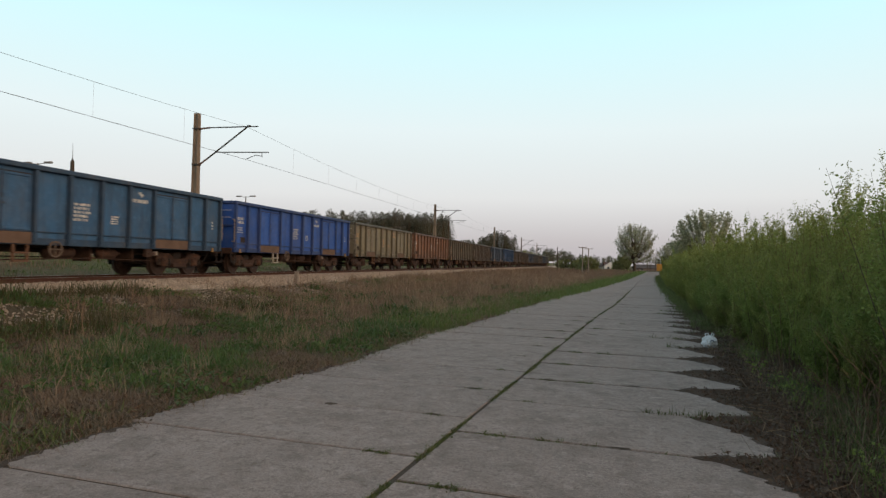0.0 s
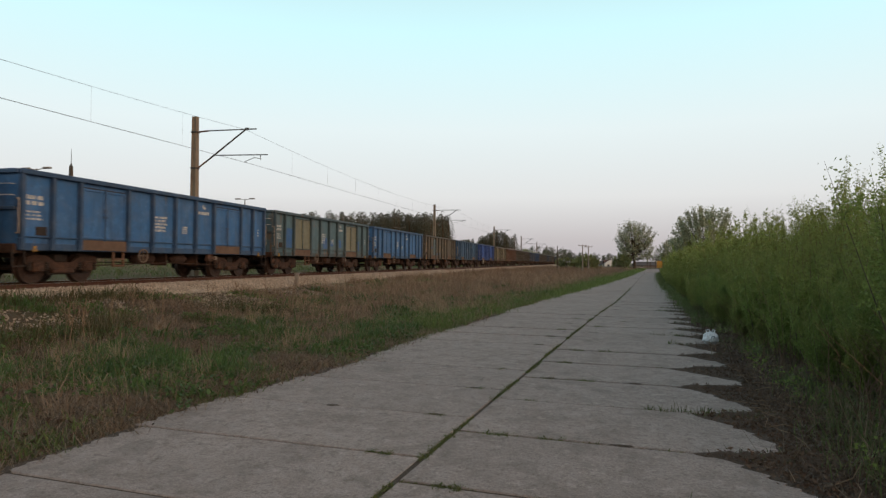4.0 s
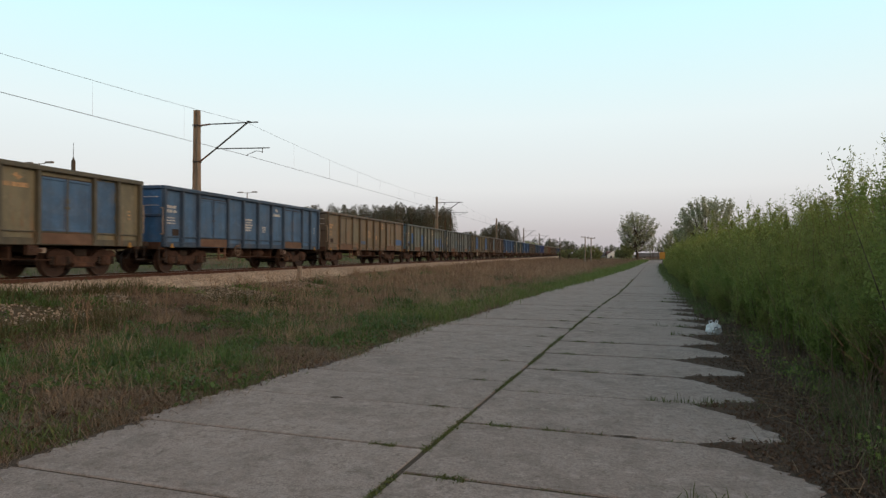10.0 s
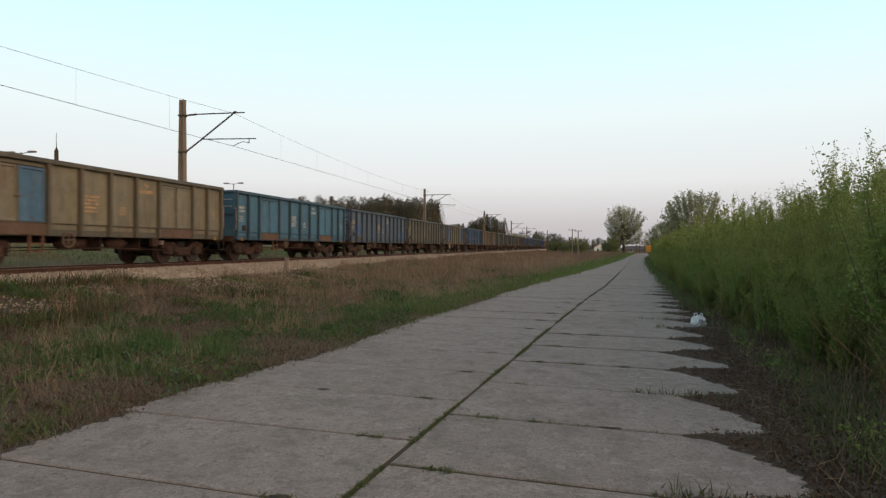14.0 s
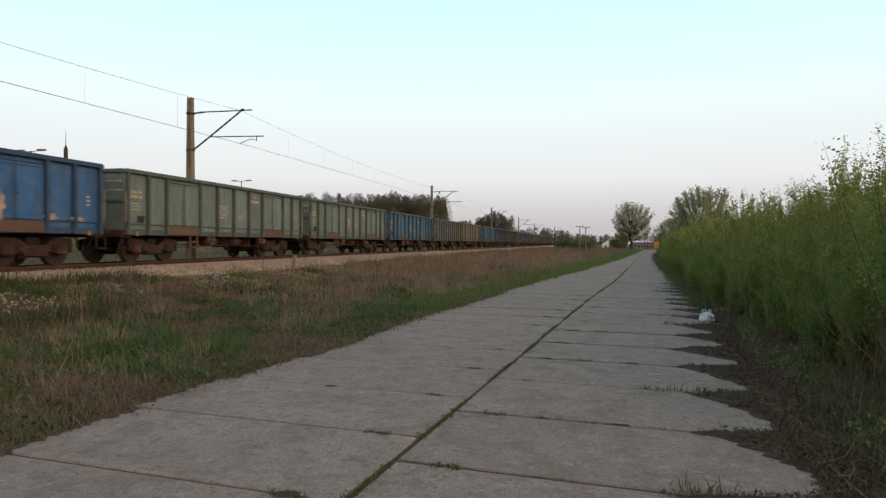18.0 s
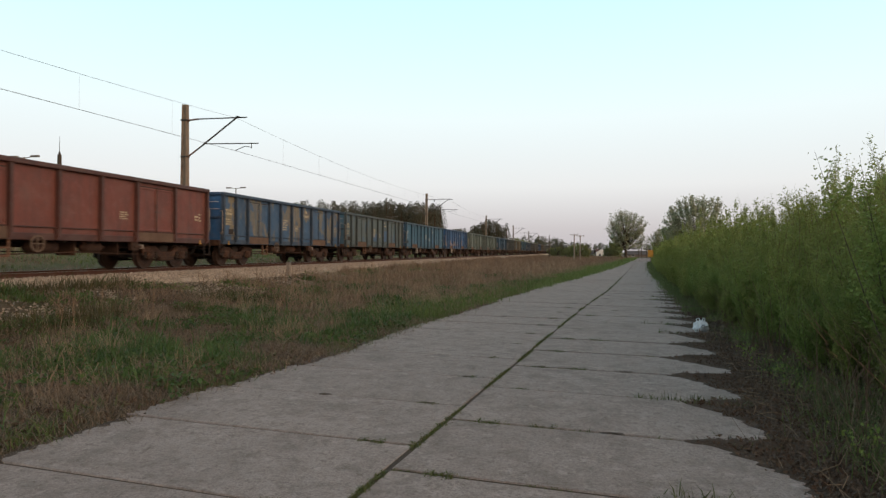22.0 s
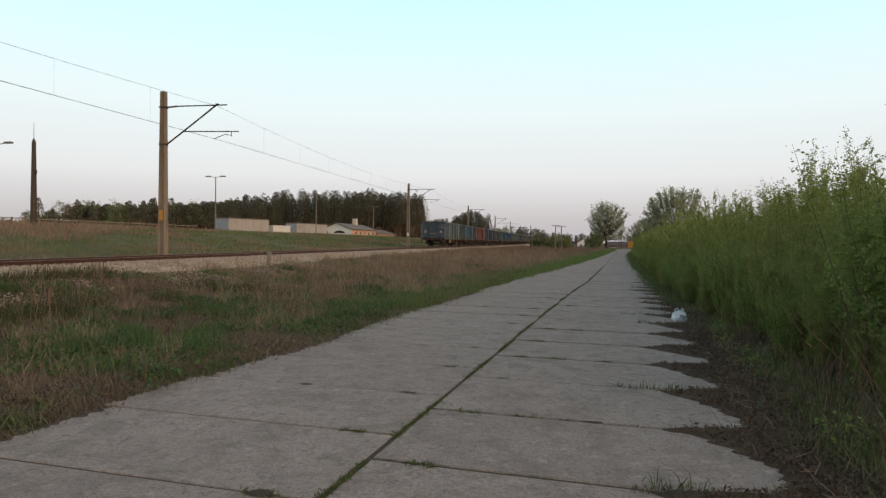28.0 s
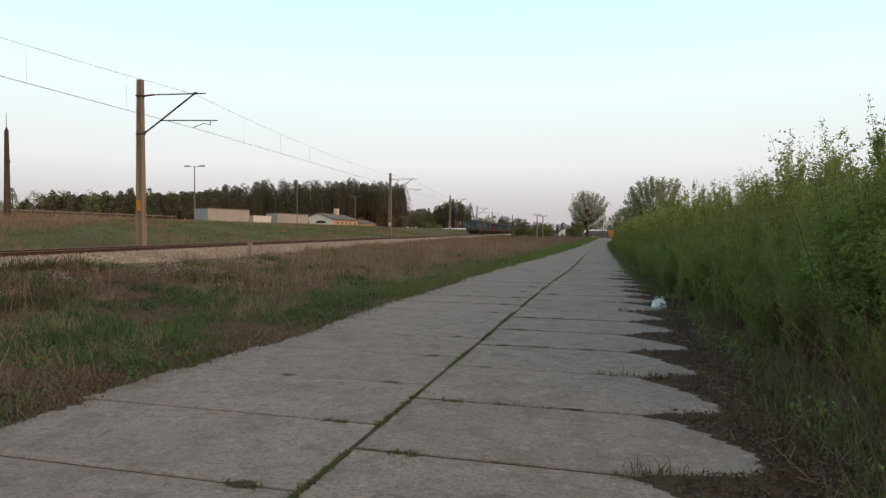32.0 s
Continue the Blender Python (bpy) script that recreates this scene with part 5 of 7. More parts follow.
def build_train():
    proto = wagon_paint("proto_paint", (0.1, 0.1, 0.1), (0.1, 0.1, 0.1), (0.1, 0.06, 0.04))
    made = {}
    lay = {"D": LAYOUT_DOORS, "R": LAYOUT_RIBS, "L": LAYOUT_LONG, "W": LAYOUT_WIDE}
    fronts = {}
    # fronts of the wagons, from the one at FRONT_AT_0 both ways
    index = {FIRST_INDEX - i: t for i, t in enumerate(TRAIN)}
    pitch = lambda j: lay[index[j][2]][0] + 1.06
    fronts[1] = FRONT_AT_0
    for j in range(0, FIRST_INDEX - len(TRAIN), -1):
        fronts[j] = fronts[j + 1] - pitch(j + 1)
    for j in range(2, FIRST_INDEX + 1):
        fronts[j] = fronts[j - 1] + pitch(j)
    for j in sorted(index, reverse=True):
        paint, doors, kind, words, ends = index[j]
        label = words + " open goods wagon with ribbed sides"
        m = track_pose(fronts[j] - lay[kind][0] / 2 + slack(j), TRACK_O, RAIL_Z)
        if kind in made:
            w = copy_thing(made[kind], m)
        else:
            w = made[kind] = build_wagon(lay[kind], label, proto)
            w.matrix_basis = m
        leaves = [PAINTS[d] for d in doors.split()] or [PAINTS[paint]] * 4
        WAGONS.append((w, fronts[j] - lay[kind][0] / 2 + slack(j), PAINTS[paint], leaves, PAINTS[ends or paint], label))
    for i, (w, _, p, d, e, label) in enumerate(WAGONS):
        dress(w, p, d, e, label, i)
    rnd = random.Random(4)
    for i, x0, x1, z0, z1, paint, on_door in REPAINTED:
        h = lay[TRAIN[i][2]][0] / 2
        side = next(o for o in WAGONS[i][0].children if o.name.startswith("side_wall"))
        depth = (0.0115, 0.034, 0.034)[on_door]
        part("repainted_patch", ragged(rnd, x0 - h, x1 - h, z0, z1, -SIDE_Y - depth), PAINTS[paint][0], side, "patch painted over in another colour")
    last = WAGONS[-1][0]
    scraped = next(w for w in WAGONS if w[5].startswith("scraped"))[0]
    for x, z, a, b in ((-5.9, 1.40, 0.25, 0.25), (-3.55, 1.62, 0.12, 0.42), (-3.2, 1.42, 0.40, 0.16), (-2.5, 1.40, 0.22, 0.22), (-1.5, 1.48, 0.20, 0.30), (-0.6, 1.44, 0.30, 0.12), (0.5, 1.42, 0.40, 0.10), (3.0, 1.62, 0.14, 0.42), (4.6, 1.40, 0.30, 0.12), (5.5, 1.38, 0.4, 0.10)):
        ring = [(x + a * math.cos(i * 0.2417) * rnd.uniform(0.25, 1.15), z + b * math.sin(i * 0.2417) * rnd.uniform(0.3, 1.2)) for i in range(26)]
        ring = [(px, max(pz, 1.0)) for px, pz in ring]
        part("bare_patch", plate(Geo(), ring[::-1], -SIDE_Y - 0.066, -SIDE_Y - 0.006), M_SCRAPE, scraped, "pale scraped patch")
    worn = None
    for ob in last.children_recursive:
        if ob.name.startswith("wheelset"):
            if worn is None:
                worn = ob.data.copy()
                worn.materials.append(M_WHEEL_LIGHT)
                for p in worn.polygons:
                    if abs(p.center.y) > 0.79 and math.hypot(p.center.x, p.center.z) > 0.37:
                        p.material_index = 1
            ob.data = worn
    tagged(last, "grey-green open goods wagon at the tail, with red tail plates")
    h = LAYOUT_DOORS[0] / 2
    for y in (-1.0, 1.0):
        board = part("tail_plate", Geo().cbox(-h - 0.05, -h - 0.03, y - 0.12, y + 0.12, 1.80, 2.06, 0.003), M_WHITE, last, "white tail plate with a red field")
        part("red_field", Geo().lathe([(-h - 0.056, 0.085), (-h - 0.052, 0.085)], "x", 14, (0, y, 1.93)), M_MARK_RED, board, "red field")


build_train()


# ---- vegetation helpers ----
def blades(rnd, base, height, width, lean, curl=0.35):
    """Grass blades: arrays of base points, heights, widths and leans; each blade is two quads of one island."""
    n = len(base)
    ang = rnd.uniform(0, 2 * np.pi, n)
    side = np.stack([np.cos(ang), np.sin(ang), 0 * ang], 1)
    la = rnd.uniform(0, 2 * np.pi, n)
    tip = np.stack([np.cos(la), np.sin(la), 0 * la], 1) * (lean * height)[:, None]
    up = np.array([0, 0, 1.0])
    mid = base + up * (height * 0.6)[:, None] + tip * curl
    end = base + up * (height * (1 - 0.35 * lean ** 2))[:, None] + tip
    w = side * (width / 2)[:, None]
    v = np.stack([base - w, base + w, mid + w * 0.75, mid - w * 0.75, end + w * 0.12, end - w * 0.12], 1).reshape(-1, 3)
    k = np.arange(n)[:, None] * 6
    f = np.concatenate([k + np.array([[0, 1, 2, 3]]), k + np.array([[3, 2, 4, 5]])])
    return v, f


def leaf_cards(rnd, centre, length, width, droop=0.0):
    """Small pointed leaves of four corners at the given points, turned at random."""
    n = len(centre)
    d = rnd.normal(size=(n, 3))
    d[:, 2] -= droop
    d /= np.linalg.norm(d, axis=1, keepdims=True)
    e = np.cross(d, rnd.normal(size=(n, 3)))
    e /= np.linalg.norm(e, axis=1, keepdims=True) + 1e-9
    l, w = length[:, None] / 2, width[:, None] / 2
    v = np.stack([centre - d * l, centre + e * w - d * l * 0.1, centre + d * l, centre - e * w - d * l * 0.1], 1).reshape(-1, 3)
    return v, np.arange(n * 4).reshape(-1, 4)


def heights_at(xy):
    return np.array([max(ground_z(x, y), -0.011) if -3.02 < x < 2.95 else ground_z(x, y) for x, y in xy])


def scatter(seed, n, xr, yr, keep, power=1.0):
    """Random ground points kept where keep(x, y, s, o) says so; power over 1 crowds them towards the viewer."""
    rnd = np.random.RandomState(seed)
    x = rnd.uniform(*xr, n)
    y = yr[0] + (yr[1] - yr[0]) * rnd.uniform(0, 1, n) ** power
    dx, dy = x - EYE[0], y - EYE[1]
    s, o = dx * DIR.x + dy * DIR.y, dx * LEFT.x + dy * LEFT.y
    ok = keep(x, y, s, o, rnd)
    return np.stack([x[ok], y[ok]], 1), rnd


def patch(x, y, scale, seed):
    return np.array([noise.noise((a * scale, b * scale, seed)) for a, b in zip(x, y)])


def grass_stuff(name, label, mat, seed, tufts, per, xr, yr, keep, hgt, wid, lean, power=1.0, spread=0.08, floor=-9.0):
    xy, rnd = scatter(seed, tufts, xr, yr, keep, power)
    n = len(xy)
    size = np.clip(np.exp(rnd.normal(size=n) * 0.38) * 0.9, 0.4, 2.0)
    dist = np.hypot(xy[:, 0] - EYE[0], xy[:, 1] - EYE[1])
    z = np.maximum(heights_at(xy), floor)
    idx = np.repeat(np.arange(n), per)
    off = rnd.normal(size=(len(idx), 2)) * spread * size[idx, None]
    base = np.column_stack([xy[idx] + off, z[idx] - 0.01])
    far = 1 + np.clip(dist[idx] - 12, 0, 60) / 22
    v, f = blades(rnd, base, hgt * size[idx] * rnd.uniform(0.5, 1.15, len(idx)), wid * far * rnd.uniform(0.7, 1.3, len(idx)), rnd.uniform(0.1, lean, len(idx)))
    return tagged(new(name, raw_mesh(name, v, f, mat)), label, "grass", kind="stuff")


def bare(s, o, rnd):
    """Pale stony ground between the meadow and the ballast, with hardly any grass."""
    return (o > 10.3 + 0.05 * np.clip(s - 14, 0, 30)) & (s < 40) & (patch(s, o, 0.35, 44.0) + 0.4 * patch(s, o, 1.4, 45.0) > -0.12 + 0.012 * np.clip(s - 16, 0, 30)) & (rnd.uniform(0, 1, len(s)) < 0.95)


def verge(x, y, s, o, rnd):
    return (x > EYE[0] - 1.55 * (y + 0.6)) & (x < -3.05 + 0.10 * np.sin(y * 0.72 + 1.2) + 0.22 * rnd.uniform(-1, 1, len(x)) ** 3) & (o < 13.4) & ~bare(s, o, rnd)


def build_grass():
    near, mid = (2.0, 15.0), (14.0, 45.0)

    def lush(x, y):
        return patch(x, y, 0.42, 3.0) + 0.7 * patch(x, y, 1.3, 9.0) + 0.35 * patch(x, y, 3.4, 19.0)

    def green(x, y, s, o, r):
        edge = np.clip((-2.9 - x) / 1.3, 0, 1)
        return verge(x, y, s, o, r) & (lush(x, y) + 0.15 * r.uniform(-1, 1, len(x)) > 0.16 - 0.12 * edge + 0.30 * np.clip((y - 12) / 8, 0, 1) * (x < -4.7 + 0.5 * np.sin(y * 0.6)) + 0.22 * np.clip((o - 8.0) / 1.5, 0, 1) * (s < 30) + 0.25 * (o > 11.2))

    def clump(x, y, s, o, r):
        return verge(x, y, s, o, r) & (x < -3.7) & (lush(x, y) > 0.22 + 0.36 * np.clip((y - 12) / 8, 0, 1) * (x < -4.9) + 0.35 * np.clip((o - 8.0) / 1.5, 0, 1) * (s < 30))

    def straw(x, y, s, o, r):
        return verge(x, y, s, o, r) & (patch(x, y, 0.6, 17.0) + 0.7 * patch(x, y, 2.3, 1.0) - 0.4 * lush(x, y) + 0.3 * r.uniform(-1, 1, len(x)) > 0.02 + 0.2 * (o > 11.3))
    grass_stuff("green_grass", "short green grass in patches along the verge", M_GREEN, 11, 52000, 6, (-20, -2.6), near, green, 0.11, 0.012, 1.7, 1.0)
    grass_stuff("green_grass", "green grass patches across the meadow", M_GREEN, 111, 22000, 6, (-26, -2.6), mid, green, 0.16, 0.012, 0.9, 1.0, 0.11)
    grass_stuff("lush_grass", "lush bright-green grass clumps in the verge", M_CLUMP, 211, 30000, 7, (-20, -3.2), near, clump, 0.21, 0.014, 1.5, 1.0, 0.08)
    grass_stuff("lush_grass", "lush bright-green grass clumps in the meadow", M_CLUMP, 212, 16000, 6, (-26, -3.2), mid, clump, 0.22, 0.016, 1.4, 1.0, 0.1)
    grass_stuff("dry_grass", "matted dry straw-coloured grass on the verge", M_DRY, 12, 46000, 5, (-20, -2.6), near, straw, 0.12, 0.007, 2.6, 1.0, 0.12)
    grass_stuff("dry_grass", "matted dry straw-coloured grass on the meadow", M_DRY, 112, 24000, 5, (-26, -2.6), mid, straw, 0.16, 0.009, 1.8, 1.0, 0.14)
    grass_stuff("pale_straw", "pale dead straw standing in the verge", M_STRAW, 213, 9000, 6, (-20, -3.0), (2.0, 30), lambda x, y, s, o, r: verge(x, y, s, o, r) & (patch(x, y, 0.8, 61.0) + 0.5 * patch(x, y, 2.7, 62.0) > 0.16), 0.24, 0.005, 1.5, 1.0, 0.10)
    grass_stuff("dark_sedge", "dark sedge clumps at the foot of the ballast", M_SEDGE, 23, 20000, 9, (-26, -8), (5, 40),
                lambda x, y, s, o, r: ((o > 12.3) & (o < 13.3) & (s < 15.8 + 2 * patch(s, o, 0.9, 4.0))) | ((o > 8.8) & (o < 10.2) & (s < 13.5 + 2 * patch(s, o, 0.9, 14.0)) & (patch(s, o, 0.5, 2.0) > -0.15)) | ((o > 8.5) & (o < 10.8) & (s < 17.5) & (patch(s, o, 0.5, 2.0) + 0.3 * patch(x, y, 1.6, 6.0) > 0.22)), 0.34, 0.010, 0.9, 1.0, 0.10)
    nr = np.random.RandomState(24)
    xy, _ = scatter(29, 4200, (-20, -3.2), (2.5, 30), lambda x, y, s, o, r: verge(x, y, s, o, r) & (patch(x, y, 0.5, 3.0) > 0.05), 1.2)
    idx = np.repeat(np.arange(len(xy)), 26)
    c = np.column_stack([xy[idx] + nr.normal(size=(len(idx), 2)) * 0.09, heights_at(xy)[idx] + 0.02 + np.abs(nr.normal(size=len(idx))) * 0.06])
    v, f = leaf_cards(nr, c, nr.uniform(0.04, 0.12, len(c)), nr.uniform(0.025, 0.055, len(c)))
    tagged(new("leafy_weeds", raw_mesh("leafy_weeds", v, f, M_WEED)), "low broad-leaved green weeds in the verge", "weeds", kind="stuff")
    xy, _ = scatter(25, 150000, (-22, -2.7), (2.0, 28.0), verge, 1.25)
    c = np.column_stack([xy, heights_at(xy) + nr.uniform(0.0, 0.035, len(xy))])
    v, f = leaf_cards(nr, c, nr.uniform(0.04, 0.13, len(c)), nr.uniform(0.008, 0.025, len(c)))
    tagged(new("verge_litter", raw_mesh("verge_litter", v, f, M_LITTER)), "dead leaves and stalks lying on the verge", "leaf litter", kind="stuff")
    grass_stuff("flat_straw", "flattened dead grass along the road edge", M_DRY, 416, 9000, 5, (-5.2, -3.0), (2.5, 20),
                lambda x, y, s, o, r: verge(x, y, s, o, r) & (patch(x, y, 1.3, 151.0) > -0.05), 0.10, 0.008, 3.4, 1.3, 0.14)
    xy, _ = scatter(26, 60000, (-24, -6), (6.0, 45.0), lambda x, y, s, o, r: bare(s, o, r) & (o < 13.4), 1.0)
    c = np.column_stack([xy, heights_at(xy) + 0.01])
    v, f = leaf_cards(nr, c, nr.uniform(0.05, 0.11, len(c)), nr.uniform(0.04, 0.08, len(c)))
    chips = leafy("pale_gravel", (0.30, 0.25, 0.20), (0.46, 0.39, 0.32), (0.26, 0.21, 0.16), 0.8, 0.0)
    tagged(new("gravel_chips", raw_mesh("gravel_chips", v, f, chips)), "pale gravel chips below the ballast", "gravel", kind="stuff")
    grass_stuff("tall_dry_grass", "tall dry grass tufts on the meadow", M_STRAW, 13, 9000, 18, (-26, -4.0), (4.5, 60),
                lambda x, y, s, o, r: verge(x, y, s, o, r) & (patch(x, y, 0.55, 33.0) + 0.4 * patch(x, y, 1.7, 34.0) > 0.24 + 0.06 * (s < 14)) & ((o < 9.8) | (s > 24)), 0.42, 0.006, 1.0, 1.2, 0.11)
    grass_stuff("reddish_weeds", "low reddish-brown dead weeds on the meadow", M_RED, 14, 30000, 7, (-26, -3.6), (5, 95),
                lambda x, y, s, o, r: verge(x, y, s, o, r) & (patch(x, y, 0.35, 51.0) + 0.5 * patch(x, y, 1.4, 52.0) + 0.4 * np.clip((y - 9) / 10, 0, 1) * (x < -4.6 + 0.5 * np.sin(y * 0.6)) > 0.10), 0.32, 0.007, 1.5, 1.0, 0.16)
    grass_stuff("pale_stalks", "pale dead stalks in clumps over the meadow", M_STRAW, 413, 1900, 15, (-22, -4.6), (10, 75),
                lambda x, y, s, o, r: verge(x, y, s, o, r) & (o < 11.5) & (patch(x, y, 0.3, 133.0) + 0.6 * patch(x, y, 1.1, 134.0) > 0.10), 0.62, 0.005, 0.55, 1.2, 0.13)
    grass_stuff("ballast_foot_grass", "short bright grass at the foot of the ballast", M_VERGE, 414, 15000, 6, (-26, -9), (12, 60),
                lambda x, y, s, o, r: (o > 10.6) & (o < 13.1) & (s > 17) & (patch(s, o, 0.3, 141.0) + 0.5 * patch(s, o, 1.2, 142.0) > 0.02), 0.13, 0.010, 1.1, 1.0, 0.12)
    grass_stuff("meadow_weeds", "dark-green bushy weeds scattered over the meadow", M_WEED, 313, 1700, 20, (-20, -3.8), (4, 45),
                lambda x, y, s, o, r: verge(x, y, s, o, r) & (patch(x, y, 0.7, 93.0) > 0.10), 0.22, 0.034, 1.7, 1.0, 0.12)
    grass_stuff("far_dry_grass", "dry reddish grass strip between road and railway", M_RED, 15, 20000, 6, (-30, -3.6), (18, 190),
                lambda x, y, s, o, r: (x < -4.6 + 0.5 * np.sin(y * 0.6) + np.clip((y - 60) / 60, 0, 1)) & (o < 11.5 + np.clip(s - 30, 0, 30) * 0.05) & (patch(x, y, 0.12, 5.0) + 0.8 * patch(x, y, 0.45, 6.0) > -0.12), 0.50, 0.010, 0.7, 1.0, 0.3)
    grass_stuff("far_green_grass", "green grass strip along the road edge", M_VERGE, 16, 22000, 6, (-5.4, -1.3), (15, 190),
                lambda x, y, s, o, r: (x < np.interp(y, [15, 23, 31, 47, 78, 120], [-3.1, -3.15, -2.8, -2.3, -1.75, -1.65]) + 0.15 * r.uniform(-1, 1, len(x)) + 0.2 * patch(x * 0, y, 0.5, 3.0)) & (x > -5.2 + 0.5 * np.sin(y * 0.6)), 0.20, 0.010, 0.9, 1.2, 0.14, -0.005)
    grass_stuff("bank_grass", "short green grass on the bank behind the railway", M_BANK, 17, 60000, 5, (-75, -18), (5, 130),
                lambda x, y, s, o, r: (o > 21.5) & (o < 62) & (o < 30.5 + np.clip(s - 34, 0, 60) * 0.5 + 2.5 * patch(x, y, 0.25, 9.0)) & (patch(x, y, 0.16, 71.0) + 0.6 * patch(x, y, 0.6, 72.0) > -0.12), 0.15, 0.018, 1.5, 1.0, 0.45)
    grass_stuff("bank_dry_grass", "brown dry grass on the bank behind the railway", M_RED, 18, 76000, 5, (-75, -18), (5, 150),
                lambda x, y, s, o, r: (o > 20) & (o < 62) & ((o > 29.5 + np.clip(s - 34, 0, 60) * 0.5 + 2.5 * patch(x, y, 0.25, 9.0)) | ((o < 22.5 + 2 * patch(x, y, 0.3, 13.0)) & (r.uniform(0, 1, len(x)) < 0.4)) | (patch(x, y, 0.25, 77.0) > 0.3)), 0.30, 0.012, 0.9, 1.0, 0.35)
    grass_stuff("bank_straw", "tall pale dry grass along the top of the bank", M_STRAW, 118, 9000, 6, (-75, -18), (5, 90),
                lambda x, y, s, o, r: (o > 27 + np.clip(s - 30, 0, 60) * 0.5) & (o < 50) & (s < 60) & (patch(x, y, 0.3, 83.0) > 0.05), 0.42, 0.010, 0.8, 1.0, 0.35)
    grass_stuff("hedge_foot_grass", "dark dry grass and stalks under the hedge", M_RED, 19, 7000, 5, (2.75, 5.6), (2.2, 40),
                lambda x, y, s, o, r: x > 3.55 + 0.2 * np.sin(y * 4) + 0.3 * r.uniform(-1, 1, len(x)), 0.20, 0.006, 1.6, 1.5, 0.12)
    grass_stuff("hedge_scrub", "brown dead weeds standing under the hedge", M_RED, 219, 3400, 7, (3.6, 6.0), (3.2, 20),
                lambda x, y, s, o, r: x > 4.05 + 0.3 * r.uniform(-1, 1, len(x)) + 0.4 * patch(x, y, 1.2, 5.0), 0.40, 0.005, 1.8, 1.3, 0.16)
    grass_stuff("hedge_foot_straw", "pale straw stalks standing under the hedge", M_DRY, 119, 1100, 5, (3.1, 5.6), (2.2, 26),
                lambda x, y, s, o, r: patch(x, y, 0.9, 12.0) > 0.0, 0.34, 0.005, 1.2, 1.6, 0.10)
    grass_stuff("hedge_edge_grass", "green grass growing in over the far slab ends", M_GREEN, 120, 16000, 6, (1.7, 4.2), (18, 115),
                lambda x, y, s, o, r: x > np.interp(y, [18, 30, 55, 95, 115], [3.15, 2.75, 2.15, 1.8, 1.8]) + 0.25 * r.uniform(-1, 1, len(x)) + 0.25 * patch(x * 0, y, 0.7, 3.0), 0.17, 0.010, 0.9, 1.2, 0.12, 0.0)
    grass_stuff("hedge_foot_green", "green grass tufts at the hedge foot", M_GREEN, 20, 22000, 6, (2.9, 5.6), (2.2, 70),
                lambda x, y, s, o, r: (x > 3.45 + 0.25 * r.uniform(-1, 1, len(x))) & (patch(x, y, 0.9, 91.0) + 0.4 * patch(x, y, 3.0, 92.0) > 0.0 + 0.12 * (x > 4.1)), 0.22, 0.008, 1.0, 1.5, 0.08)

    def middle(y):
        return np.array([joint_x(b - 0.8) for b in y])

    def loops(x, y):
        spots = [(0.42, j) for j in RIGHT_Y] + [(-0.42, j) for j in LEFT_Y] + [(0.95, j + 0.02) for j in RIGHT_Y[::2]]
        return np.array([any(abs(a - p) < 0.12 and abs(b - q) < 0.055 for p, q in spots) for a, b in zip(x, y)])

    def on_joint(x, y):
        near = np.array([min(abs(b - j) for j in RIGHT_Y) for b in y])
        return near < 0.05 + 0.10 * np.clip(x - 1.9, 0, 1)
    grass_stuff("joint_grass", "green grass growing from the slab joints", M_MOSS, 21, 9000, 6, (1.75, 3.2), (3.5, 30),
                lambda x, y, s, o, r: on_joint(x, y) & (patch(x, y, 1.1, 14.0) + 0.25 * (x - 2.4) > 0.05), 0.07, 0.008, 1.5, 1.3, 0.035, 0.0)
    grass_stuff("loop_moss", "moss in the lifting-loop notches of the slabs", M_MOSS, 27, 40000, 6, (-0.56, 1.1), (3.0, 20),
                lambda x, y, s, o, r: loops(x, y), 0.022, 0.009, 1.8, 1.0, 0.012, 0.0)
    grass_stuff("joint_weeds", "sparse weeds along the cross joints", M_MOSS, 28, 60000, 4, (0.05, 2.2), (3.0, 26),
                lambda x, y, s, o, r: (np.array([min(abs(b - j) for j in RIGHT_Y) for b in y]) < 0.018) & (patch(x, y, 2.2, 64.0) > 0.05), 0.022, 0.007, 1.6, 1.0, 0.01, -0.004)
    grass_stuff("centre_moss", "moss and short grass in the middle joint", M_MOSS, 22, 60000, 5, (-0.2, 0.2), (3.0, 45),
                lambda x, y, s, o, r: (np.abs(x - middle(y)) < 0.026 + 0.05 * np.clip(patch(x * 0, y, 0.8, 26.0), 0, 1) + 0.03 * patch(x * 0, y, 5.0, 27.0)) & (patch(x * 0, y, 0.9, 25.0) > -0.12), 0.024, 0.008, 1.8, 1.3, 0.014, -0.006)


build_grass()


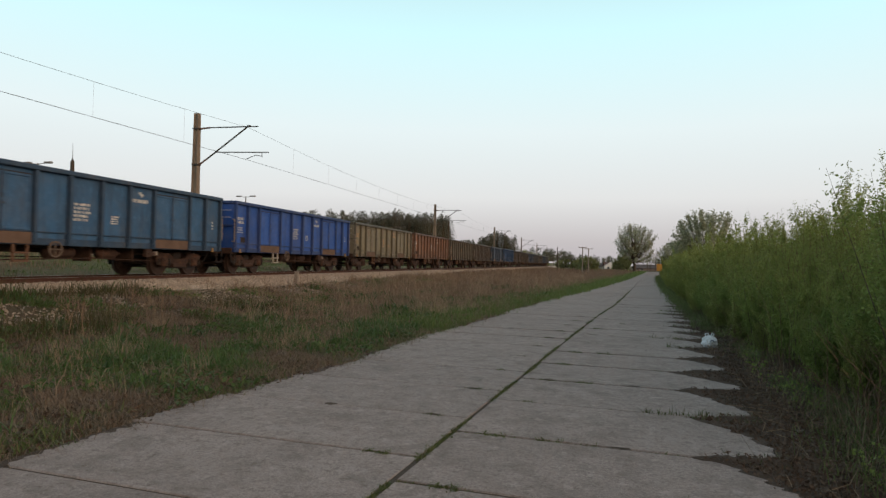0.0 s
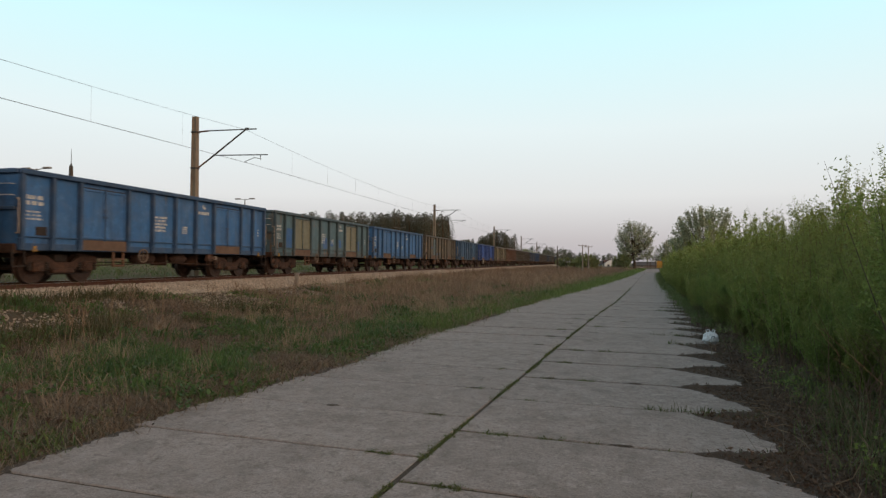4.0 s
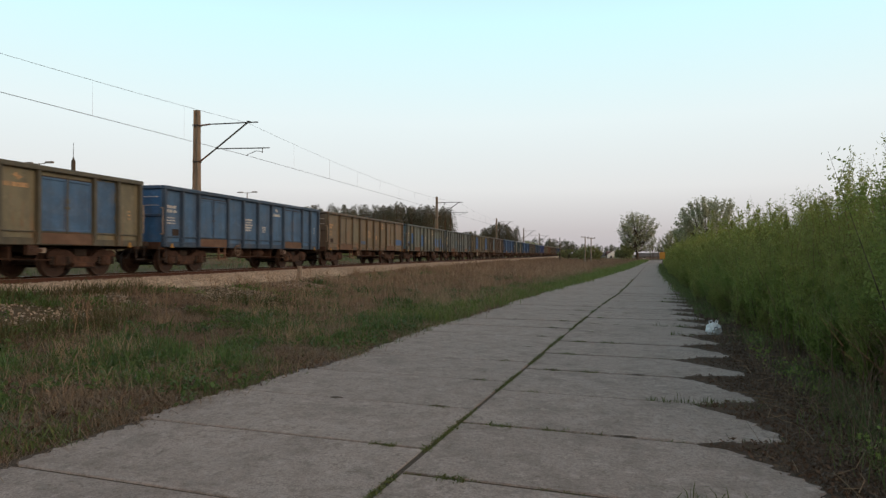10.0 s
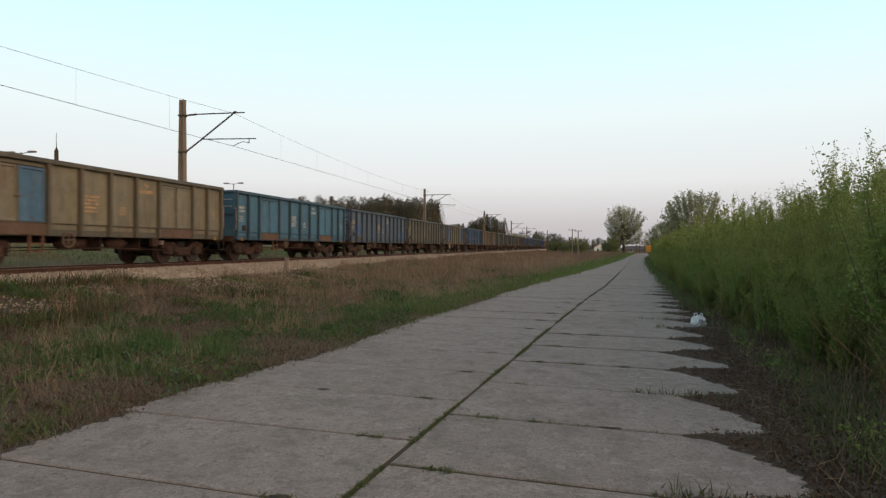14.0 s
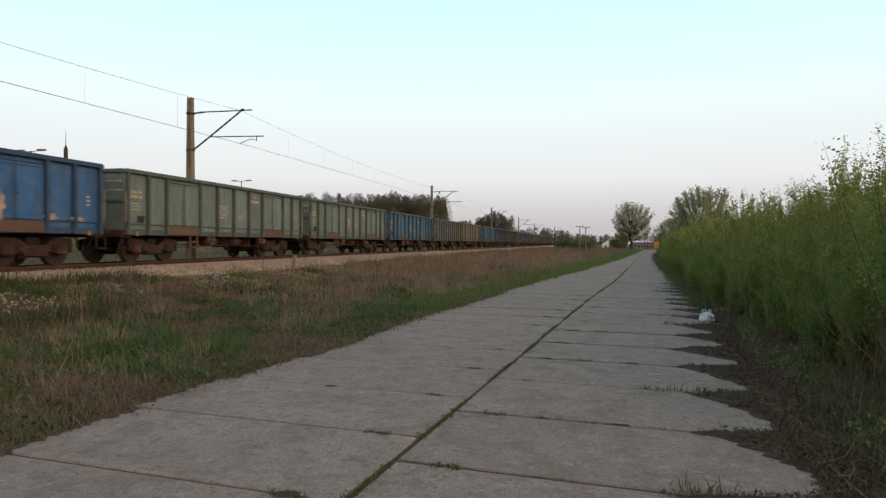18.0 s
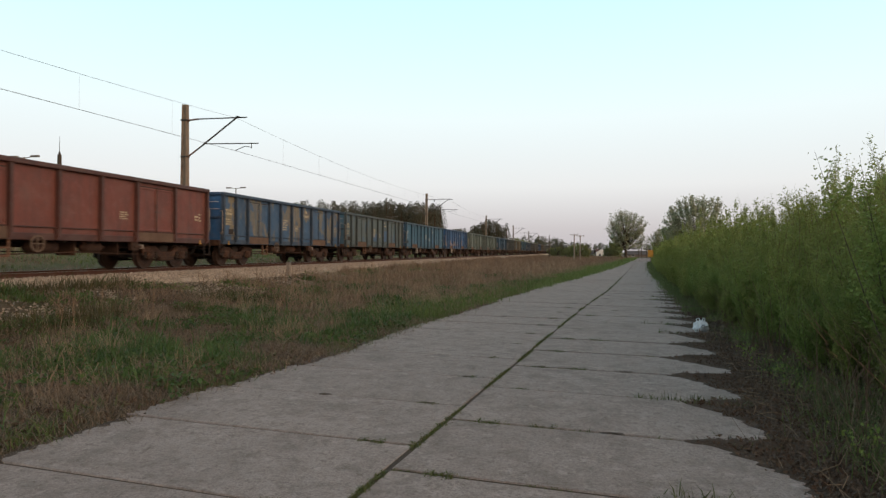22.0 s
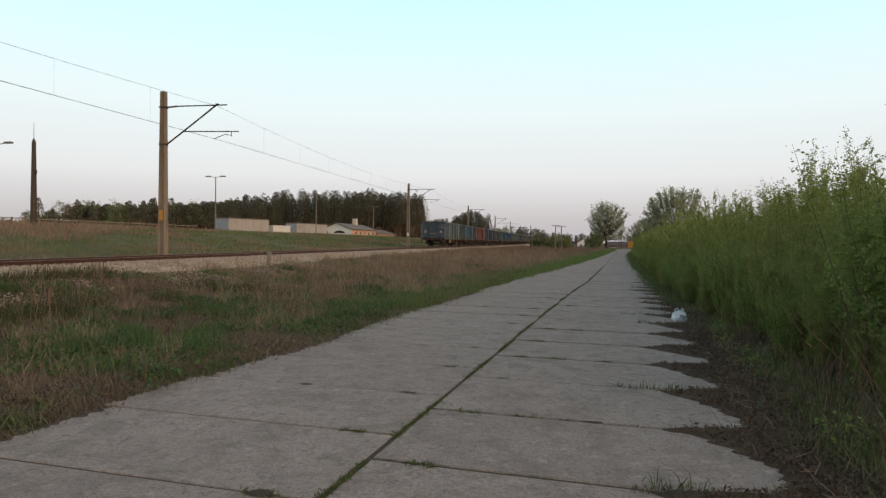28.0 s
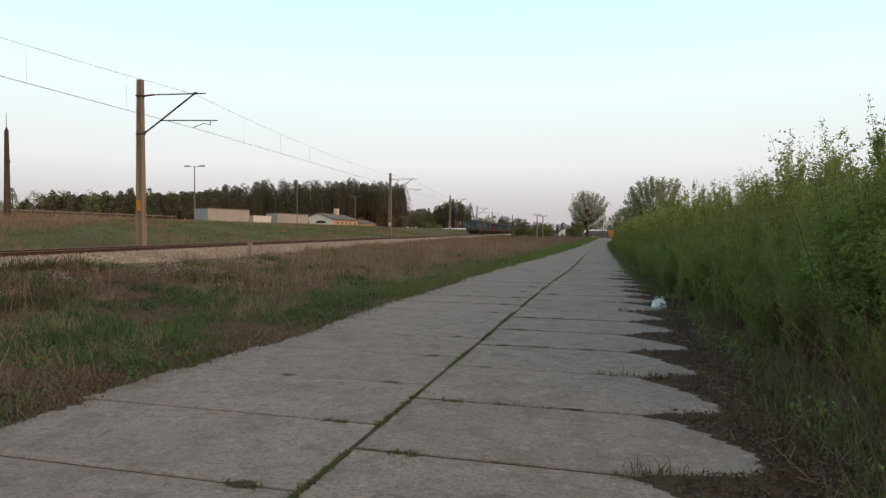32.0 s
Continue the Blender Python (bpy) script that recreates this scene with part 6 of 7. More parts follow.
def build_stalks():
    """Dead branching stalks left from last year."""
    rnd = random.Random(17)
    for i in range(34):
        s, o = rnd.uniform(9, 34), rnd.uniform(8.5, 13.0)
        p = at_track(s, o, 0)
        h = rnd.uniform(0.45, 0.95)
        g = Geo().tube([(0, 0, -0.02), (rnd.uniform(-0.06, 0.06), rnd.uniform(-0.06, 0.06), h * 0.6), (rnd.uniform(-0.15, 0.15), rnd.uniform(-0.15, 0.15), h)], [0.009, 0.007, 0.003], 5)
        for _ in range(5):
            z = rnd.uniform(0.35, 0.9) * h
            g.tube([(0, 0, z * 0.95), (rnd.uniform(-0.2, 0.2), rnd.uniform(-0.2, 0.2), z + rnd.uniform(0.1, 0.25))], [0.005, 0.002], 4)
        e = thing("dead_stalk", pose(p.x, p.y, ground_z(p.x, p.y)), "dry branching stalk of a dead weed", "dead weed", "dead stalks in the meadow")
        part("stem", g, M_DRYSTALK, e)


M_DRYSTALK = two_tone("dry_stalk", (0.24, 0.17, 0.11), (0.17, 0.115, 0.075), 9, 0.9)
build_stalks()


JOINTS = np.array(RIGHT_Y)
END_Y, END_X = np.array([p[0] for p in SLAB_END]), np.array([p[1] for p in SLAB_END])


def off_slab(x, y):
    """How far a place lies beyond the worn end of its slab."""
    return x - float(np.interp(y, END_Y, END_X))


def soil_z(x, y):
    """Level of the soil and litter along the outer slab ends."""
    d = float(np.min(np.abs(JOINTS - y)))
    reach = 2.15 + 0.55 * noise.noise((0.0, round(y / 1.62) * 3.7, 5.0)) - 0.012 * max(y - 16, 0)
    z = float(np.interp(off_slab(x, y), [-0.25, -0.04, 0.06, 0.4, 0.9], [-0.040, -0.012, 0.006, 0.022, 0.045]))
    z += 0.04 * math.exp(-(d / 0.075) ** 2) * min(max((x - reach) / 0.35, 0), 1)
    z += 0.012 * min(max((y - 22) / 30, 0), 1) * (x > 2.3)
    return z + 0.014 * noise.noise((x * 5, y * 5, 2.0)) + 0.016 * noise.noise((x * 17, y * 17, 6.0)) + 0.010 * noise.noise((x * 41, y * 41, 8.0))


def build_notches():
    """Dirt-filled hollows round the lifting loops of the slabs."""
    rnd = random.Random(12)
    spots = [(0.42, j) for j in RIGHT_Y] + [(-0.42, j) for j in LEFT_Y] + [(1.62, j) for j in RIGHT_Y[::2]] + [(-1.7, j) for j in LEFT_Y[::3]]
    for x, y in spots:
        if not 2.5 < y < 34 or rnd.random() < 0.45:
            continue
        n, a, b = 14, rnd.uniform(0.07, 0.13), rnd.uniform(0.035, 0.065)
        ring = [(x + a * math.cos(i * 6.283 / n) * rnd.uniform(0.7, 1.15), y + b * math.sin(i * 6.283 / n) * rnd.uniform(0.7, 1.15)) for i in range(n)]
        g = Geo().add([(p, q, 0.0045) for p, q in ring] + [(x, y, 0.012)], [(i, (i + 1) % n, n) for i in range(n)])
        part("loop_notch", g, M_SOIL, ROAD[0], "dirt-filled lifting-loop hollow")


build_notches()


def build_soil():
    """Soil and leaf litter washed over the outer ends of the slabs."""
    nr = np.random.RandomState(8)
    xs = np.arange(1.9, 4.0, 0.035)
    ys = np.concatenate([np.arange(2.2, 14, 0.035), np.arange(14, 30, 0.09), np.arange(30, 110, 0.5)])
    n = len(xs)
    v = np.array([(x, y, soil_z(x, y)) for y in ys for x in xs])
    f = np.array([(j * n + i, j * n + i + 1, (j + 1) * n + i + 1, (j + 1) * n + i) for j in range(len(ys) - 1) for i in range(n - 1)])
    part("soil_strip", raw_mesh("soil_strip", v, f, M_SOIL), None, ROAD[0], "dark soil and rotted leaves over the slab ends")
    n = 110000
    y = 2.3 + 36 * nr.uniform(0, 1, n) ** 2.1
    x = 2.0 + nr.beta(2.2, 1.2, n) * 2.4
    z = np.array([soil_z(a, b) for a, b in zip(x, y)])
    ok = z > 0.004 * nr.uniform(-1, 1, n)
    c = np.column_stack([x, y, np.maximum(z, 0) + nr.uniform(0.002, 0.022, n)])[ok]
    v, f = leaf_cards(nr, c, nr.uniform(0.02, 0.065, len(c)), nr.uniform(0.008, 0.026, len(c)))
    tagged(new("leaf_litter", raw_mesh("leaf_litter", v, f, M_LITTER)), "brown dead leaves and twigs at the slab ends", "leaf litter", kind="stuff")
    # fallen stalks among the litter
    g = Geo()
    rnd = random.Random(9)
    for _ in range(170):
        y = 2.4 + 16 * rnd.random() ** 1.5
        x = 2.9 + rnd.random() * 1.5
        a, l = rnd.uniform(0, 6.28), rnd.uniform(0.12, 0.5)
        z = max(soil_z(x, y), 0) + 0.02
        g.tube([(x, y, z), (x + l * 0.5 * math.cos(a), y + l * 0.5 * math.sin(a), z + rnd.uniform(0, 0.05)), (x + l * math.cos(a + 0.2), y + l * math.sin(a + 0.2), z + rnd.uniform(0, 0.12))], [0.004, 0.0035, 0.002], 4, False)
    tagged(new("fallen_stalks", g.mesh("fallen_stalks", M_DRYSTALK)), "dry fallen stalks on the litter under the hedge", "dead stalks", kind="stuff")


build_soil()


def build_brush():
    """Bare reddish stems and dead canes that stand and lean under the front of the hedge."""
    rnd = random.Random(44)
    g = Geo()
    for _ in range(620):
        y = 3.6 + 13 * rnd.random() ** 1.4
        x = 3.85 + 1.9 * rnd.random() ** 0.8 - 0.03 * (y - 4)
        h, a, lean = rnd.uniform(0.3, 1.35), rnd.uniform(0, 6.28), rnd.uniform(0.1, 0.9)
        z = ground_z(x, y) - 0.02
        dx, dy = math.cos(a) * lean * h, math.sin(a) * lean * h
        g.tube([(x, y, z), (x + dx * 0.35, y + dy * 0.35, z + h * 0.55), (x + dx, y + dy, z + h)], [rnd.uniform(0.004, 0.008), 0.004, 0.0015], 4, False)
        for _ in range(2):
            u = rnd.uniform(0.4, 0.9)
            b = a + rnd.uniform(-1.5, 1.5)
            p = (x + dx * u, y + dy * u, z + h * u)
            g.tube([p, (p[0] + 0.2 * math.cos(b), p[1] + 0.2 * math.sin(b), p[2] + rnd.uniform(0.05, 0.25))], [0.003, 0.0012], 3, False)
    tagged(new("dead_brush", g.mesh("dead_brush", M_TWIG)), "bare reddish stems and canes under the hedge", "brush", kind="stuff")
    nr = np.random.RandomState(47)
    n = 26000
    y = 3.4 + 14 * nr.uniform(0, 1, n) ** 1.5
    x = 3.5 + nr.beta(1.6, 1.5, n) * 2.2 - 0.03 * (y - 4)
    keep = patch(x, y, 1.1, 21.0) + 0.5 * patch(x, y, 3.3, 22.0) > 0.08
    x, y = x[keep], y[keep]
    c = np.column_stack([x, y, heights_at(np.stack([x, y], 1)) + np.abs(nr.normal(size=len(x))) * 0.16 + 0.02])
    v, f = leaf_cards(nr, c, nr.uniform(0.025, 0.07, len(c)), nr.uniform(0.012, 0.035, len(c)))
    tagged(new("hedge_weeds", raw_mesh("hedge_weeds", v, f, M_SHRUB)), "low green weeds sprouting under the hedge", "weeds", kind="stuff")


build_brush()


# ---- willow hedge ----
def willow_meshes(seed, stems, height, leaves, leaf, mat, ratio=0.36, bark=None, thick=0.009, spread=0.032, whip=1.08):
    """Stems and leaves of one willow bush, base at the origin."""
    rnd = np.random.RandomState(seed)
    g = Geo()
    pts, wts = [], []
    for i in range(stems):
        a, r = rnd.uniform(0, 2 * np.pi), rnd.uniform(0, 0.42)
        x, y = r * np.cos(a), r * np.sin(a)
        h = height * (rnd.uniform(0.45, 0.84) if i % 7 else rnd.uniform(0.86, whip))
        out = rnd.uniform(0.05, 0.34)
        bend = rnd.normal(size=2) * (0.2 if whip > 1 else 0.12)
        path = []
        for k in range(7):
            u = k / 6
            path.append((x + np.cos(a) * out * h * u * (1 - 0.35 * u) + bend[0] * u * u, y + np.sin(a) * out * h * u * (1 - 0.35 * u) + bend[1] * u * u, h * u))
        g.tube(path, [thick * (1 - 0.88 * k / 6) for k in range(7)], 4, False)
        p = np.array(path)
        for t in range(9):
            u0 = rnd.uniform(0.12, 0.88)
            k = min(int(u0 * 6), 5)
            q = p[k] + (p[k + 1] - p[k]) * (u0 * 6 - k)
            d = np.array([*rnd.normal(size=2) * 0.55, 1.0])
            l = rnd.uniform(0.22, 0.62) * (1.1 - u0 * 0.5)
            e = q + d / np.linalg.norm(d) * l
            g.tube([tuple(q), tuple((q + e) / 2 + rnd.normal(size=3) * 0.02), tuple(e)], [0.003, 0.0025, 0.0012], 3, False)
            if u0 > 0.2:
                pts.append((q, e))
                wts.append(l * min(1.0, (u0 - 0.12) * 3.0) * np.exp(rnd.normal() * 0.7))
        for k in range(1, 6):
            pts.append((p[k], p[k + 1]))
            wts.append(np.linalg.norm(p[k + 1] - p[k]) * (0.12, 0.45, 0.6, 0.55, 0.4)[k - 1])
    wts = np.array(wts) / sum(wts)
    pick = rnd.choice(len(pts), leaves, p=wts)
    a, b = np.array([pts[i][0] for i in pick]), np.array([pts[i][1] for i in pick])
    c = a + (b - a) * rnd.uniform(0, 1, (leaves, 1)) + rnd.normal(size=(leaves, 3)) * spread
    v, f = leaf_cards(rnd, c, leaf * rnd.uniform(0.55, 1.3, leaves), leaf * ratio * rnd.uniform(0.7, 1.2, leaves), -0.3)
    return g.mesh("wood", bark or M_TWIG), raw_mesh("foliage", v, f, mat)


def hedge_front(y):
    """Where the foot of the hedge begins; further off it closes in on the road."""
    return float(np.interp(y, [0, 7, 10, 14, 20, 30, 55, 95, 200], [4.4, 4.3, 3.95, 3.65, 3.4, 3.05, 2.55, 2.2, 2.2]))


def build_hedge():
    near = [willow_meshes(40 + i, 40, 3.3, 23000, 0.058, M_WILLOW, 0.28) for i in range(4)]
    middle = [willow_meshes(45 + i, 32, 3.3, 12500, 0.076, M_WILLOW, 0.28) for i in range(3)]
    far = [willow_meshes(50 + i, 18, 3.3, 5200, 0.115, M_WILLOW) for i in range(3)]
    leafy_shrub = [willow_meshes(57, 40, 3.1, 26000, 0.046, M_SHRUB, 0.55, M_TRUNK, 0.009, 0.045, 0.92)]
    rnd = random.Random(31)
    protos = {}

    def bush(x, y, size, kinds, label):
        i = rnd.randrange(len(kinds))
        key = (id(kinds), i)
        m = pose(x, y, ground_z(x, y) - 0.03, 0, 0, rnd.uniform(0, 360))
        if key in protos:
            b = copy_thing(protos[key], m)
            tagged(b, label)
        else:
            b = protos[key] = thing("willow_bush", m, label, "bush", "willow hedge along the road")
            part("wood", kinds[i][0], None, b, "reddish-brown bare stems")
            part("foliage", kinds[i][1], None, b, "fresh light-green leaves")
        b.scale = (size * rnd.uniform(0.95, 1.2), size * rnd.uniform(0.95, 1.2), size)

    for x, y, size in ((4.95, 8.0, 1.0), (5.35, 8.9, 1.1), (5.05, 6.9, 0.72), (4.55, 8.7, 0.5), (4.5, 7.2, 0.34)):
        bush(x, y, size, leafy_shrub, "broad-leaved shrub with dark stems in the hedge")
    for _ in range(26):
        bush(rnd.uniform(4.3, 5.6), rnd.uniform(4.4, 9.0), rnd.uniform(0.2, 0.36), near, "low brown-stemmed willow shoots under the hedge")
    y = 5.6
    while y < 27:
        kinds = near if y < 13 else middle
        x = hedge_front(y)
        if y > 9.2:
            bush(x + 0.75 + rnd.uniform(-0.2, 0.25), y, rnd.uniform(0.58, 0.72), kinds, "young willow bush in fresh green leaf beside the slabs")
        if y > 7.4:
            bush(x + 1.9 + rnd.uniform(-0.3, 0.3), y + 0.4, rnd.uniform(0.80, 0.98), kinds, "young willow bush in fresh green leaf beside the slabs")
        bush(x + 3.3 + rnd.uniform(-0.4, 0.4), y + 0.2, rnd.uniform(1.0, 1.22), kinds, "tall young willow bush in fresh green leaf")
        if y > 7.2:
            bush(x + 0.15 + rnd.uniform(-0.15, 0.15), y + 0.3, rnd.uniform(0.28, 0.46), kinds, "low willow shoots at the edge of the slabs")
        y += 0.95
    while y < 112:
        x = hedge_front(y)
        bush(x + 0.2 + rnd.uniform(-0.15, 0.2), y + 0.6, rnd.uniform(0.34, 0.52), far, "low willow bush of the hedge in fresh green leaf")
        bush(x + 1.1 + rnd.uniform(-0.3, 0.3), y, rnd.uniform(0.72, 0.95), far, "willow bush of the hedge in fresh green leaf")
        bush(x + 2.9 + rnd.uniform(-0.5, 0.5), y + 0.5, rnd.uniform(1.05, 1.3), far, "tall willow bush of the hedge in fresh green leaf")
        y += 1.2 + y * 0.008
    for yy, size in ((9.6, 0.52), (10.8, 0.40), (11.7, 0.58), (13.0, 0.44), (14.2, 0.62), (15.6, 0.48), (17.2, 0.66), (19.0, 0.5), (21.0, 0.62), (23.5, 0.55)):
        bush(hedge_front(yy) + rnd.uniform(0.1, 0.6), yy, size, leafy_shrub, "broad-leaved shrub at the foot of the hedge")
    # a second rank fills the crest
    y = 8.0
    while y < 27:
        bush(hedge_front(y) + 2.6 + rnd.uniform(-0.4, 0.5), y, rnd.uniform(0.90, 1.02), near if y < 13 else middle, "young willow bush deep in the hedge")
        y += 1.05


build_hedge()


# ---- trees ----
def tree_meshes(seed, height, width, leaves, leaf, trunk=0.3, clear=0.2, mat=None, tips=110, top=0.55):
    """A broadleaf tree: limbs that fan from the trunk to tips inside an uneven crown, and leaves round the tips."""
    rnd = np.random.RandomState(seed)
    g = Geo()
    lean = rnd.normal(size=2) * 0.03 * height
    spine = [(0, 0, -0.1), (lean[0] * 0.3, lean[1] * 0.3, height * clear), (lean[0], lean[1], height * (clear + (1 - clear) * 0.55))]
    g.tube(spine, [trunk, trunk * 0.75, trunk * 0.25], 8, False)
    ends = []
    for i in range(tips):
        u = rnd.uniform(0.04, 1) ** 0.8
        z = height * (clear * 0.9 + (1 - clear * 0.9) * u)
        a = rnd.uniform(0, 2 * np.pi)
        rim = width / 2 * (1 - abs((u - top) / (1.02 - top if u > top else top + 0.25)) ** 2.2) ** 0.5
        rim *= 0.86 + 0.22 * noise.noise((math.cos(a) * 1.6, math.sin(a) * 1.6, u * 4 + seed))
        r = rim * np.sqrt(rnd.uniform(0.12, 1))
        e = np.array([lean[0] * u + r * np.cos(a), lean[1] * u + r * np.sin(a), z])
        z0 = min(height * clear * rnd.uniform(0.75, 1.1) + 0.35 * (z - height * clear), z * 0.85)
        p = np.array([lean[0] * z0 / height, lean[1] * z0 / height, z0])
        m = p + (e - p) * 0.5 + np.array([(e[0] - p[0]) * 0.12, (e[1] - p[1]) * 0.12, -0.04 * height]) + rnd.normal(size=3) * 0.015 * height
        k = trunk * 0.22 * (0.6 + rnd.uniform(0, 0.5))
        g.tube([tuple(p), tuple((p + m) / 2 + rnd.normal(size=3) * 0.008 * height), tuple(m), tuple(e)], [k, k * 0.8, k * 0.5, k * 0.15], 4, False)
        ends.append((m, e))
    pick = rnd.randint(0, tips, leaves)
    t = rnd.uniform(0.35, 1.08, (leaves, 1))
    c = np.array([ends[i][0] for i in pick]) * (1 - t) + np.array([ends[i][1] for i in pick]) * t + rnd.normal(size=(leaves, 3)) * height * 0.019
    v, f = leaf_cards(rnd, c, leaf * rnd.uniform(0.6, 1.4, leaves), leaf * 0.6 * rnd.uniform(0.6, 1.2, leaves))
    return g.mesh("trunk", M_TRUNK), raw_mesh("crown", v, f, mat or M_TREELEAF)


def tree(name, x, y, meshes, label, turn=0, size=1.0, z=None):
    t = thing(name, pose(x, y, ground_z(x, y) if z is None else z, 0, 0, turn), label, "tree")
    part("trunk", meshes[0], None, t, "dark bark trunk and limbs")
    part("crown", meshes[1], None, t, "thin spring crown")
    t.scale = (size, size, size)
    return t


def build_trees():
    big = tree_meshes(61, 12.3, 12.6, 15000, 0.28, 0.42, 0.20, M_TREELEAF_GREY, 190, 0.58)
    round_tree = tree_meshes(62, 9.5, 12.0, 11500, 0.30, 0.26, 0.10, M_TREELEAF_GREY, 130, 0.5)
    mid = tree_meshes(63, 9.0, 9.5, 11000, 0.30, 0.24, 0.12, M_TREELEAF, 110, 0.5)
    shrub = tree_meshes(64, 4.0, 6.2, 9000, 0.22, 0.10, 0.05, M_TREELEAF, 70, 0.45)
    thin = tree_meshes(65, 8.0, 3.0, 500, 0.2, 0.14, 0.25, M_TREELEAF_GREY, 40, 0.6)
    tree("poplar", -4.0, 169.9, big, "old spreading roadside tree with thin spring leaves")
    tree("roadside_tree", 5.6, 172.0, round_tree, "rounded tree at the end of the road", 40, 0.86)
    tree("roadside_tree", 9.0, 109.8, round_tree, "rounded grey-green tree behind the hedge", 10, 1.12)
    tree("roadside_tree", 6.3, 112.0, mid, "young tree at the hedge end", 80, 0.72)
    tree("roadside_tree", 11.5, 104.0, mid, "young tree behind the hedge", 170, 0.6)
    for x, y, m, s, a in ((-0.5, 196, thin, 1.0, 0), (0.8, 205, thin, 0.9, 90), (1.8, 192, thin, 0.75, 200), (-1.5, 210, thin, 0.9, 300)):
        tree("bare_tree", x, y, m, "thin nearly bare tree at the road end", a, s)
    for x, y, s, a in ((-7.4, 168, 1.0, 0), (-6.2, 166, 0.8, 120), (5.0, 150, 1.0, 50), (6.2, 138, 0.9, 200), (4.6, 170, 1.1, 260), (5.3, 124, 0.8, 10)):
        tree("shrub", x, y, shrub, "leafy roadside shrub in yellow-green", a, s)
    for x, y, m, s, a in ((-22.5, 178, shrub, 0.75, 0), (-20.5, 180, shrub, 0.7, 60), (-17.5, 165, shrub, 0.7, 140), (-15.5, 158, shrub, 0.85, 200), (-13.7, 149.5, shrub, 0.9, 20), (-12.3, 152, shrub, 0.65, 90), (-25, 186, shrub, 0.7, 180)):
        tree("shrub", x, y, m, "rounded shrub between road and railway", a, s)
    for x, y, m, s, a in ((-60, 214, shrub, 1.0, 0), (-57, 216, shrub, 0.9, 70), (-46.0, 236, mid, 0.70, 200), (-43.4, 240, mid, 0.62, 140), (-40, 246, mid, 0.5, 30)):
        tree("lineside_tree", x, y, m, "dull green tree beside the railway", a, s, 0.3)


build_trees()


def build_woods():
    """Far woods: pines with bare lower trunks, and a lower broadleaf edge."""
    rnd = np.random.RandomState(77)

    def wood(points, hgt, mat, name, label, pine):
        cs, ls = [], []
        g = Geo()
        for (x, y), h in zip(points, hgt):
            z = 2.8
            if pine:
                g.tube([(x, y, z), (x + rnd.uniform(-0.2, 0.2), y, z + h * 0.92)], [0.17, 0.05], 5, False)
                n = 500
                lo = 0.32 + rnd.uniform(-0.06, 0.06)
            else:
                g.tube([(x, y, z), (x, y, z + h * 0.7)], [0.10, 0.03], 4, False)
                n = 620
                lo = 0.10
            if pine:
                u = rnd.uniform(0, 1, n) ** 1.15
                tier = 0.78 + 0.22 * np.abs(np.sin(u * (17 + h) + x))
                girth = h * (0.195 + 0.05 * rnd.uniform(-1, 1))
                r = (1 - u) ** 0.52 * girth * tier * np.sqrt(rnd.uniform(0.15, 1, n)) + 0.08
                a = rnd.uniform(0, 2 * np.pi, n)
                cs.append(np.column_stack([x + r * np.cos(a), y + r * np.sin(a), z + h * (lo + (1 - lo) * u)]))
            else:
                m = 22
                a, uu = rnd.uniform(0, 2 * np.pi, m), rnd.uniform(0.0, 1, m)
                w = np.sin(np.pi * (0.25 + 0.68 * uu)) ** 0.8 * h * 0.27 * rnd.uniform(0.4, 1.15, m)
                hub = np.column_stack([x + w * np.cos(a), y + w * np.sin(a), z + h * (lo + (1 - lo) * uu)])
                cs.append(hub[rnd.randint(0, m, n)] + rnd.normal(size=(n, 3)) * h * np.array([0.063, 0.063, 0.051]))
            ls.append(np.full(n, 0.30 if pine else 0.24))
        c, l = np.concatenate(cs), np.concatenate(ls)
        v, f = leaf_cards(rnd, c, l * rnd.uniform(0.6, 1.3, len(l)), l * 0.7)
        e = tagged(new(name, raw_mesh(name, v, f, mat)), label, "woods", kind="stuff")
        part("trunks", g, M_PINE_BARK if pine else M_TRUNK, e, "thin reddish trunks")

    def along(ends, n, depth):
        out = []
        for _ in range(n):
            u = rnd.uniform(0, 1) * (len(ends) - 1)
            i = min(int(u), len(ends) - 2)
            a, b = np.array(ends[i]), np.array(ends[i + 1])
            p = a + (b - a) * (u - i)
            away = p - np.array(EYE[:2])
            out.append(p + away / np.linalg.norm(away) * rnd.uniform(0, depth))
        return out
    pts = along([(-108, 104), (-96, 114), (-89, 121), (-93, 140), (-93, 164), (-79, 172), (-70, 181), (-60.5, 189.5)], 820, 26)
    tops = [np.interp(p[1], [100, 120, 150, 168, 180, 205], [5.2, 6.0, 8.8, 11.8, 13.8, 13.2]) * rnd.uniform(0.74, 1.10) for p in pts]
    wood(pts, tops, M_PINE, "pine_wood", "dark pine wood with bare lower trunks", True)
    pts = along([(-92, 121), (-96, 140), (-96, 166), (-80, 175), (-71, 184), (-61, 192)], 300, 14)
    wood(pts, [rnd.uniform(2.2, 5.0) for _ in pts], M_UNDER, "wood_undergrowth", "brown undergrowth between the pine trunks", False)
    pts = along([(-150, 60), (-118, 92), (-104, 106), (-90, 119)], 330, 22)
    tops = [np.interp(p[0], [-150, -116, -111, -90], [1.8, 2.2, 5.4, 7.0]) * rnd.uniform(0.75, 1.15) for p in pts]
    wood(pts[::2], tops[::2], M_DECID, "wood_edge", "low mixed wood in dull spring green", False)
    wood(pts[1::4], tops[1::4], M_UNDER, "wood_edge", "bare brownish young trees at the edge of the wood", False)
    young = [(p, t * 1.1) for p, t in zip(pts[3::4], tops[3::4]) if p[0] > -118]
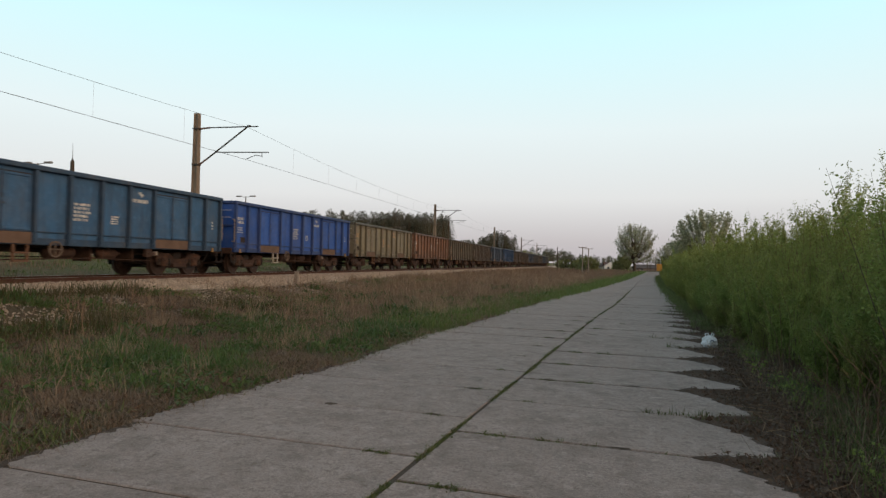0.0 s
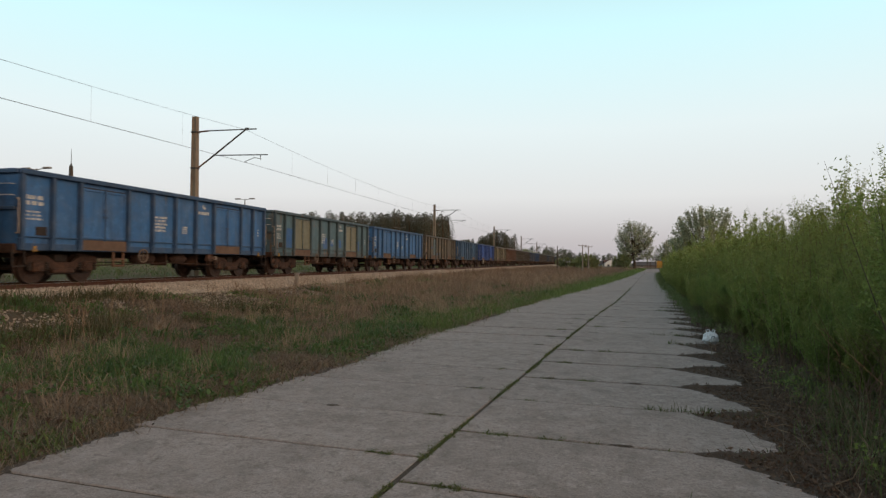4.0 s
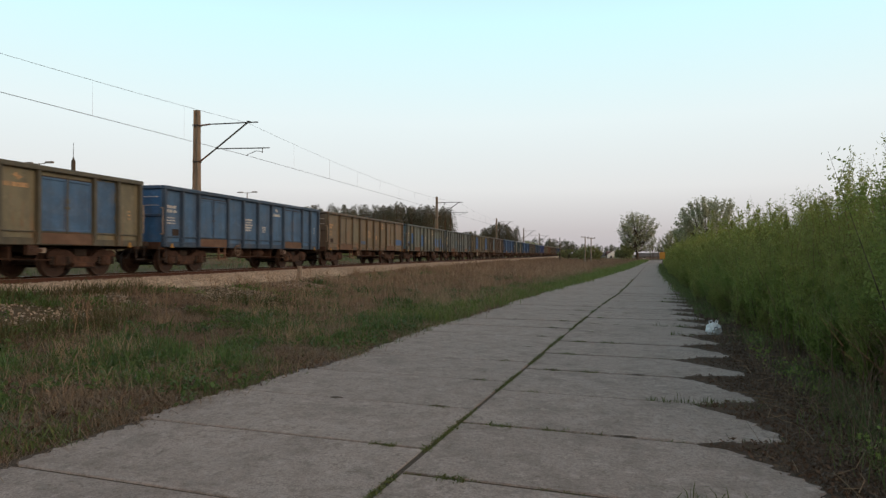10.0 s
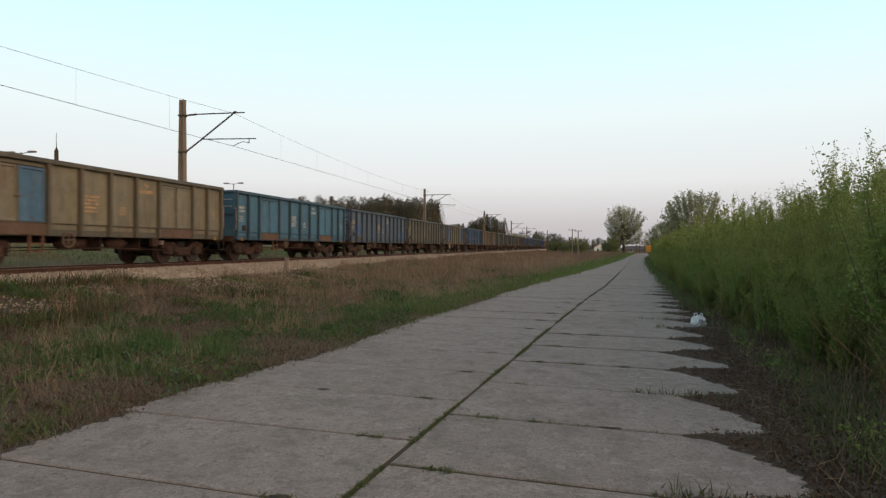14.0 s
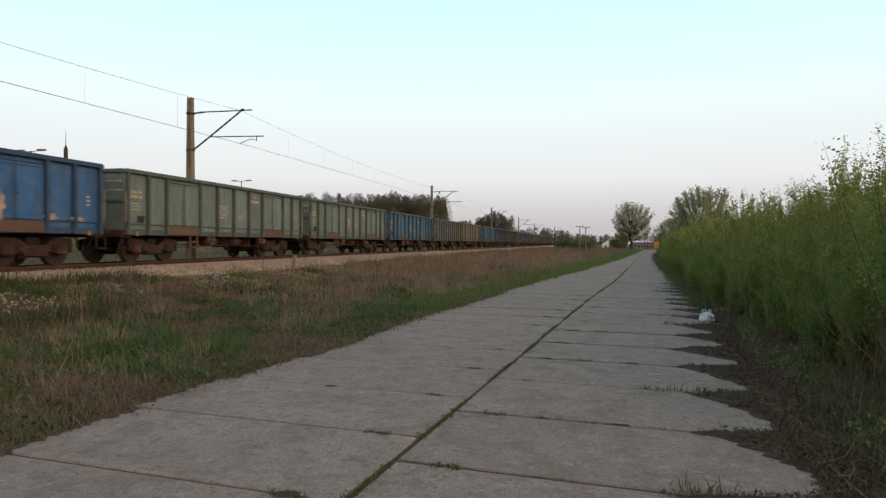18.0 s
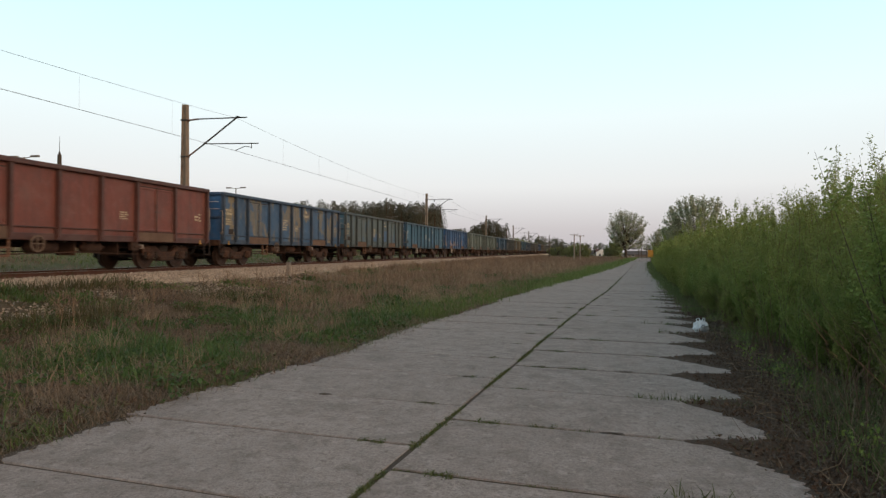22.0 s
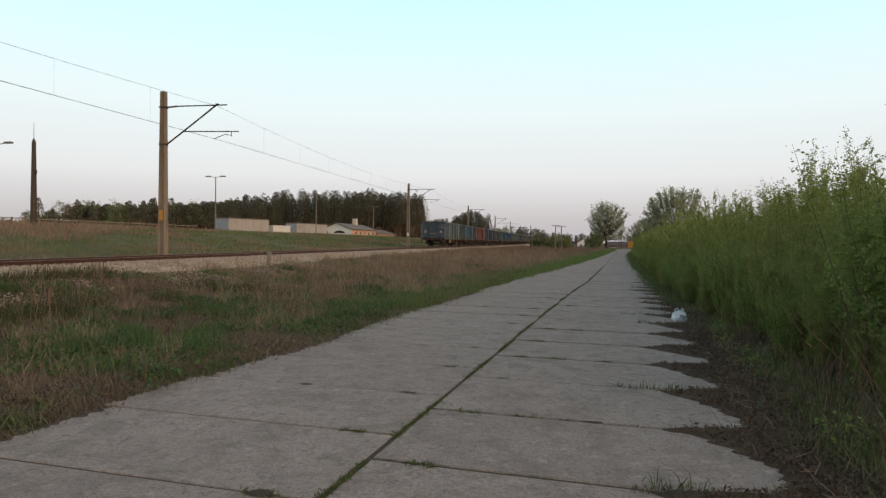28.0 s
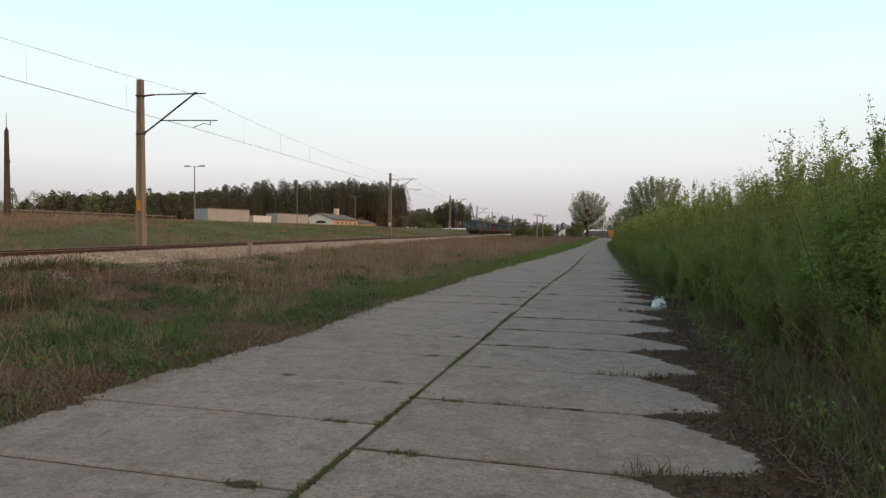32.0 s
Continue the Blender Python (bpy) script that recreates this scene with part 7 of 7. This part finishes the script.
    wood([p for p, _ in young], [t for _, t in young], M_PINE, "wood_edge", "dark young pines at the edge of the wood", True)
    pts = along([(-66, 216), (-60, 221), (-54, 222), (-48, 229)], 74, 10)
    tops = [np.interp(p[0], [-70, -60, -55, -51, -46], [5.5, 7.5, 10.8, 10.5, 7.5]) * rnd.uniform(0.75, 1.05) for p in pts]
    wood(pts, tops, M_PINE, "lineside_pines", "dark pines standing beside the railway", True)
    pts = along([(-73, 203), (-66, 208), (-58, 222)], 80, 10)
    wood(pts, [rnd.uniform(3.2, 6.2) for _ in pts], M_DECID, "lineside_thicket", "dull green thicket beside the railway", False)
    pts = along([(-64, 206), (-56, 235), (-44, 262), (-36, 290)], 80, 10)
    wood(pts, [rnd.uniform(2.5, 5.5) for _ in pts], M_HAZEWOOD, "lineside_thicket", "brownish thicket beside the railway, colour greyed for haze", False)
    pts = along([(-75, 250), (-45, 330), (-20, 420), (30, 430), (90, 400)], 150, 40)
    wood(pts, [rnd.uniform(2.5, 5.0) for _ in pts], M_HAZEWOOD, "distant_wood", "distant wood on the horizon, colour greyed for haze", False)
    pts = along([(-420, 120), (-300, 330), (-160, 420)], 160, 60)
    wood(pts, [rnd.uniform(5, 9) for _ in pts], M_HAZEWOOD, "distant_wood", "distant wood on the horizon, colour greyed for haze", False)


build_woods()


# ---- things beside the railway ----
def build_lamp(s, o, z, top):
    e = thing("platform_lamp", track_pose(s, o, z), "tall grey lamp post with two flat lamp heads", "lamp post", "platform lamps")
    h = top - z
    part("post", Geo().tube([(0, 0, 0), (0, 0, h)], [0.09, 0.055], 8), M_LAMPPOST, e)
    for sg in (-1, 1):
        arm = part("arm", Geo().tube([(0, 0, h - 0.08), (0, sg * 0.5, h - 0.02), (0, sg * 0.75, h)], 0.03, 6), M_LAMPPOST, e)
        part("lamp_head", Geo().cbox(-0.13, 0.13, min(sg * 0.6, sg * 1.25), max(sg * 0.6, sg * 1.25), h - 0.03, h + 0.10, 0.03), M_LAMPPOST, arm, "flat grey lamp head")


for s, top in ((38.5, 8.30), (67.2, 8.85), (97.3, 8.9), (128.6, 8.8), (160.0, 8.8)):
    build_lamp(s, 39.7, 2.5, top)


def build_radio_mast():
    e = thing("radio_mast", pose(-41.9, 38.0, 2.3), "tapered dark concrete mast with a thin aerial", "mast")
    part("shaft", tapered_mast(6.7, 0.36, 0.20, 0.34, 0.20), M_TRUNK, e)
    part("cap", Geo().lathe([(6.7, 0.11), (6.85, 0.07), (6.95, 0.03)], "z", 10), M_STEEL, e)
    part("aerial", Geo().tube([(0, 0, 6.9), (0, 0, 8.1)], [0.026, 0.012], 6), M_STEEL, e)
    part("box", Geo().cbox(0.10, 0.24, -0.10, 0.10, 4.25, 4.5, 0.02), M_STEEL, e)


build_radio_mast()


def build_marker():
    e = thing("marker_post", track_pose(27.2, 13.35, 0.40), "short pale concrete marker post beside the ballast", "marker post")
    part("post", Geo().cbox(-0.07, 0.07, -0.09, 0.09, 0, 0.66, 0.02), M_POST, e)
    part("cap", Geo().cbox(-0.085, 0.085, -0.105, 0.105, 0.66, 0.72, 0.015), M_POST, e)


build_marker()


def wall_house(name, a, b, depth, h, base, wall, label, roof_h=0.0, roof=None, category="building"):
    """A box house whose long side runs from a to b; depth away from the viewer."""
    a, b = Vector((*a, base)), Vector((*b, base))
    ln = (b - a).length
    ang = math.degrees(math.atan2(b.y - a.y, b.x - a.x))
    e = thing(name, pose(a.x, a.y, base, 0, 0, ang), label, category)
    part("wall", Geo().cbox(0, ln, 0, depth, -0.4, h, 0.02), wall, e)
    if roof_h:
        g = Geo()
        o = 0.4
        v = [(-o, -o, h), (ln + o, -o, h), (ln + o, depth + o, h), (-o, depth + o, h), (-o, depth / 2, h + roof_h), (ln + o, depth / 2, h + roof_h)]
        v += [(x, y, z + 0.14) for x, y, z in v]
        g.add(v, [(6, 7, 11, 10), (8, 9, 10, 11), (0, 4, 5, 1), (2, 5, 4, 3), (0, 1, 7, 6), (2, 3, 9, 8), (0, 6, 10, 4), (3, 4, 10, 9), (1, 5, 11, 7), (2, 8, 11, 5)])
        part("roof", g, roof, e)
        for x in (0.01, ln - 0.01):
            part("gable", Geo().add([(x - 0.01, 0, h), (x - 0.01, depth, h), (x - 0.01, depth / 2, h + roof_h), (x + 0.01, 0, h), (x + 0.01, depth, h), (x + 0.01, depth / 2, h + roof_h)], [(0, 2, 1), (3, 4, 5), (0, 3, 5, 2), (1, 2, 5, 4)]), wall, e)
    else:
        part("roof_edge", Geo().cbox(-0.1, ln + 0.1, -0.1, depth + 0.1, h, h + 0.15, 0.02), roof or wall, e)
    return e, ln


M_GARAGE = two_tone("grey_panel", (0.42, 0.39, 0.36), (0.36, 0.34, 0.32), 0.8, 0.85, stain=(0.28, 0.25, 0.23))
M_GARAGE_END = two_tone("blue_grey_panel", (0.33, 0.35, 0.38), (0.28, 0.30, 0.33), 0.8, 0.85)
M_PLASTER = two_tone("pale_plaster", (0.62, 0.55, 0.48), (0.55, 0.48, 0.41), 0.8, 0.9)
M_ORANGE = two_tone("orange_plaster", (0.62, 0.36, 0.24), (0.55, 0.32, 0.21), 0.8, 0.9)
M_ROOF = two_tone("grey_roof_sheet", (0.19, 0.155, 0.138), (0.15, 0.122, 0.110), 1.0, 0.8)
M_ROOF_DARK = two_tone("dark_roof", (0.06, 0.05, 0.05), (0.09, 0.075, 0.07), 1.0, 0.8)
M_ROOF_RED = two_tone("brown_red_roof", (0.120, 0.062, 0.050), (0.090, 0.050, 0.042), 1.0, 0.8)
M_WINDOW = two_tone("window_glass", (0.05, 0.055, 0.065), (0.08, 0.085, 0.095), 2.0, 0.1, spec=0.6)


def house_window(x0, x1, z0, z1, parent, y=0.0):
    w = part("window", Geo().cbox(x0, x1, y - 0.05, y - 0.01, z0, z1, 0.01), M_WHITE, parent, "white window frame")
    part("pane", Geo().box(x0 + 0.08, x1 - 0.08, y - 0.056, y - 0.052, z0 + 0.08, z1 - 0.08), M_WINDOW, w)


def build_houses():
    e, ln = wall_house("garage_row", (-65.6, 96.45), (-63.8, 106.6), 3.16, 2.55, 2.75, M_GARAGE, "long low grey flat-roofed shed behind the railway", 0, M_ROOF, category="shed")
    part("end_wall", Geo().cbox(-0.04, -0.005, 0.05, 3.1, -0.3, 2.5, 0.01), M_GARAGE_END, e, "blue-grey end wall")
    for i in range(5):
        part("wall_panel", Geo().cbox(0.03 + i * ln / 5, (i + 1) * ln / 5 - 0.03, -0.05, -0.005, 0.1, 2.46, 0.02), M_GARAGE, e)
    wall_house("low_shed", (-63.5, 107.6), (-62.6, 112.5), 4, 1.5, 2.75, M_WHITE, "very low pale shed behind the railway", category="shed")
    e, ln = wall_house("garage_row", (-62.46, 114.65), (-61.4, 126.0), 2.65, 2.2, 2.75, M_GARAGE, "grey flat-roofed shed beside a pale house", 0, M_ROOF, category="shed")
    part("end_wall", Geo().cbox(-0.04, -0.005, 0.05, 2.6, -0.3, 2.15, 0.01), M_GARAGE_END, e, "blue-grey end wall")
    for i in range(4):
        part("wall_panel", Geo().cbox(0.03 + i * ln / 4, (i + 1) * ln / 4 - 0.03, -0.05, -0.005, 0.1, 2.12, 0.02), M_GARAGE, e)
    near_end, mid_end = at_track(143.4, 49.6, 0), at_track(163.0, 49.6, 0)
    e, ln = wall_house("station_house", near_end[:2], mid_end[:2], 7.6, 2.0, 2.2, M_ORANGE, "low orange-plastered house with a white gable and grey roof", 1.45, M_ROOF, "house")
    part("end_wall", Geo().cbox(-0.05, -0.012, 0.02, 7.58, -0.3, 2.0, 0.01), M_WHITE, e, "white plastered gable end")
    part("end_gable", Geo().add([(-0.05, 0.05, 2.0), (-0.05, 7.55, 2.0), (-0.05, 3.8, 3.4), (-0.012, 0.05, 2.0), (-0.012, 7.55, 2.0), (-0.012, 3.8, 3.4)], [(0, 2, 1), (3, 4, 5), (0, 3, 5, 2), (1, 2, 5, 4), (0, 1, 4, 3)]), M_WHITE, e, "white plastered gable")
    bay = plate(Geo(), [(1.7, 0.5), (4.3, 0.5), (4.3, 1.35), (3.9, 1.65), (3.0, 1.78), (2.1, 1.65), (1.7, 1.35)], -0.012, 0.0)
    part("doorway", bay, M_DARK, e, "dark arched bay").matrix_basis = pose(-0.053, 0, 0, 0, 0, 90)
    part("bay_wall", Geo().cbox(-0.09, -0.07, 1.75, 4.25, 0.5, 1.15, 0.01), M_WHITE, e, "white low wall in the bay")
    part("doorway", Geo().box(-0.066, -0.056, 5.9, 6.6, 0.9, 1.7), M_DARK, e, "dark narrow opening")
    for i in range(5):
        house_window(2.4 + i * 3.4, 3.5 + i * 3.4, 0.9, 1.6, e)
    part("chimney", Geo().cbox(12.6, 13.8, 3.2, 4.2, 2.6, 5.0, 0.03), M_PLASTER, e, "pale square chimney")
    far_end = at_track(181.0, 49.6, 0)
    e, ln = wall_house("annex", at_track(163.4, 49.4, 0)[:2], far_end[:2], 6.5, 1.6, 1.9, M_ORANGE, "lower orange-plastered annex with a grey roof", 1.1, M_ROOF, "house")
    for i in range(4):
        house_window(2.0 + i * 3.8, 3.1 + i * 3.8, 0.6, 1.25, e)
    e, ln = wall_house("farmhouse", (-21.5, 302.0), (-12.5, 304.0), 7, 2.3, -1.0, M_ROOF_RED, "dark-roofed farmhouse far along the road", 1.6, M_ROOF_RED, "house")
    part("gable_wing", plate(Geo(), [(-0.5, -0.3), (5.0, -0.3), (5.0, 2.4), (2.25, 4.1), (-0.5, 2.4)], -1.6, -0.05), M_WHITE, e, "white gabled front wing")
    for x in (0.6, 2.9):
        house_window(x, x + 1.1, 0.9, 2.0, e, -1.6)
    e, ln = wall_house("farmhouse", (-31.0, 310.0), (-23.5, 311.0), 7, 2.0, -1.0, M_GARAGE_END, "grey house with a dark roof far along the road", 1.5, M_ROOF_DARK, "house")
    house_window(2.0, 3.2, 0.7, 1.7, e)
    e, ln = wall_house("barn", (-6.0, 250.0), (2.5, 252.0), 7, 1.6, -0.9, M_ROOF, "grey barn behind the trees at the road end", 1.4, M_ROOF_DARK, "barn")
    house_window(1.2, 2.4, 0.9, 1.7, e)
    # a rail fence on the bank
    f = thing("bank_fence", track_pose(20, 44, 2.55), "thin dark rail fence along the top of the bank", "fence")
    for i in range(22):
        part("post", Geo().cbox(i * 2.4 - 0.05, i * 2.4 + 0.05, -0.05, 0.05, 0, 0.75, 0.01), M_TRUNK, f)
    part("rail", Geo().cbox(0, 50.5, -0.03, 0.03, 0.62, 0.70, 0.01), M_POST, f)


build_houses()


def build_far_poles():
    e = thing("power_pole", pose(-18.9, 138.4, 0), "single slim utility pole far along the road", "utility pole")
    part("pole", Geo().tube([(0, 0, -0.1), (0, 0, 5.3)], [0.12, 0.08], 8), M_TRUNK, e)
    e = thing("power_pole", pose(-11.0, 120.0, 0, 0, 0, 20), "twin-legged utility pole with crossarms", "utility pole")
    for x, h in ((-0.5, 4.9), (0.6, 4.7)):
        part("pole", Geo().tube([(x, 0, -0.1), (x, 0, h)], [0.13, 0.09], 8), M_POST, e)
        arm = part("crossarm", Geo().cbox(x - 0.75, x + 0.75, -0.05, 0.05, h - 0.12, h - 0.02, 0.01), M_POST, e)
        for dx in (-0.65, 0, 0.65):
            part("insulator", Geo().lathe([(h, 0.03), (h + 0.1, 0.05), (h + 0.2, 0.02)], "z", 6, (x + dx, 0, -0.02)), M_INSUL, arm)
    e = thing("road_sign", pose(1.98, 98.0, 0, 0, 0, 5), "small yellow and orange road sign on a post", "road sign")
    part("post", Geo().tube([(0, 0, -0.1), (0, 0, 1.9)], 0.04, 6), M_POST, e)
    part("panel", Geo().cbox(-0.38, 0.38, -0.06, -0.042, 1.0, 2.0, 0.006), M_YELLOW, e, "yellow sign panel")


build_far_poles()


# ---- the plastic bag ----
def build_bag():
    e = thing("plastic_bag", pose(2.96, 14.5, 0.0, 0, 0, 20), "crumpled white plastic carrier bag lying at the hedge foot", "plastic bag")
    e.scale = (0.82, 0.82, 0.86)
    rnd = random.Random(2)
    v, f = [], []
    nu, nv = 22, 12
    for i in range(nv + 1):
        b = math.pi * i / nv
        for k in range(nu):
            a = 2 * math.pi * k / nu
            d = Vector((math.cos(a) * math.sin(b), math.sin(a) * math.sin(b), -math.cos(b)))
            r = 1 + 0.28 * noise.noise(d * 2.2 + Vector((3, 1, 5))) + 0.14 * noise.noise(d * 6 + Vector((9, 2, 1)))
            p = Vector((d.x * 0.19 * r, d.y * 0.15 * r, 0.15 + d.z * 0.16 * r))
            v.append((p.x, p.y, max(p.z, 0.004)))
    for i in range(nv):
        f += [(i * nu + k, i * nu + (k + 1) % nu, (i + 1) * nu + (k + 1) % nu, (i + 1) * nu + k) for k in range(nu)]
    g = Geo().add(v, f)
    part("body", g, M_BAG, e)
    for sg in (-1, 1):
        part("handle", Geo().tube([(sg * 0.08, 0.02, 0.27), (sg * 0.12, 0.0, 0.35), (sg * 0.05, -0.03, 0.37), (sg * 0.02, -0.02, 0.28)], [0.018, 0.012, 0.012, 0.018], 5), M_BAG, e)
    part("print", Geo().add([(-0.06, -0.158, 0.16), (0.05, -0.162, 0.17), (0.04, -0.155, 0.23), (-0.04, -0.15, 0.22)], [(0, 1, 2, 3)]), M_BAG_PRINT, e, "dark printed patch")


build_bag()


# ---- what moves: the wagons and their wheels ----
def motions():
    marks = [0, 1, 2, 3, 4, 6, 8, 10, 12, 14, 16, 18, 20, 22, 24, 26, 28, 30, 32]
    for w, start, *_ in WAGONS:
        walk(w, [(t, track_pose(start + travelled(t), TRACK_O, RAIL_Z)) for t in marks])
    turned = {}
    for w, *_ in WAGONS:
        for ob in w.children_recursive:
            if not ob.name.startswith("wheelset"):
                continue
            x = round(ob.location.x, 2)
            if x not in turned:
                rows = [(i / FPS, pose(x, 0, 0.46, 0, math.degrees(travelled(i / FPS) / 0.46) % 360, 0)) for i in range(32 * FPS + 1)]
                walk(ob, rows)
                turned[x] = ob
            else:
                ob.rotation_mode = "QUATERNION"
                ob.animation_data_create()
                ob.animation_data.action = turned[x].animation_data.action
                ob.animation_data.action_slot = turned[x].animation_data.action_slot


motions()
